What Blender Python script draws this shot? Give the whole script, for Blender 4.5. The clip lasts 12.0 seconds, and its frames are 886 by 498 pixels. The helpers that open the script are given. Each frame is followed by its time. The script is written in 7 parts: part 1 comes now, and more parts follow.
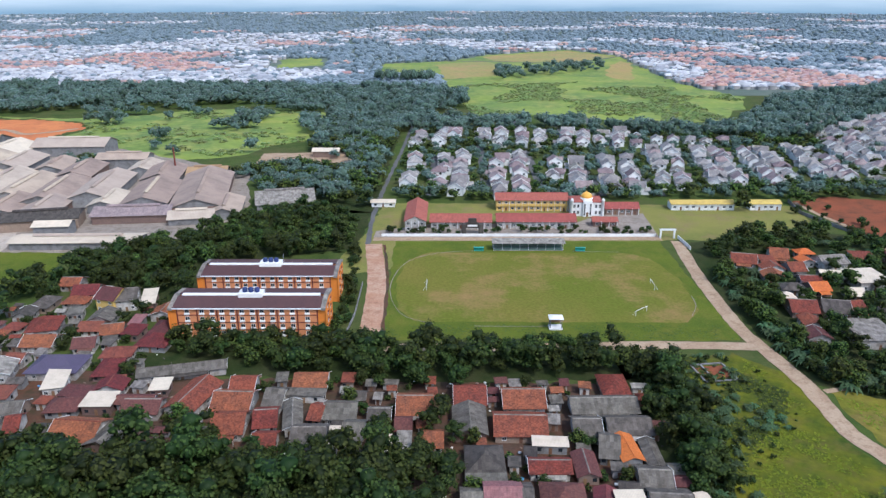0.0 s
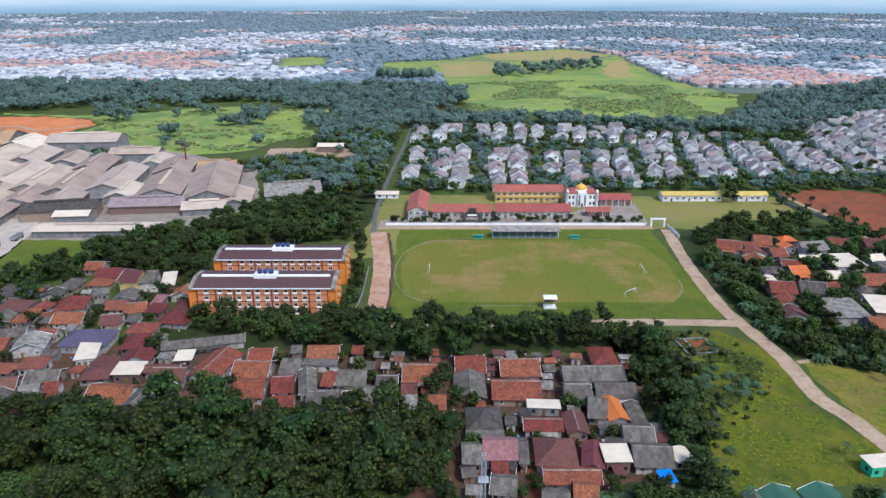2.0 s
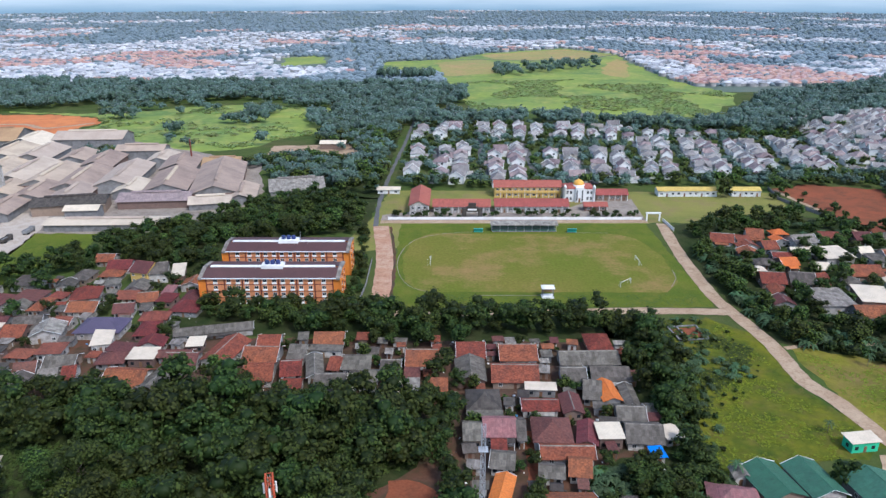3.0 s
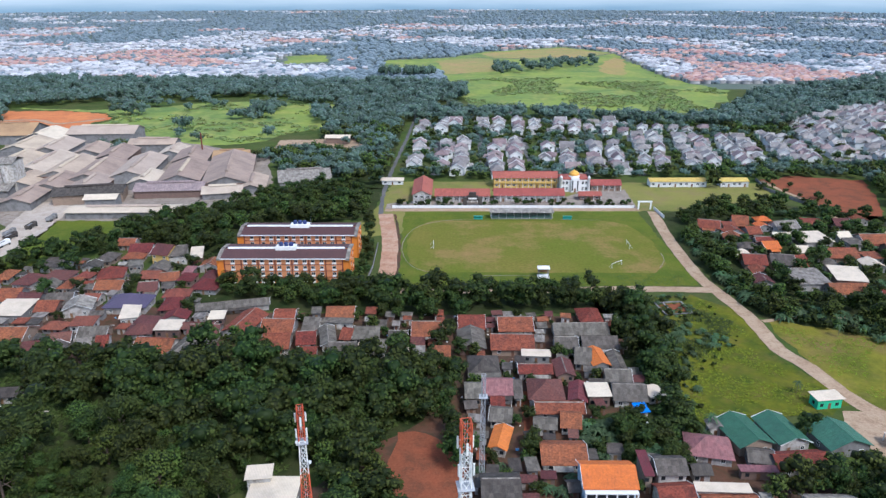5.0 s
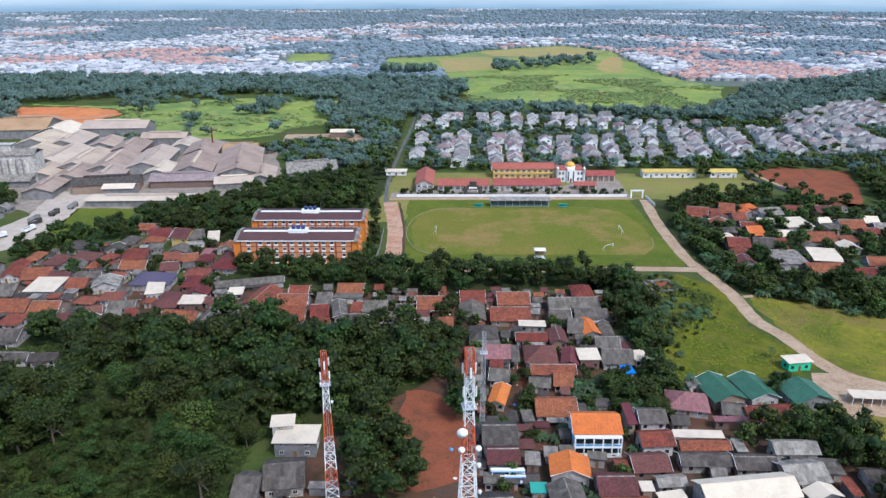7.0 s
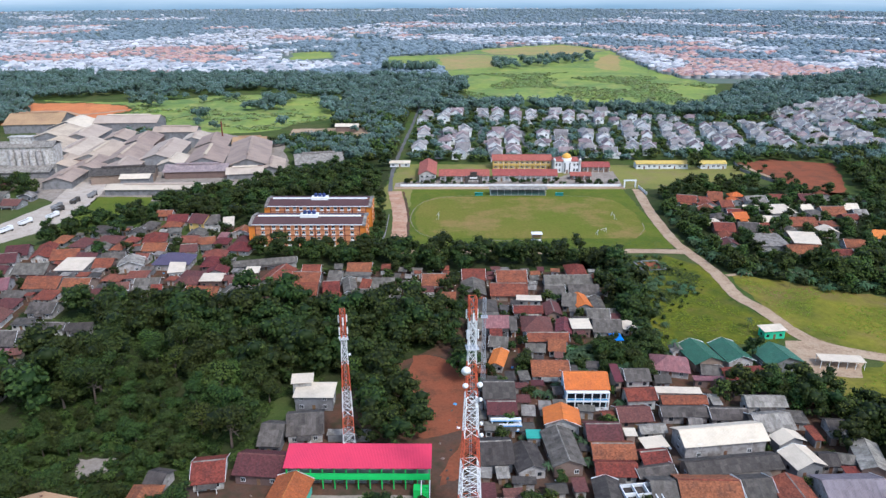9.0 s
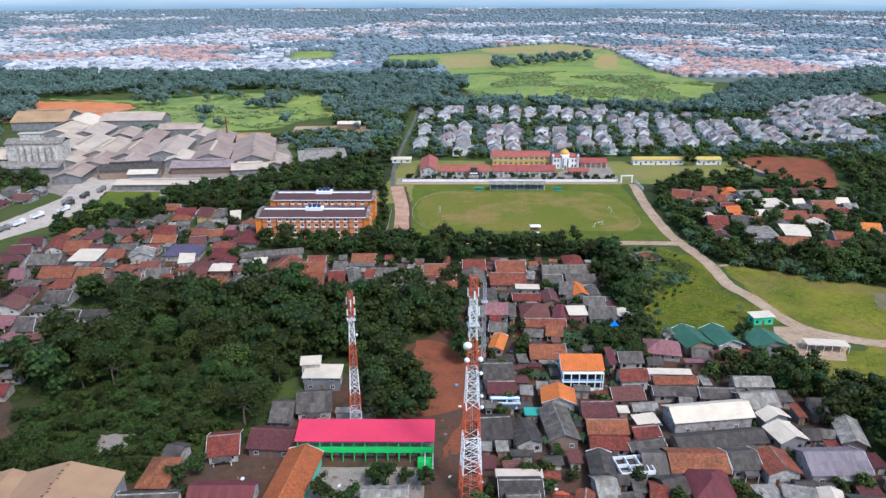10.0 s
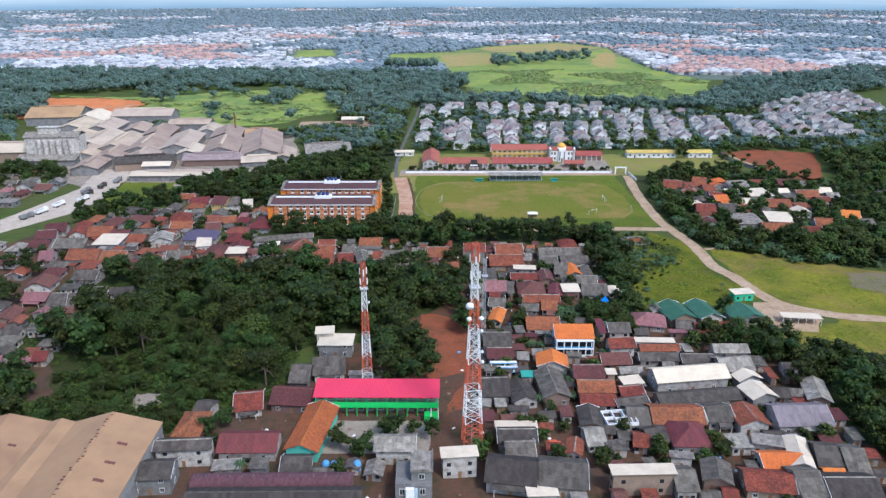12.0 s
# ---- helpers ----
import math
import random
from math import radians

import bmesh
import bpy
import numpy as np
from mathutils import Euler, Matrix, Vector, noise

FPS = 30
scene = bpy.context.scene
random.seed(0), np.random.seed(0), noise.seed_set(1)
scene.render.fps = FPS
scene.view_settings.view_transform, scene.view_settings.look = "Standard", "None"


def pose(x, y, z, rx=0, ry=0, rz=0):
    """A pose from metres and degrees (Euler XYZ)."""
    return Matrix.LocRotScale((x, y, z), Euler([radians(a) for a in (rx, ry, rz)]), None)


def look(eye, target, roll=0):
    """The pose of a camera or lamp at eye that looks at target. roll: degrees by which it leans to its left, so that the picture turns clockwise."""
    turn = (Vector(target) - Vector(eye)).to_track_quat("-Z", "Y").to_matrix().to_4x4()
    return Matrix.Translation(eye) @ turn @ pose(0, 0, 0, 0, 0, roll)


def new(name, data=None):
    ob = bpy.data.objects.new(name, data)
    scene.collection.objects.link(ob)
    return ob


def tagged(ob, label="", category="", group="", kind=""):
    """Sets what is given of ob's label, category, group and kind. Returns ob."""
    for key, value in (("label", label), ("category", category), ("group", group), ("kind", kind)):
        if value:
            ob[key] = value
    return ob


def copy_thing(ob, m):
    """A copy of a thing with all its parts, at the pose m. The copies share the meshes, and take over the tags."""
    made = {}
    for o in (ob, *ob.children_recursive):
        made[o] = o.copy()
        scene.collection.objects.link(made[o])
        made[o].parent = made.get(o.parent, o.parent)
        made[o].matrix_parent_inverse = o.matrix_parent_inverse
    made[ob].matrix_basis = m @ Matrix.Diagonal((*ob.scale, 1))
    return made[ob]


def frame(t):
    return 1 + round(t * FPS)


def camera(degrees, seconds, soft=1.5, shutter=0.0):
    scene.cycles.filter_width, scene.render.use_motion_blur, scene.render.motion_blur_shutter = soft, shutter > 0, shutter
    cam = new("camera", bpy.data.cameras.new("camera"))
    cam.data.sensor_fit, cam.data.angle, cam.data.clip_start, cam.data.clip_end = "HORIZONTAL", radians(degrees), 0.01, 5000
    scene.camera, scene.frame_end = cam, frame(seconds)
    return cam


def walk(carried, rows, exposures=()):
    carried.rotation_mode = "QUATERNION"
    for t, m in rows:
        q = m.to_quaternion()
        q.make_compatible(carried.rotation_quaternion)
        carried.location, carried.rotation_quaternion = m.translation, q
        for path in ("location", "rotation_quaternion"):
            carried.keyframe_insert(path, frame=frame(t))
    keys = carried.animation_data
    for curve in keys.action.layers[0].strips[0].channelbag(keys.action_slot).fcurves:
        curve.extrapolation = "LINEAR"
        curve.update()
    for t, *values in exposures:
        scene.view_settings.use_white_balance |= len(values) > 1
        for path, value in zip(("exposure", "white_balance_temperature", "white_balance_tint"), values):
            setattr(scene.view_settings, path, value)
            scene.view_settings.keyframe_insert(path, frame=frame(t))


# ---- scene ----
cam = camera(64.0, 12.0, soft=1.4)
PATH = [
    (0.0, 0.00, 0.00, 123.45, 69.95, 0.0, 0.52),
    (0.5, -0.17, -4.90, 123.69, 69.94, 0.0, 0.51),
    (1.0, -0.35, -9.90, 123.88, 69.93, 0.0, 0.50),
    (1.5, -0.56, -15.01, 124.04, 69.92, 0.0, 0.49),
    (2.0, -0.78, -20.21, 124.17, 69.91, 0.0, 0.48),
    (2.5, -1.02, -25.49, 124.26, 69.90, 0.0, 0.47),
    (3.0, -1.27, -30.86, 124.31, 69.89, 0.0, 0.46),
    (3.5, -1.54, -36.29, 124.35, 69.88, 0.0, 0.45),
    (4.0, -1.82, -41.78, 124.36, 69.87, 0.0, 0.44),
    (4.5, -2.12, -47.33, 124.35, 69.86, 0.0, 0.43),
    (5.0, -2.42, -52.93, 124.32, 69.85, 0.0, 0.42),
    (5.5, -2.73, -58.56, 124.28, 69.84, 0.0, 0.41),
    (6.0, -3.05, -64.23, 124.22, 69.83, 0.0, 0.40),
    (6.5, -3.38, -69.92, 124.16, 69.82, 0.0, 0.39),
    (7.0, -3.71, -75.63, 124.09, 69.81, 0.0, 0.38),
    (7.5, -4.05, -81.34, 124.02, 69.80, 0.0, 0.37),
    (8.0, -4.38, -87.06, 123.96, 69.79, 0.0, 0.36),
    (8.5, -4.72, -92.77, 123.89, 69.78, 0.0, 0.35),
    (9.0, -5.06, -98.47, 123.84, 69.77, 0.0, 0.35),
    (9.5, -5.40, -104.14, 123.79, 69.76, 0.0, 0.34),
    (10.0, -5.74, -109.79, 123.76, 69.75, 0.0, 0.33),
    (10.5, -6.07, -115.39, 123.74, 69.74, 0.0, 0.32),
    (11.0, -6.39, -120.96, 123.75, 69.73, 0.0, 0.31),
    (11.5, -6.71, -126.47, 123.77, 69.72, 0.0, 0.30),
    (12.0, -7.03, -131.92, 123.83, 69.71, 0.0, 0.29),
]
walk(cam, [(t, pose(x, y, z, rx, ry, rz)) for t, x, y, z, rx, ry, rz in PATH],
     exposures=[(0.0, 0.57, 5660, 10), (12.0, 0.64, 5620, 10)])

# ---- daylight ----
SUN_ELEVATION, SUN_AZIMUTH = 52.0, 140.0          # degrees; azimuth clockwise from +y
world = bpy.data.worlds.new("sky")
scene.world = world
world.use_nodes = True
sky = world.node_tree.nodes.new("ShaderNodeTexSky")
sky.sky_type, sky.sun_disc = "NISHITA", False
sky.sun_elevation, sky.sun_rotation = radians(SUN_ELEVATION), radians(SUN_AZIMUTH)
sky.air_density, sky.dust_density, sky.ozone_density = 1.1, 2.2, 1.2
world.node_tree.links.new(sky.outputs[0], world.node_tree.nodes["Background"].inputs[0])
world.node_tree.nodes["Background"].inputs[1].default_value = 0.17
sun = new("sun", bpy.data.lights.new("sun", "SUN"))
sun.data.energy, sun.data.angle, sun.data.color = 1.9, radians(11.0), (1.0, 0.96, 0.90)
az, el = radians(SUN_AZIMUTH), radians(SUN_ELEVATION)
sun.matrix_world = look((300 * math.sin(az), 300 * math.cos(az), 300 * math.tan(el)), (0, 0, 0))


# ---- materials ----
class Nodes:
    """Short hand for a node material."""

    def __init__(self, name):
        self.material = bpy.data.materials.new(name)
        self.material.use_nodes = True
        self.tree = self.material.node_tree
        self.shader = self.tree.nodes["Principled BSDF"]

    def add(self, kind, values=(), operation=""):
        node = self.tree.nodes.new("ShaderNode" + kind)
        if operation:
            node.operation = operation
        for key, value in values:
            if isinstance(value, bpy.types.NodeSocket):
                self.tree.links.new(value, node.inputs[key])
            else:
                node.inputs[key].default_value = value
        return node

    def math(self, op, a, b=0.5, c=0.5):
        return self.add("Math", [(0, a), (1, b), (2, c)], operation=op).outputs[0]

    def noise(self, vector, scale, detail=3.0, rough=0.6):
        return self.add("TexNoise", [("Vector", vector), ("Scale", scale), ("Detail", detail), ("Roughness", rough)]).outputs[0]

    def mix(self, factor, a, b, blend="MIX"):
        node = self.tree.nodes.new("ShaderNodeMix")
        node.data_type, node.blend_type = "RGBA", blend
        for key, value in ((0, factor), (6, a), (7, b)):
            if isinstance(value, bpy.types.NodeSocket):
                self.tree.links.new(value, node.inputs[key])
            else:
                node.inputs[key].default_value = value if key == 0 else (*value, 1)
        return node.outputs[2]

    def ramp(self, value, low, high):
        return self.add("MapRange", [(0, value), (1, low), (2, high), (3, 0.0), (4, 1.0)]).outputs[0]

    def link(self, a, key):
        self.tree.links.new(a, self.shader.inputs[key])


def surface(name, base, second=None, grain=3.0, coarse=0.15, vary=0.3, rough=0.85, bump=0.25, each=0.15, ribs=0.0, courses=0.0, patchy=0.5, sheen=0.0, specular=0.2, islands=False, panels=None):
    """A worn surface: grain and stains at two scales, and a share of variation from one object to the next."""
    n = Nodes(name)
    place = n.add("TexCoord").outputs["Object"]
    chance = n.add("NewGeometry").outputs["Random Per Island"] if islands else n.add("ObjectInfo").outputs["Random"]
    shift = n.add("VectorMath", [(0, place), (1, n.add("CombineXYZ", [(0, n.math("MULTIPLY", chance, 97.0)), (1, n.math("MULTIPLY", chance, 53.0))]).outputs[0])], operation="ADD").outputs[0]
    fine, broad = n.noise(shift, grain, 4.0), n.noise(shift, coarse, 5.0, 0.65)
    second = second or tuple(c * 0.55 for c in base)
    colour = n.mix(n.math("MULTIPLY", n.ramp(broad, 0.42, 0.68), patchy), base, second)
    value = n.math("ADD", n.math("MULTIPLY", n.math("SUBTRACT", fine, 0.5), vary * 2), 1.0)
    value = n.math("MULTIPLY", value, n.math("ADD", n.math("MULTIPLY", n.math("SUBTRACT", chance, 0.5), each * 2), 1.0))
    height = fine
    x, y, z = n.add("SeparateXYZ", [(0, place)]).outputs
    if ribs:
        rib = n.math("SINE", n.math("MULTIPLY", x, math.tau / ribs))
        height = n.math("ADD", n.math("MULTIPLY", height, 0.4), rib)
        value = n.math("MULTIPLY", value, n.math("ADD", n.math("MULTIPLY", rib, 0.06), 0.97))
    if courses:
        row = n.math("FRACT", n.math("MULTIPLY", y, 1 / courses))
        height = n.math("ADD", height, n.math("MULTIPLY", row, 1.5))
        value = n.math("MULTIPLY", value, n.math("ADD", n.math("MULTIPLY", row, 0.2), 0.88))
    if panels:
        # sheets or batches of tiles laid at different times
        cell = n.add("CombineXYZ", [(0, n.math("FLOOR", n.math("MULTIPLY", x, 1 / panels[0]))), (1, n.math("FLOOR", n.math("MULTIPLY", y, 1 / panels[1]))), (2, n.math("MULTIPLY", chance, 31.0))])
        batch = n.add("TexWhiteNoise", [("Vector", cell.outputs[0])]).outputs["Value"]
        value = n.math("MULTIPLY", value, n.math("ADD", n.math("MULTIPLY", n.math("SUBTRACT", batch, 0.5), panels[2]), 1.0))
        streak = n.noise(n.add("VectorMath", [(0, shift), (1, (1.6, 0.25, 0.25))], operation="MULTIPLY").outputs[0], 1.3, 4.0)
        colour = n.mix(n.math("MULTIPLY", n.ramp(streak, 0.5, 0.72), 0.6), colour, tuple(c * 0.4 + 0.02 for c in base))
    tone = n.add("HueSaturation", [("Value", value), ("Color", colour), ("Hue", n.math("ADD", n.math("MULTIPLY", n.math("SUBTRACT", chance, 0.5), each * 0.12), 0.5))])
    n.link(tone.outputs[0], "Base Color")
    n.shader.inputs["Roughness"].default_value = rough
    n.shader.inputs["Specular IOR Level"].default_value = specular
    n.shader.inputs["Sheen Weight"].default_value = sheen
    if bump:
        n.link(n.add("Bump", [("Height", height), ("Strength", bump), ("Distance", 0.08)]).outputs[0], "Normal")
    return n.material


def foliage(name, dark, light, sheer=0.25, sheen=0.0):
    n = Nodes(name)
    tone = n.add("Attribute")
    tone.attribute_name = "tone"
    one = n.math("FRACT", n.math("ADD", n.add("ObjectInfo").outputs["Random"], tone.outputs["Fac"]))
    leaf = n.add("NewGeometry").outputs["Random Per Island"]
    place = n.add("TexCoord").outputs["Object"]
    colour = n.mix(n.math("ADD", n.math("MULTIPLY", leaf, 0.6), n.math("MULTIPLY", n.noise(place, 0.5), 0.4)), dark, light)
    tone = n.add("HueSaturation", [("Value", n.math("ADD", n.math("MULTIPLY", one, 0.6), 0.7)), ("Hue", n.math("ADD", n.math("MULTIPLY", one, 0.06), 0.47)), ("Color", colour)]).outputs[0]
    n.link(tone, "Base Color")
    n.shader.inputs["Roughness"].default_value = 0.6
    n.shader.inputs["Specular IOR Level"].default_value = 0.1
    n.shader.inputs["Sheen Weight"].default_value = sheen
    if sheer:
        veil = n.add("BsdfTranslucent", [("Color", tone)])
        both = n.add("MixShader", [(0, sheer), (1, n.shader.outputs[0]), (2, veil.outputs[0])])
        n.tree.links.new(both.outputs[0], n.tree.nodes["Material Output"].inputs[0])
    return n.material


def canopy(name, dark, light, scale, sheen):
    """Far woodland: clumps of leaf seen as one rough skin, hazed by a blue sheen."""
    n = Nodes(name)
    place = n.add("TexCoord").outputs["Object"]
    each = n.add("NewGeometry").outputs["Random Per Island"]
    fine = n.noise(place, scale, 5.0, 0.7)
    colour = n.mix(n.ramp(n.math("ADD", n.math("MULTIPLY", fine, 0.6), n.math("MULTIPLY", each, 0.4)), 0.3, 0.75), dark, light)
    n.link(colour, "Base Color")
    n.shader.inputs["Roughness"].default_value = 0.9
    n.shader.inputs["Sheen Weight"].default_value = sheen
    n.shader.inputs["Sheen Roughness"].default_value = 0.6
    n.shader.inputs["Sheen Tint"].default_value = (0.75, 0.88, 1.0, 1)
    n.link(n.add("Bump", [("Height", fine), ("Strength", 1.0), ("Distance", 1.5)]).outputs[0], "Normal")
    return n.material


def glass(name, tint):
    n = Nodes(name)
    n.shader.inputs["Base Color"].default_value = (*tint, 1)
    n.shader.inputs["Roughness"].default_value = 0.15
    n.shader.inputs["Specular IOR Level"].default_value = 0.25
    return n.material


ROOF = {
    "pale": surface("pale_dusty_roof", (0.43, 0.345, 0.265), (0.30, 0.235, 0.185), 0.8, 0.08, 0.1, 0.85, 0.2, 0.2, ribs=0.8, patchy=0.7),
    "r": surface("terracotta_tile", (0.235, 0.068, 0.036), (0.105, 0.040, 0.028), 2.5, 0.35, 0.45, 0.85, 0.5, 0.22, ribs=0.25, courses=0.3, patchy=0.8, panels=(0.5, 0.35, 0.55)),
    "a": surface("dark_red_tile", (0.190, 0.052, 0.038), (0.105, 0.036, 0.028), 2.5, 0.3, 0.35, 0.85, 0.5, 0.25, ribs=0.25, courses=0.3, patchy=0.7, panels=(0.6, 0.4, 0.4)),
    "o": surface("new_orange_tile", (0.558, 0.153, 0.032), (0.378, 0.108, 0.036), 2.0, 0.3, 0.2, 0.7, 0.4, 0.12, ribs=0.25, courses=0.32, patchy=0.5, panels=(0.5, 0.35, 0.2)),
    "n": surface("faded_orange_tile", (0.352, 0.107, 0.031), (0.191, 0.068, 0.031), 2.0, 0.25, 0.3, 0.8, 0.4, 0.1, ribs=0.25, courses=0.32, panels=(0.5, 0.35, 0.4)),
    "b": surface("brown_tile", (0.128, 0.048, 0.041), (0.075, 0.038, 0.033), 2.0, 0.3, 0.35, 0.85, 0.4, 0.3, ribs=0.25, courses=0.3, panels=(0.5, 0.35, 0.4)),
    "m": surface("maroon_sheet_roof", (0.135, 0.032, 0.036), (0.081, 0.032, 0.032), 1.5, 0.3, 0.2, 0.6, 0.4, 0.2, ribs=0.35, panels=(0.9, 3.0, 0.25)),
    "g": surface("grey_fibre_cement", (0.124, 0.106, 0.088), (0.060, 0.050, 0.040), 2.0, 0.4, 0.35, 0.9, 0.5, 0.3, ribs=0.3, patchy=0.9, panels=(1.05, 1.8, 0.5)),
    "d": surface("dark_fibre_cement", (0.078, 0.066, 0.056), (0.043, 0.036, 0.030), 2.0, 0.4, 0.35, 0.9, 0.5, 0.25, ribs=0.3, patchy=0.8, panels=(1.05, 1.8, 0.45)),
    "c": surface("pale_concrete_roof", (0.25, 0.222, 0.188), (0.11, 0.094, 0.076), 1.5, 0.4, 0.35, 0.85, 0.3, 0.2, ribs=0.3, patchy=0.9, panels=(1.0, 1.8, 0.45)),
    "w": surface("white_sheet_roof", (0.58, 0.485, 0.365), (0.39, 0.32, 0.24), 1.5, 0.25, 0.1, 0.8, 0.3, 0.08, ribs=0.4, patchy=0.5),
    "p": surface("faded_pink_tile", (0.247, 0.105, 0.105), (0.150, 0.090, 0.090), 2.0, 0.3, 0.3, 0.8, 0.4, 0.15, ribs=0.3, courses=0.4, panels=(0.6, 0.8, 0.3)),
    "q": surface("mauve_sheet_roof", (0.211, 0.176, 0.183), (0.141, 0.113, 0.113), 2.0, 0.25, 0.2, 0.75, 0.4, 0.1, ribs=0.35, panels=(0.9, 2.5, 0.25)),
    "v": surface("slate_violet_tile", (0.075, 0.062, 0.10), (0.055, 0.05, 0.075), 2.0, 0.3, 0.25, 0.6, 0.4, 0.1, ribs=0.25, courses=0.3),
    "e": surface("green_tile", (0.045, 0.130, 0.080), (0.03, 0.085, 0.06), 2.0, 0.25, 0.2, 0.6, 0.4, 0.12, ribs=0.25, courses=0.3, panels=(0.8, 0.8, 0.2)),
    "t": surface("teal_sheet", (0.05, 0.30, 0.23), None, 2.0, 0.3, 0.15, 0.5, 0.3, 0.1, ribs=0.3),
    "u": surface("blue_tarpaulin", (0.01, 0.17, 0.62), (0.02, 0.1, 0.4), 2.0, 0.8, 0.15, 0.45, 0.6, 0.05),
    "y": surface("ochre_sheet", (0.504, 0.360, 0.096), None, 2.0, 0.3, 0.2, 0.7, 0.3, 0.1, ribs=0.3),
    "k": surface("rose_sheet_roof", (0.558, 0.041, 0.090), (0.450, 0.036, 0.081), 1.0, 0.15, 0.06, 0.5, 0.3, 0.04, ribs=0.4, patchy=0.6),
    "s": surface("school_red_tile", (0.313, 0.086, 0.066), (0.219, 0.066, 0.055), 1.5, 0.2, 0.2, 0.8, 0.4, 0.1, ribs=0.25, courses=0.35, panels=(0.8, 0.8, 0.2)),
    "dorm": surface("dark_maroon_roof", (0.085, 0.042, 0.04), (0.06, 0.034, 0.033), 1.5, 0.2, 0.2, 0.7, 0.3, 0.08, ribs=0.5),
    "beige": surface("beige_sheet_roof", (0.345, 0.215, 0.115), (0.25, 0.15, 0.085), 0.8, 0.1, 0.1, 0.8, 0.3, 0.1, ribs=0.6, patchy=0.85),
    "dust": surface("dusty_sheet_roof", (0.40, 0.308, 0.228), (0.26, 0.20, 0.155), 0.8, 0.08, 0.12, 0.85, 0.2, 0.25, ribs=0.8, patchy=0.8),
    "mist": surface("estate_grey_tile", (0.262, 0.240, 0.224), (0.124, 0.112, 0.104), 1.5, 0.2, 0.3, 0.75, 0.3, 0.35, ribs=0.3, courses=0.4, panels=(1.2, 1.2, 0.3)),
    "rose": surface("estate_mauve_tile", (0.238, 0.177, 0.171), (0.124, 0.095, 0.095), 1.5, 0.2, 0.3, 0.75, 0.3, 0.3, ribs=0.3, courses=0.4, panels=(1.2, 1.2, 0.3)),
}
LOOKS = {"a": "dark red tile", "r": "weathered terracotta tile", "o": "bright orange tile", "n": "faded orange tile", "b": "dark brown tile", "m": "maroon sheet metal", "g": "grey fibre-cement",
         "d": "dark grey fibre-cement", "c": "pale concrete", "w": "white sheet metal", "p": "faded pink tile", "q": "mauve-grey sheet", "v": "dark violet slate", "e": "green tile",
         "t": "teal sheet metal", "u": "bright blue tarpaulin", "y": "ochre sheet", "mist": "grey tile", "rose": "mauve tile"}
WALL = {
    "": surface("white_plaster", (0.422, 0.394, 0.359), (0.183, 0.155, 0.127), 1.2, 0.5, 0.2, 0.9, 0.1, 0.25, patchy=0.95),
    "raw": surface("raw_brick_and_render", (0.204, 0.140, 0.109), (0.128, 0.095, 0.076), 3.0, 0.5, 0.3, 0.95, 0.3, 0.3),
    "yel": surface("yellow_plaster", (0.56, 0.37, 0.11), (0.42, 0.27, 0.09), 1.5, 0.4, 0.1, 0.9, 0.1, 0.05),
    "blu": surface("blue_plaster", (0.42, 0.52, 0.58), (0.16, 0.34, 0.46), 1.5, 0.4, 0.1, 0.9, 0.1, 0.05),
    "grn": surface("green_plaster", (0.05, 0.42, 0.22), (0.04, 0.3, 0.17), 1.5, 0.4, 0.1, 0.9, 0.1, 0.05),
    "tea": surface("teal_plaster", (0.10, 0.42, 0.33), (0.08, 0.3, 0.25), 1.5, 0.4, 0.1, 0.9, 0.1, 0.05),
    "orange": surface("orange_plaster", (0.62, 0.205, 0.03), (0.48, 0.155, 0.03), 1.0, 0.2, 0.1, 0.85, 0.08, 0.05),
    "peach": surface("peach_plaster", (0.58, 0.24, 0.10), (0.5, 0.2, 0.09), 1.0, 0.2, 0.1, 0.85, 0.08, 0.05),
    "maroon": surface("maroon_paint", (0.16, 0.04, 0.03), None, 1.0, 0.2, 0.1, 0.7, 0.05, 0.05),
    "ash": surface("grey_render", (0.211, 0.204, 0.197), (0.120, 0.113, 0.106), 1.5, 0.3, 0.25, 0.95, 0.2, 0.2, patchy=0.9),
    "white": surface("white_paint", (0.686, 0.678, 0.651), (0.528, 0.510, 0.475), 1.0, 0.3, 0.06, 0.7, 0.05, 0.05),
    "green": surface("bright_green_paint", (0.04, 0.50, 0.10), (0.03, 0.36, 0.08), 1.0, 0.3, 0.08, 0.7, 0.05, 0.05),
}
PANE = glass("window_glass", (0.02, 0.024, 0.028))
WOOD = surface("brown_door_wood", (0.17, 0.09, 0.05), None, 6.0, 1.0, 0.3, 0.6, 0.1, 0.3)
BARK = surface("bark", (0.13, 0.10, 0.075), None, 4.0, 0.8, 0.4, 0.95, 0.6, 0.2)
STEEL = surface("galvanised_steel", (0.36, 0.37, 0.38), (0.25, 0.25, 0.25), 3.0, 0.5, 0.15, 0.5, 0.05, 0.1)
RED_PAINT = surface("tower_red_paint", (0.50, 0.10, 0.045), (0.36, 0.09, 0.05), 2.0, 0.5, 0.2, 0.6, 0.05, 0.05)
GOLD = surface("gilded_dome", (0.66, 0.36, 0.06), (0.5, 0.25, 0.05), 2.0, 0.5, 0.1, 0.35, 0.05, 0.05)
BLUE_PLASTIC = surface("blue_plastic", (0.10, 0.30, 0.55), None, 2.0, 0.5, 0.1, 0.4, 0.02, 0.2)
DARK_BLUE = surface("dark_blue_tank", (0.03, 0.045, 0.13), None, 2.0, 0.5, 0.1, 0.35, 0.02, 0.1)
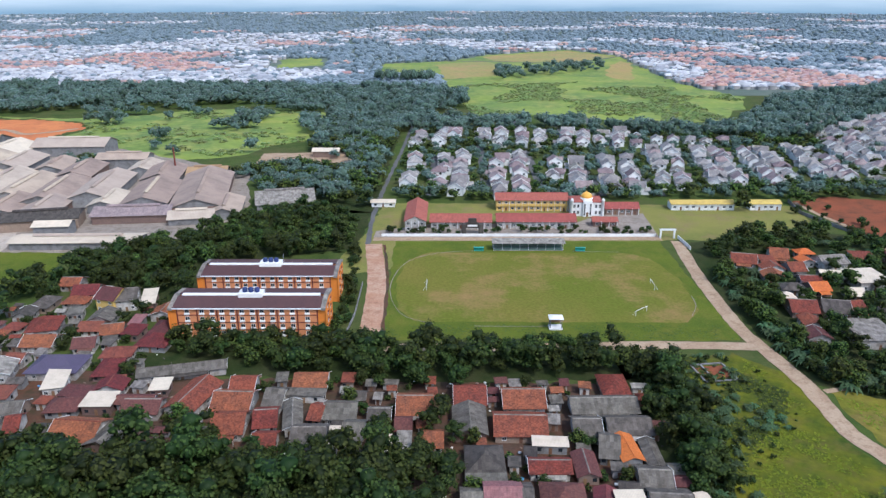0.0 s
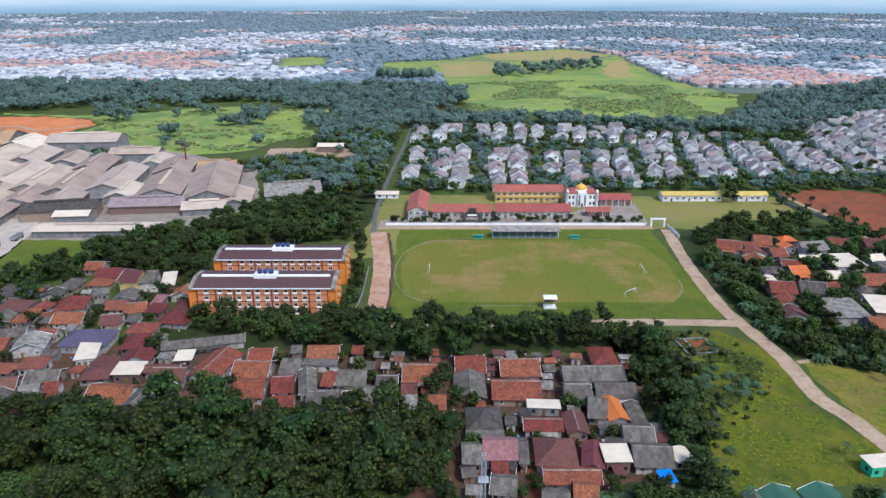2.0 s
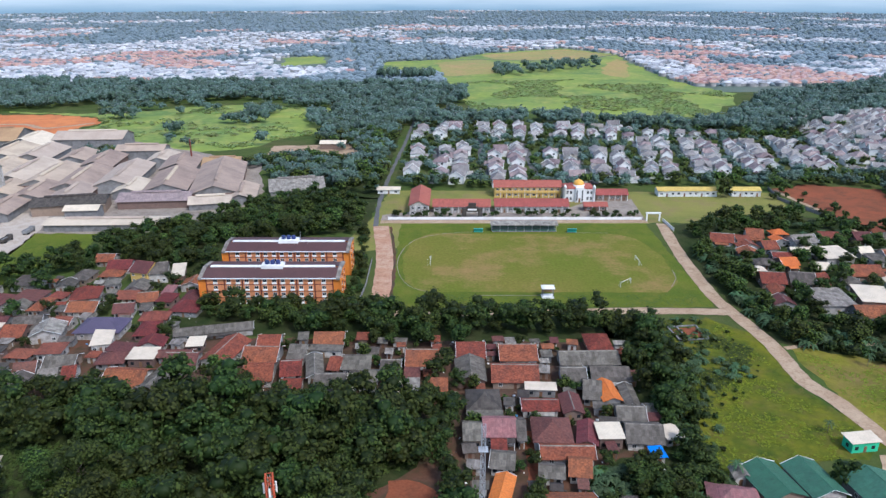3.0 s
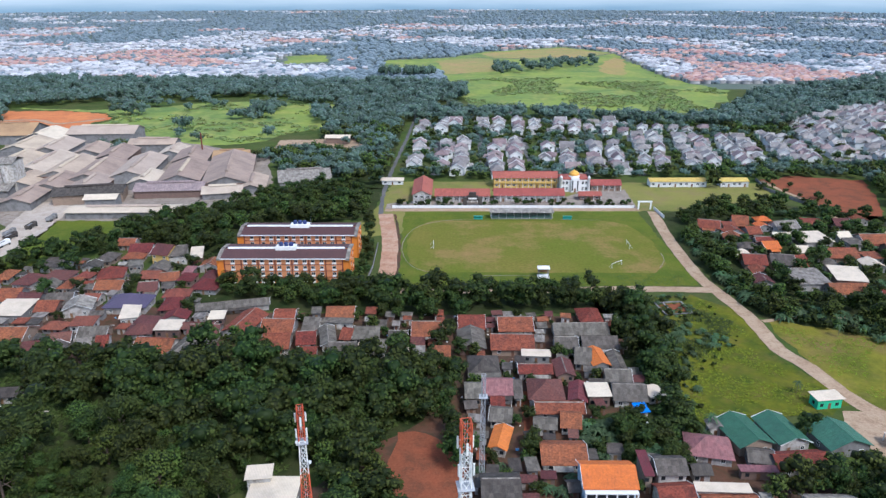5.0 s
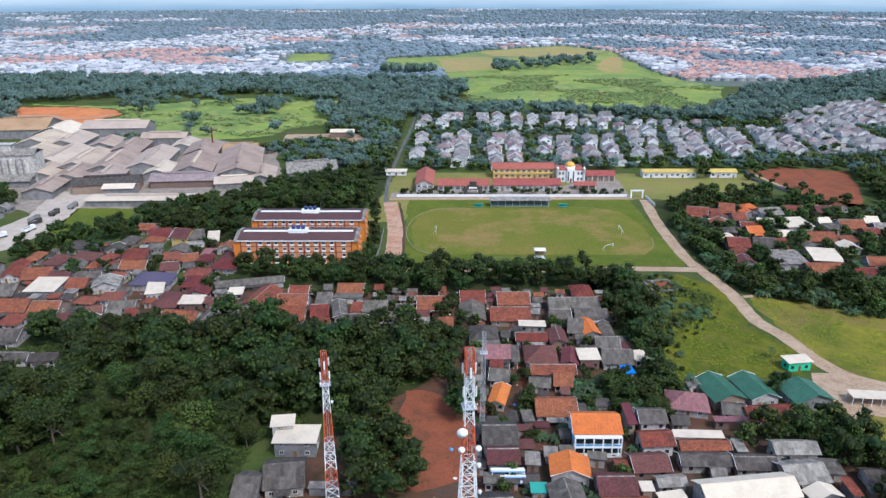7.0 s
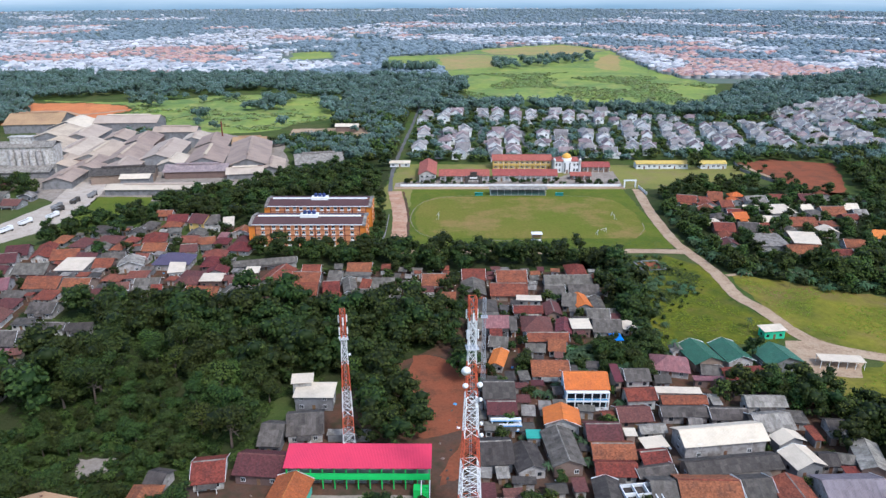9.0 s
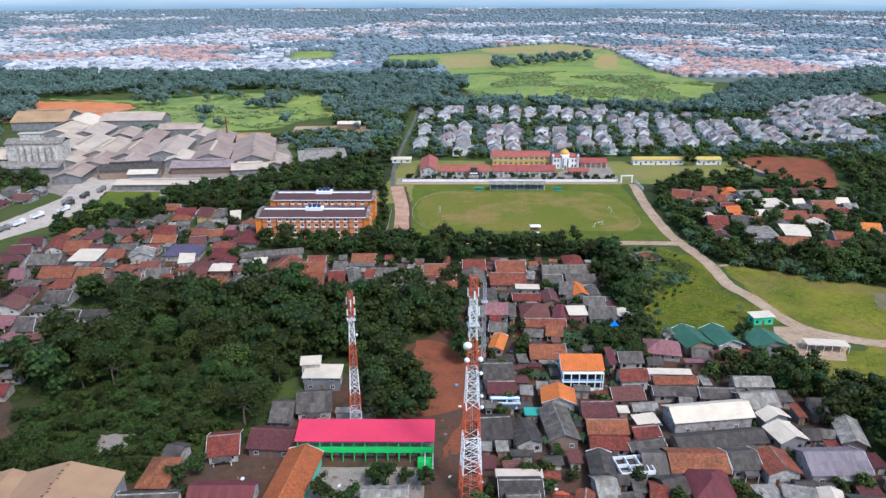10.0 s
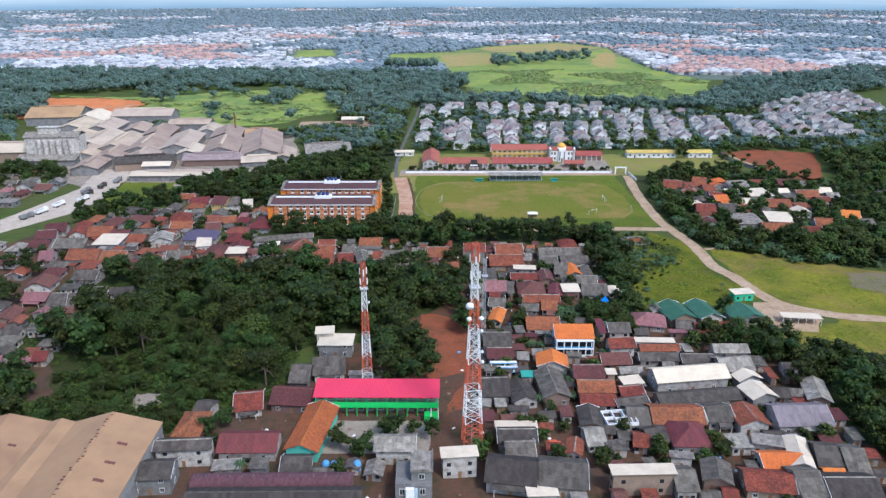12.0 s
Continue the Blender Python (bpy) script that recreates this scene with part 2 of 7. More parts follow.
RUBBER = surface("tyre_rubber", (0.03, 0.03, 0.03), None, 3.0, 1.0, 0.1, 0.9, 0.02, 0.1)
LEAF = foliage("broad_leaves", (0.022, 0.036, 0.009), (0.070, 0.092, 0.021))
LEAF_BRIGHT = foliage("young_leaves", (0.042, 0.068, 0.014), (0.11, 0.14, 0.03))
LEAF_BANANA = foliage("banana_leaves", (0.034, 0.066, 0.028), (0.10, 0.15, 0.07))
# the sheen lays a trace of haze over the far scrub
LEAF_SCRUB = foliage("meadow_scrub_leaves", (0.15, 0.205, 0.05), (0.23, 0.28, 0.08), 0.3, 0.2)
# crown interior: its shade painted in as near-black leaf green
CORE_SHADE = foliage("inner_leaf_shade", (0.008, 0.016, 0.004), (0.020, 0.032, 0.008), 0.0)
# far leaves: distance haze put into bluish, paler colours and sheen
CORE_HAZED = foliage("far_inner_leaves_hazed", (0.048, 0.082, 0.060), (0.070, 0.108, 0.075), 0.0)
WOODS_HAZED = canopy("hazed_canopy", (0.082, 0.114, 0.125), (0.112, 0.146, 0.155), 0.12, 0.35)
LEAF_HAZED = foliage("far_leaves_hazed", (0.060, 0.105, 0.084), (0.110, 0.162, 0.120), 0.2, 0.35)


def soil(name, colours, scales, rough=0.95, bump=0.4, sheen=0.0, fine=1.2):
    """Ground cover of three tones, broken up at three scales."""
    n = Nodes(name)
    place = n.add("TexCoord").outputs["Object"]
    a, b, c = n.noise(place, scales[0], 6.0, 0.65), n.noise(place, scales[1], 5.0, 0.7), n.noise(place, fine, 4.0, 0.7)
    colour = n.mix(n.ramp(a, 0.40, 0.62), colours[0], colours[1])
    colour = n.mix(n.math("MULTIPLY", n.ramp(b, 0.48, 0.66), 0.8), colour, colours[2])
    tone = n.add("HueSaturation", [("Value", n.math("ADD", n.math("MULTIPLY", c, 0.9), 0.55)), ("Color", colour)])
    n.link(tone.outputs[0], "Base Color")
    n.shader.inputs["Roughness"].default_value = rough
    n.shader.inputs["Specular IOR Level"].default_value = 0.05
    n.shader.inputs["Sheen Weight"].default_value = sheen
    n.link(n.add("Bump", [("Height", n.math("ADD", c, b)), ("Strength", bump), ("Distance", 0.3)]).outputs[0], "Normal")
    return n.material


GROUND = soil("scrub_ground", ((0.058, 0.085, 0.020), (0.075, 0.08, 0.028), (0.032, 0.055, 0.014)), (0.02, 0.06))
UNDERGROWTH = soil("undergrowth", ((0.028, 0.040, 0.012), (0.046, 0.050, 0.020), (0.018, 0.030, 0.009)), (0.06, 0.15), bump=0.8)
YARD = soil("trodden_yard", ((0.105, 0.052, 0.032), (0.080, 0.054, 0.040), (0.036, 0.040, 0.020)), (0.06, 0.15))
PITCH = soil("pitch_grass", ((0.110, 0.125, 0.018), (0.148, 0.132, 0.027), (0.25, 0.155, 0.065)), (0.022, 0.028), bump=0.15, fine=0.8)
VERGE = soil("lush_verge", ((0.098, 0.120, 0.016), (0.075, 0.102, 0.015), (0.12, 0.122, 0.022)), (0.05, 0.12), bump=0.4)
MEADOW = soil("meadow", ((0.126, 0.126, 0.012), (0.044, 0.068, 0.011), (0.105, 0.088, 0.024)), (0.055, 0.13), bump=0.9, fine=0.5)
FIELD = soil("yellow_field", ((0.185, 0.165, 0.022), (0.095, 0.105, 0.016), (0.165, 0.112, 0.045)), (0.040, 0.030), bump=0.7, fine=0.45)
DRYGRASS = soil("dry_grass", ((0.20, 0.185, 0.05), (0.145, 0.15, 0.04), (0.20, 0.15, 0.07)), (0.03, 0.08))
# low sheen on the two far fields adds a trace of haze
FARGREEN = soil("far_meadow", ((0.20, 0.25, 0.04), (0.105, 0.165, 0.04), (0.26, 0.25, 0.06)), (0.010, 0.03), sheen=0.05, fine=0.12)
FARTAN = soil("far_stubble", ((0.30, 0.22, 0.07), (0.22, 0.21, 0.06), (0.33, 0.20, 0.09)), (0.006, 0.02), sheen=0.05, fine=0.15)
LATERITE = soil("red_earth", ((0.23, 0.072, 0.036), (0.175, 0.064, 0.034), (0.115, 0.052, 0.03)), (0.05, 0.12))
LATERITE_BRIGHT = soil("orange_earth", ((0.52, 0.19, 0.07), (0.45, 0.15, 0.06), (0.36, 0.13, 0.06)), (0.03, 0.07))
DIRT = soil("dirt_road", ((0.325, 0.225, 0.145), (0.38, 0.28, 0.185), (0.24, 0.155, 0.095)), (0.08, 0.25), bump=0.06)
RUST = soil("rusty_dirt_track", ((0.36, 0.20, 0.125), (0.42, 0.28, 0.19), (0.26, 0.13, 0.08)), (0.08, 0.2), bump=0.06)
ASPHALT = soil("estate_street", ((0.10, 0.10, 0.10), (0.13, 0.125, 0.12), (0.08, 0.08, 0.075)), (0.05, 0.2), bump=0.1)
CONCRETE = soil("pale_dusty_concrete", ((0.42, 0.355, 0.285), (0.37, 0.31, 0.25), (0.31, 0.25, 0.19)), (0.05, 0.2), bump=0.06)
PAVED = soil("concrete_paving", ((0.28, 0.235, 0.19), (0.22, 0.185, 0.15), (0.16, 0.125, 0.095)), (0.08, 0.25), bump=0.1)
# sheen here veils the far plain with a little haze
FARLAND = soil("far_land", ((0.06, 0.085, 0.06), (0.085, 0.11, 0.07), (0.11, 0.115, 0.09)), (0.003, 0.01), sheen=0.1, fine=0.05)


# ---- building blocks ----
def make(name, verts, faces, material, parent=None, label="", smooth=False):
    """One mesh object from vertices and faces."""
    mesh = bpy.data.meshes.new(name)
    mesh.from_pydata([tuple(v) for v in verts], [], faces)
    mesh.materials.append(material)
    if smooth:
        mesh.polygons.foreach_set("use_smooth", [True] * len(mesh.polygons))
    ob = new(name, mesh)
    if parent:
        ob.parent = parent
    return tagged(ob, label)


def part(name, bm, material, parent=None, label=""):
    mesh = bpy.data.meshes.new(name)
    bm.to_mesh(mesh)
    bm.free()
    mesh.materials.append(material)
    ob = new(name, mesh)
    if parent:
        ob.parent = parent
    return tagged(ob, label)


def box(bm, x0, y0, z0, x1, y1, z1, bevel=0.0):
    made = bmesh.ops.create_cube(bm, size=1.0, matrix=Matrix.Translation(((x0 + x1) / 2, (y0 + y1) / 2, (z0 + z1) / 2)) @ Matrix.Diagonal((x1 - x0, y1 - y0, z1 - z0, 1)))
    if bevel:
        bmesh.ops.bevel(bm, geom=list({e for v in made["verts"] for e in v.link_edges}), offset=bevel, segments=1, affect="EDGES")
    return bm


def boxed(*boxes, bevel=0.0):
    bm = bmesh.new()
    for b in boxes:
        box(bm, *b, bevel=bevel)
    return bm


def rod(bm, a, b, r, sides=5):
    a, b = Vector(a), Vector(b)
    turn = (b - a).to_track_quat("Z", "Y").to_matrix().to_4x4()
    bmesh.ops.create_cone(bm, cap_ends=True, segments=sides, radius1=r, radius2=r, depth=(b - a).length, matrix=Matrix.Translation((a + b) / 2) @ turn)
    return bm


def lathe(profile, sides=16):
    """A turned body from (radius, height) pairs."""
    bm = bmesh.new()
    rings = [[bm.verts.new((r * math.cos(math.tau * i / sides), r * math.sin(math.tau * i / sides), z)) for i in range(sides)] for r, z in profile]
    for low, high in zip(rings, rings[1:]):
        for i in range(sides):
            bm.faces.new((low[i], low[(i + 1) % sides], high[(i + 1) % sides], high[i])).smooth = True
    bm.faces.new(rings[-1])
    return bm


def empty(name, x, y, z=0.0, turn=0.0, label="", category="", group="", kind=""):
    ob = new(name)
    ob.matrix_basis = pose(x, y, z, 0, 0, turn)
    return tagged(ob, label, category, group, kind)


def gable_roof(l, d, rise, over, thick):
    """Ridge along x; each slope a slab with an eave."""
    a, b = l / 2 + over, d / 2 + over
    drop = rise * over / (d / 2)
    top = [(-a, -b, -drop), (a, -b, -drop), (a, 0, rise), (-a, 0, rise), (a, b, -drop), (-a, b, -drop)]
    verts = top + [(x, y, z - thick) for x, y, z in top]
    faces = [(0, 1, 2, 3), (3, 2, 4, 5), (7, 6, 9, 8), (8, 9, 11, 10), (1, 0, 6, 7), (5, 4, 10, 11), (2, 1, 7, 8), (4, 2, 8, 10), (0, 3, 9, 6), (3, 5, 11, 9)]
    return verts, faces


def hip_roof(l, d, rise, over, thick):
    a, b = l / 2 + over, d / 2 + over
    r = max(0.3, a - b)
    drop = rise * over / (d / 2)
    if a >= b:
        ridge = [(-r, 0, rise), (r, 0, rise)]
    else:
        r = max(0.3, b - a)
        ridge = [(0, -r, rise), (0, r, rise)]
    verts = [(-a, -b, -drop), (a, -b, -drop), (a, b, -drop), (-a, b, -drop)] + ridge + [(-a, -b, -drop - thick), (a, -b, -drop - thick), (a, b, -drop - thick), (-a, b, -drop - thick)]
    if ridge[0][1] == 0:
        slopes = [(0, 1, 5, 4), (1, 2, 5), (2, 3, 4, 5), (3, 0, 4)]
    else:
        slopes = [(0, 1, 4), (1, 2, 5, 4), (2, 3, 5), (3, 0, 4, 5)]
    faces = slopes + [(0, 6, 7, 1), (1, 7, 8, 2), (2, 8, 9, 3), (3, 9, 6, 0), (9, 8, 7, 6)]
    return verts, faces


def window(parent, x, y, z, w, h, face, frame_material=None, name="window"):
    """face: 0 looks to -y, 90 to +x, 180 to +y, 270 to -x, in its parent's own axes."""
    pane = part(name, boxed((-w / 2, -0.05, -h / 2, w / 2, 0.02, h / 2)), PANE, parent)
    pane.matrix_basis = pose(x, y, z, 0, 0, face)
    if frame_material is None:
        return pane
    t = 0.1
    part("window_frame", boxed((-w / 2 - t, -0.09, h / 2, w / 2 + t, 0.0, h / 2 + t), (-w / 2 - t, -0.09, -h / 2 - t, w / 2 + t, 0.0, -h / 2), (-w / 2 - t, -0.09, -h / 2, -w / 2, 0.0, h / 2),
                               (w / 2, -0.09, -h / 2, w / 2 + t, 0.0, h / 2), (-0.04, -0.08, -h / 2, 0.04, 0.0, h / 2)), frame_material, pane)
    return pane


def door(parent, x, y, face, w=0.95, h=2.05):
    leaf = part("door", boxed((-w / 2, -0.07, 0.05, w / 2, 0.02, h), (-w / 2 + 0.12, -0.1, 0.2, w / 2 - 0.12, -0.06, h / 2), (-w / 2 + 0.12, -0.1, h / 2 + 0.1, w / 2 - 0.12, -0.06, h - 0.15)), WOOD, parent)
    leaf.matrix_basis = pose(x, y, 0, 0, 0, face)


dice = random.Random(7)


def house(form, x, y, w, d, turn, eave, roof, wall=""):
    """A village house. form: x, ridge across the view; y, ridge along it; h, hipped; f, flat or lean-to roof."""
    if not wall:
        wall = dice.choice(["", "", "", "raw", "ash"])
    words = {"x": "gable", "y": "gable", "h": "hipped", "f": "low lean-to"}[form]
    storeys = 2 if eave >= 5 else 1
    name = "shed" if (form == "f" and storeys == 1) else "house"
    paint = {"": "off-white", "raw": "raw brick", "ash": "grey rendered", "yel": "yellow", "blu": "blue", "grn": "green", "tea": "teal"}[wall]
    label = f"{paint} {'two-storey ' if storeys == 2 else ''}{name} with {words} roof of {LOOKS[roof]}"
    l, b = (d, w) if form == "y" else (w, d)
    root = empty(name, x, y, 0, turn + (90 if form == "y" else 0), label, name, "village houses")
    l, b = max(1.6, l - 1.3), max(1.6, b - 1.3)
    body = bmesh.new()
    box(body, -l / 2, -b / 2, -0.3, l / 2, b / 2, eave - 0.06)
    rise = b / 2 * (0.42 if form == "y" else 0.5)
    rise = min(rise, 3.4)
    if form in "xy":
        verts = [body.verts.new(v) for v in ((-l / 2, -b / 2, eave - 0.06), (-l / 2, b / 2, eave - 0.06), (-l / 2, 0, eave + rise - 0.2), (l / 2, -b / 2, eave - 0.06), (l / 2, b / 2, eave - 0.06), (l / 2, 0, eave + rise - 0.2))]
        for f in ((2, 1, 0), (3, 4, 5), (0, 3, 5, 2), (4, 1, 2, 5)):
            body.faces.new([verts[i] for i in f])
    part("wall", body, WALL[wall], root)
    over = 0.7
    if form in "xy":
        verts, faces = gable_roof(l, b, rise, over, 0.14)
    elif form == "h":
        verts, faces = hip_roof(l, b, min(l, b) * 0.28, over, 0.14)
    else:
        lift = 0.07 * b
        a, c = l / 2 + 0.6, b / 2 + 0.6
        top = [(-a, -c, -0.0), (a, -c, -0.0), (a, c, lift), (-a, c, lift)]
        verts = top + [(p, q, r - 0.12) for p, q, r in top]
        faces = [(0, 1, 2, 3), (7, 6, 5, 4), (0, 4, 5, 1), (1, 5, 6, 2), (2, 6, 7, 3), (3, 7, 4, 0)]
    tilt = dice.uniform(-0.6, 0.6)
    top = make("roof", verts, faces, ROOF[roof], root)
    top.matrix_basis = pose(0, 0, eave + 0.1, tilt, 0, 0)
    if form in "xy" and l > 5.5:
        cap = make("ridge_cap", *gable_roof(l + 0.6, 0.5, 0.2, 0.05, 0.05), ROOF["c"] if roof in "gdcrbm" and dice.random() < 0.4 else ROOF[roof], top)
        cap.matrix_basis = pose(0, 0, rise + 0.0 - 0.12)
        for side in (-1, 1):
            if dice.random() < 0.34:
                make("barge_board", [(side * (l / 2 + over), -b / 2 - over, -0.3), (side * (l / 2 + over) + 0.08 * side, -b / 2 - over, -0.3), (side * (l / 2 + over) + 0.08 * side, 0, rise + 0.12), (side * (l / 2 + over), 0, rise + 0.12),
                                     (side * (l / 2 + over), b / 2 + over, -0.3), (side * (l / 2 + over) + 0.08 * side, b / 2 + over, -0.3), (side * (l / 2 + over), -b / 2 - over, -0.02), (side * (l / 2 + over) + 0.08 * side, -b / 2 - over, -0.02),
                                     (side * (l / 2 + over), b / 2 + over, -0.02), (side * (l / 2 + over) + 0.08 * side, b / 2 + over, -0.02)],
                     [(0, 1, 2, 3), (3, 2, 5, 4), (6, 7, 2, 3), (3, 2, 9, 8), (0, 3, 6), (1, 2, 7), (4, 8, 3), (5, 9, 2)], WALL["white"], top)
    trim = WALL["white"]
    for s in range(storeys):
        z = 1.55 + 2.9 * s
        if form == "y":
            spots = [(-l / 2, -b * 0.28, 270), (0, -b / 2, 0), (0, b / 2, 180)]
            entry = (-l / 2, b * 0.2, 270)
        else:
            spots = [(-l * 0.33, -b / 2, 0), (l * 0.3, -b / 2, 0), (l / 2, 0, 90), (-l / 2, 0, 270)][: 4 if l > 5 else 2]
            entry = (0, -b / 2, 0)
        if w * d < 46:
            spots = spots[:1] if w * d > 26 else []
        for px, py, face in spots:
            window(root, px, py, z, 1.1, 1.1, face, trim if w * d > 105 else None)
        if s == 0:
            door(root, *entry)
    if form == "x" and l > 6 and eave < 4.5 and dice.random() < 0.55:
        # lean-to porch on posts before the door
        pw, px, reach = l * dice.uniform(0.35, 0.8), l * dice.uniform(-0.12, 0.12), dice.uniform(1.4, 2.4)
        verts = [(px - pw / 2, -b / 2 - reach - 0.4, eave - 0.95), (px + pw / 2, -b / 2 - reach - 0.4, eave - 0.95), (px + pw / 2, -b / 2 - 0.1, eave - 0.35), (px - pw / 2, -b / 2 - 0.1, eave - 0.35)]
        make("porch_roof", verts + [(p, q, r - 0.1) for p, q, r in verts], [(0, 1, 2, 3), (7, 6, 5, 4), (0, 4, 5, 1), (1, 5, 6, 2), (2, 6, 7, 3), (3, 7, 4, 0)], ROOF[dice.choice([roof, "g", "c", "d"])], root)
        for side in (-1, 1):
            part("porch_post", boxed((px + side * pw * 0.46 - 0.08, -b / 2 - reach - 0.1, -0.1, px + side * pw * 0.46 + 0.08, -b / 2 - reach + 0.06, eave - 0.95)), trim, root)
    return root


def sheet(name, outline, z, material, label, category, wobble=0.8, step=4.0, kind="structure", thick=0.0):
    """A flat piece of ground with an uneven edge."""
    chance = random.Random(name + label)
    points = []
    for (x0, y0), (x1, y1) in zip(outline, outline[1:] + outline[:1]):
        n = max(1, int(math.hypot(x1 - x0, y1 - y0) / step))
        for i in range(n):
            k = i / n
            points.append((x0 + (x1 - x0) * k + chance.uniform(-wobble, wobble), y0 + (y1 - y0) * k + chance.uniform(-wobble, wobble), z))
    bm = bmesh.new()
    top = bm.faces.new([bm.verts.new(p) for p in points])
    if thick:
        side = bmesh.ops.extrude_face_region(bm, geom=[top])
        bmesh.ops.translate(bm, verts=[v for v in side["geom"] if isinstance(v, bmesh.types.BMVert)], vec=(0, 0, thick))
    bmesh.ops.recalc_face_normals(bm, faces=bm.faces)
    if not thick and top.normal.z < 0:
        top.normal_flip()
    bmesh.ops.triangulate(bm, faces=bm.faces)
    return tagged(part(name, bm, material), label, category, kind=kind)


def ribbon(name, line, width, z, material, label, category, wobble=0.5):
    """A road along a line of points, smoothed."""
    chance = random.Random(name + label)
    pts = [Vector((*p, 0)) for p in line]
    smooth = []
    for i in range(len(pts) - 1):
        p0, p1, p2, p3 = pts[max(0, i - 1)], pts[i], pts[i + 1], pts[min(len(pts) - 1, i + 2)]
        n = max(2, int((p2 - p1).length / 4))
        for k in range(n):
            t = k / n
            smooth.append(0.5 * (2 * p1 + (p2 - p0) * t + (2 * p0 - 5 * p1 + 4 * p2 - p3) * t * t + (3 * p1 - p0 - 3 * p2 + p3) * t ** 3))
    smooth.append(pts[-1])
    verts, faces = [], []
    for i, p in enumerate(smooth):
        way = (smooth[min(i + 1, len(smooth) - 1)] - smooth[max(i - 1, 0)]).normalized()
        side = Vector((-way.y, way.x, 0))
        for s in (-1, -0.33, 0.33, 1):
            q = p + side * s * (width / 2 + (chance.uniform(-wobble, wobble) if abs(s) == 1 else 0))
            verts.append((q.x, q.y, z))
        if i:
            faces += [(4 * i - 4 + j, 4 * i - 3 + j, 4 * i + 1 + j, 4 * i + j) for j in range(3)]
    ob = make(name, verts, [f[::-1] for f in faces], material)
    return tagged(ob, label, category, kind="structure")


def inside(x, y, poly):
    hit = False
    for (x0, y0), (x1, y1) in zip(poly, poly[1:] + poly[:1]):
        if (y0 > y) != (y1 > y) and x < (x1 - x0) * (y - y0) / (y1 - y0) + x0:
            hit = not hit
    return hit


# ---- ground and large surfaces ----
ground = make("ground", [(-6000, -700, 0), (6000, -700, 0), (6000, 900, 0), (-6000, 900, 0)], [(0, 1, 2, 3)], GROUND)
tagged(ground, "green and brown scrub ground of the plain", "ground", kind="structure")
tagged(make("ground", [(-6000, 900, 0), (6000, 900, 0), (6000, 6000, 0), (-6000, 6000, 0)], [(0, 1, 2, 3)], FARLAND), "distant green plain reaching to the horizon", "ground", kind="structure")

sheet("ground", [(-26, 238), (110, 239), (110, 351), (-28, 350)], 0.05, VERGE, "lush green grass round the football pitch", "grass", 0.6)
sheet("ground", [(-14, 254), (94, 254), (103, 266), (105, 300), (98, 326), (88, 333), (-10, 333), (-20, 322), (-24, 296), (-21, 266)], 0.09, PITCH, "worn football pitch, green with bare brown patches", "football pitch", 0.5)
sheet("ground", [(-60, 300), (115, 353), (160, 353), (205, 378), (210, 418), (112, 418), (60, 420), (-40, 420), (-45, 360)], 0.03, DRYGRASS, "thin dry grass round the school", "grass", 1.0)
sheet("ground", [(-36, 424), (130, 424), (420, 460), (560, 620), (560, 745), (-36, 745)], 0.05, GROUND, "grass and gardens of the housing estate", "ground", 2.0, 12)
sheet("pavement", [(-40, 356), (112, 357), (114, 400), (92, 402), (70, 380), (-8, 380), (-40, 366)], 0.08, PAVED, "pale concrete school yard", "pavement", 0.3)
sheet("ground", [(64, 222), (104, 229), (117, 212), (116, 176), (121, 163), (128, 146), (118, 138), (84, 132), (70, 128), (66, 150), (72, 190)], 0.05, MEADOW, "bright yellow-green overgrown meadow", "meadow", 1.5)
sheet("ground", [(124, 205), (140, 200), (165, 186), (230, 160), (230, 80), (150, 86), (120, 96), (116, 112), (150, 122), (133, 138), (126, 160)], 0.05, FIELD, "yellow-green grass field beside the dirt road", "meadow", 1.2)
sheet("ground", [(121, 140), (134, 138), (143, 124), (135, 113), (122, 112), (117, 126)], 0.11, DIRT, "bare trodden ground beside the road", "ground", 1.0)
sheet("ground", [(-200, 225), (-92, 210), (66, 208), (64, 130), (128, 100), (116, 10), (-105, 5), (-100, 40), (-40, 100), (-15, 130), (-10, 165), (-90, 165), (-200, 165)], 0.02, YARD, "trodden brown earth between the village houses", "ground", 1.5)
sheet("ground", [(-258, 120), (-226, 228), (-200, 238), (-150, 225), (-140, 166), (-152, 80), (-200, 70)], 0.035, YARD, "trodden brown earth between crowded houses", "ground", 1.5)
sheet("ground", [(-21, 88), (-17, 126), (-8, 127), (4, 108), (4, 84), (-8, 60), (-10, 54), (-4, 56), (8, 78), (-2, 80), (-12, 76)], 0.07, LATERITE, "bare red laterite clearing beside the trees", "ground", 1.2)
sheet("ground", [(212, 425), (242, 438), (285, 424), (268, 380), (244, 326), (217, 336), (221, 373)], 0.06, LATERITE, "graded red-brown earth building plot", "ground", 1.5)
sheet("ground", [(-490, 715), (-480, 600), (-410, 565), (-366, 570), (-359, 619), (-346, 672), (-363, 698), (-419, 716)], 0.08, LATERITE_BRIGHT, "bright orange excavated earth", "ground", 3.0)
sheet("ground", [(-480, 735), (-353, 722), (-267, 785), (-66, 760), (-58, 681), (-124, 615), (-156, 575), (-173, 548), (-226, 531), (-275, 553), (-345, 622), (-340, 680), (-362, 702), (-430, 722)], 0.04, FARGREEN, "bright green fields beyond the factory", "field", 5.0, 12)
HILLSIDE = [(-5, 974), (21, 745), (102, 750), (201, 690), (275, 718), (328, 796), (357, 891), (321, 1043), (329, 1283), (338, 1459), (259, 1620), (75, 1484), (5, 1357), (-119, 1300), (-112, 1115), (-14, 1100)]
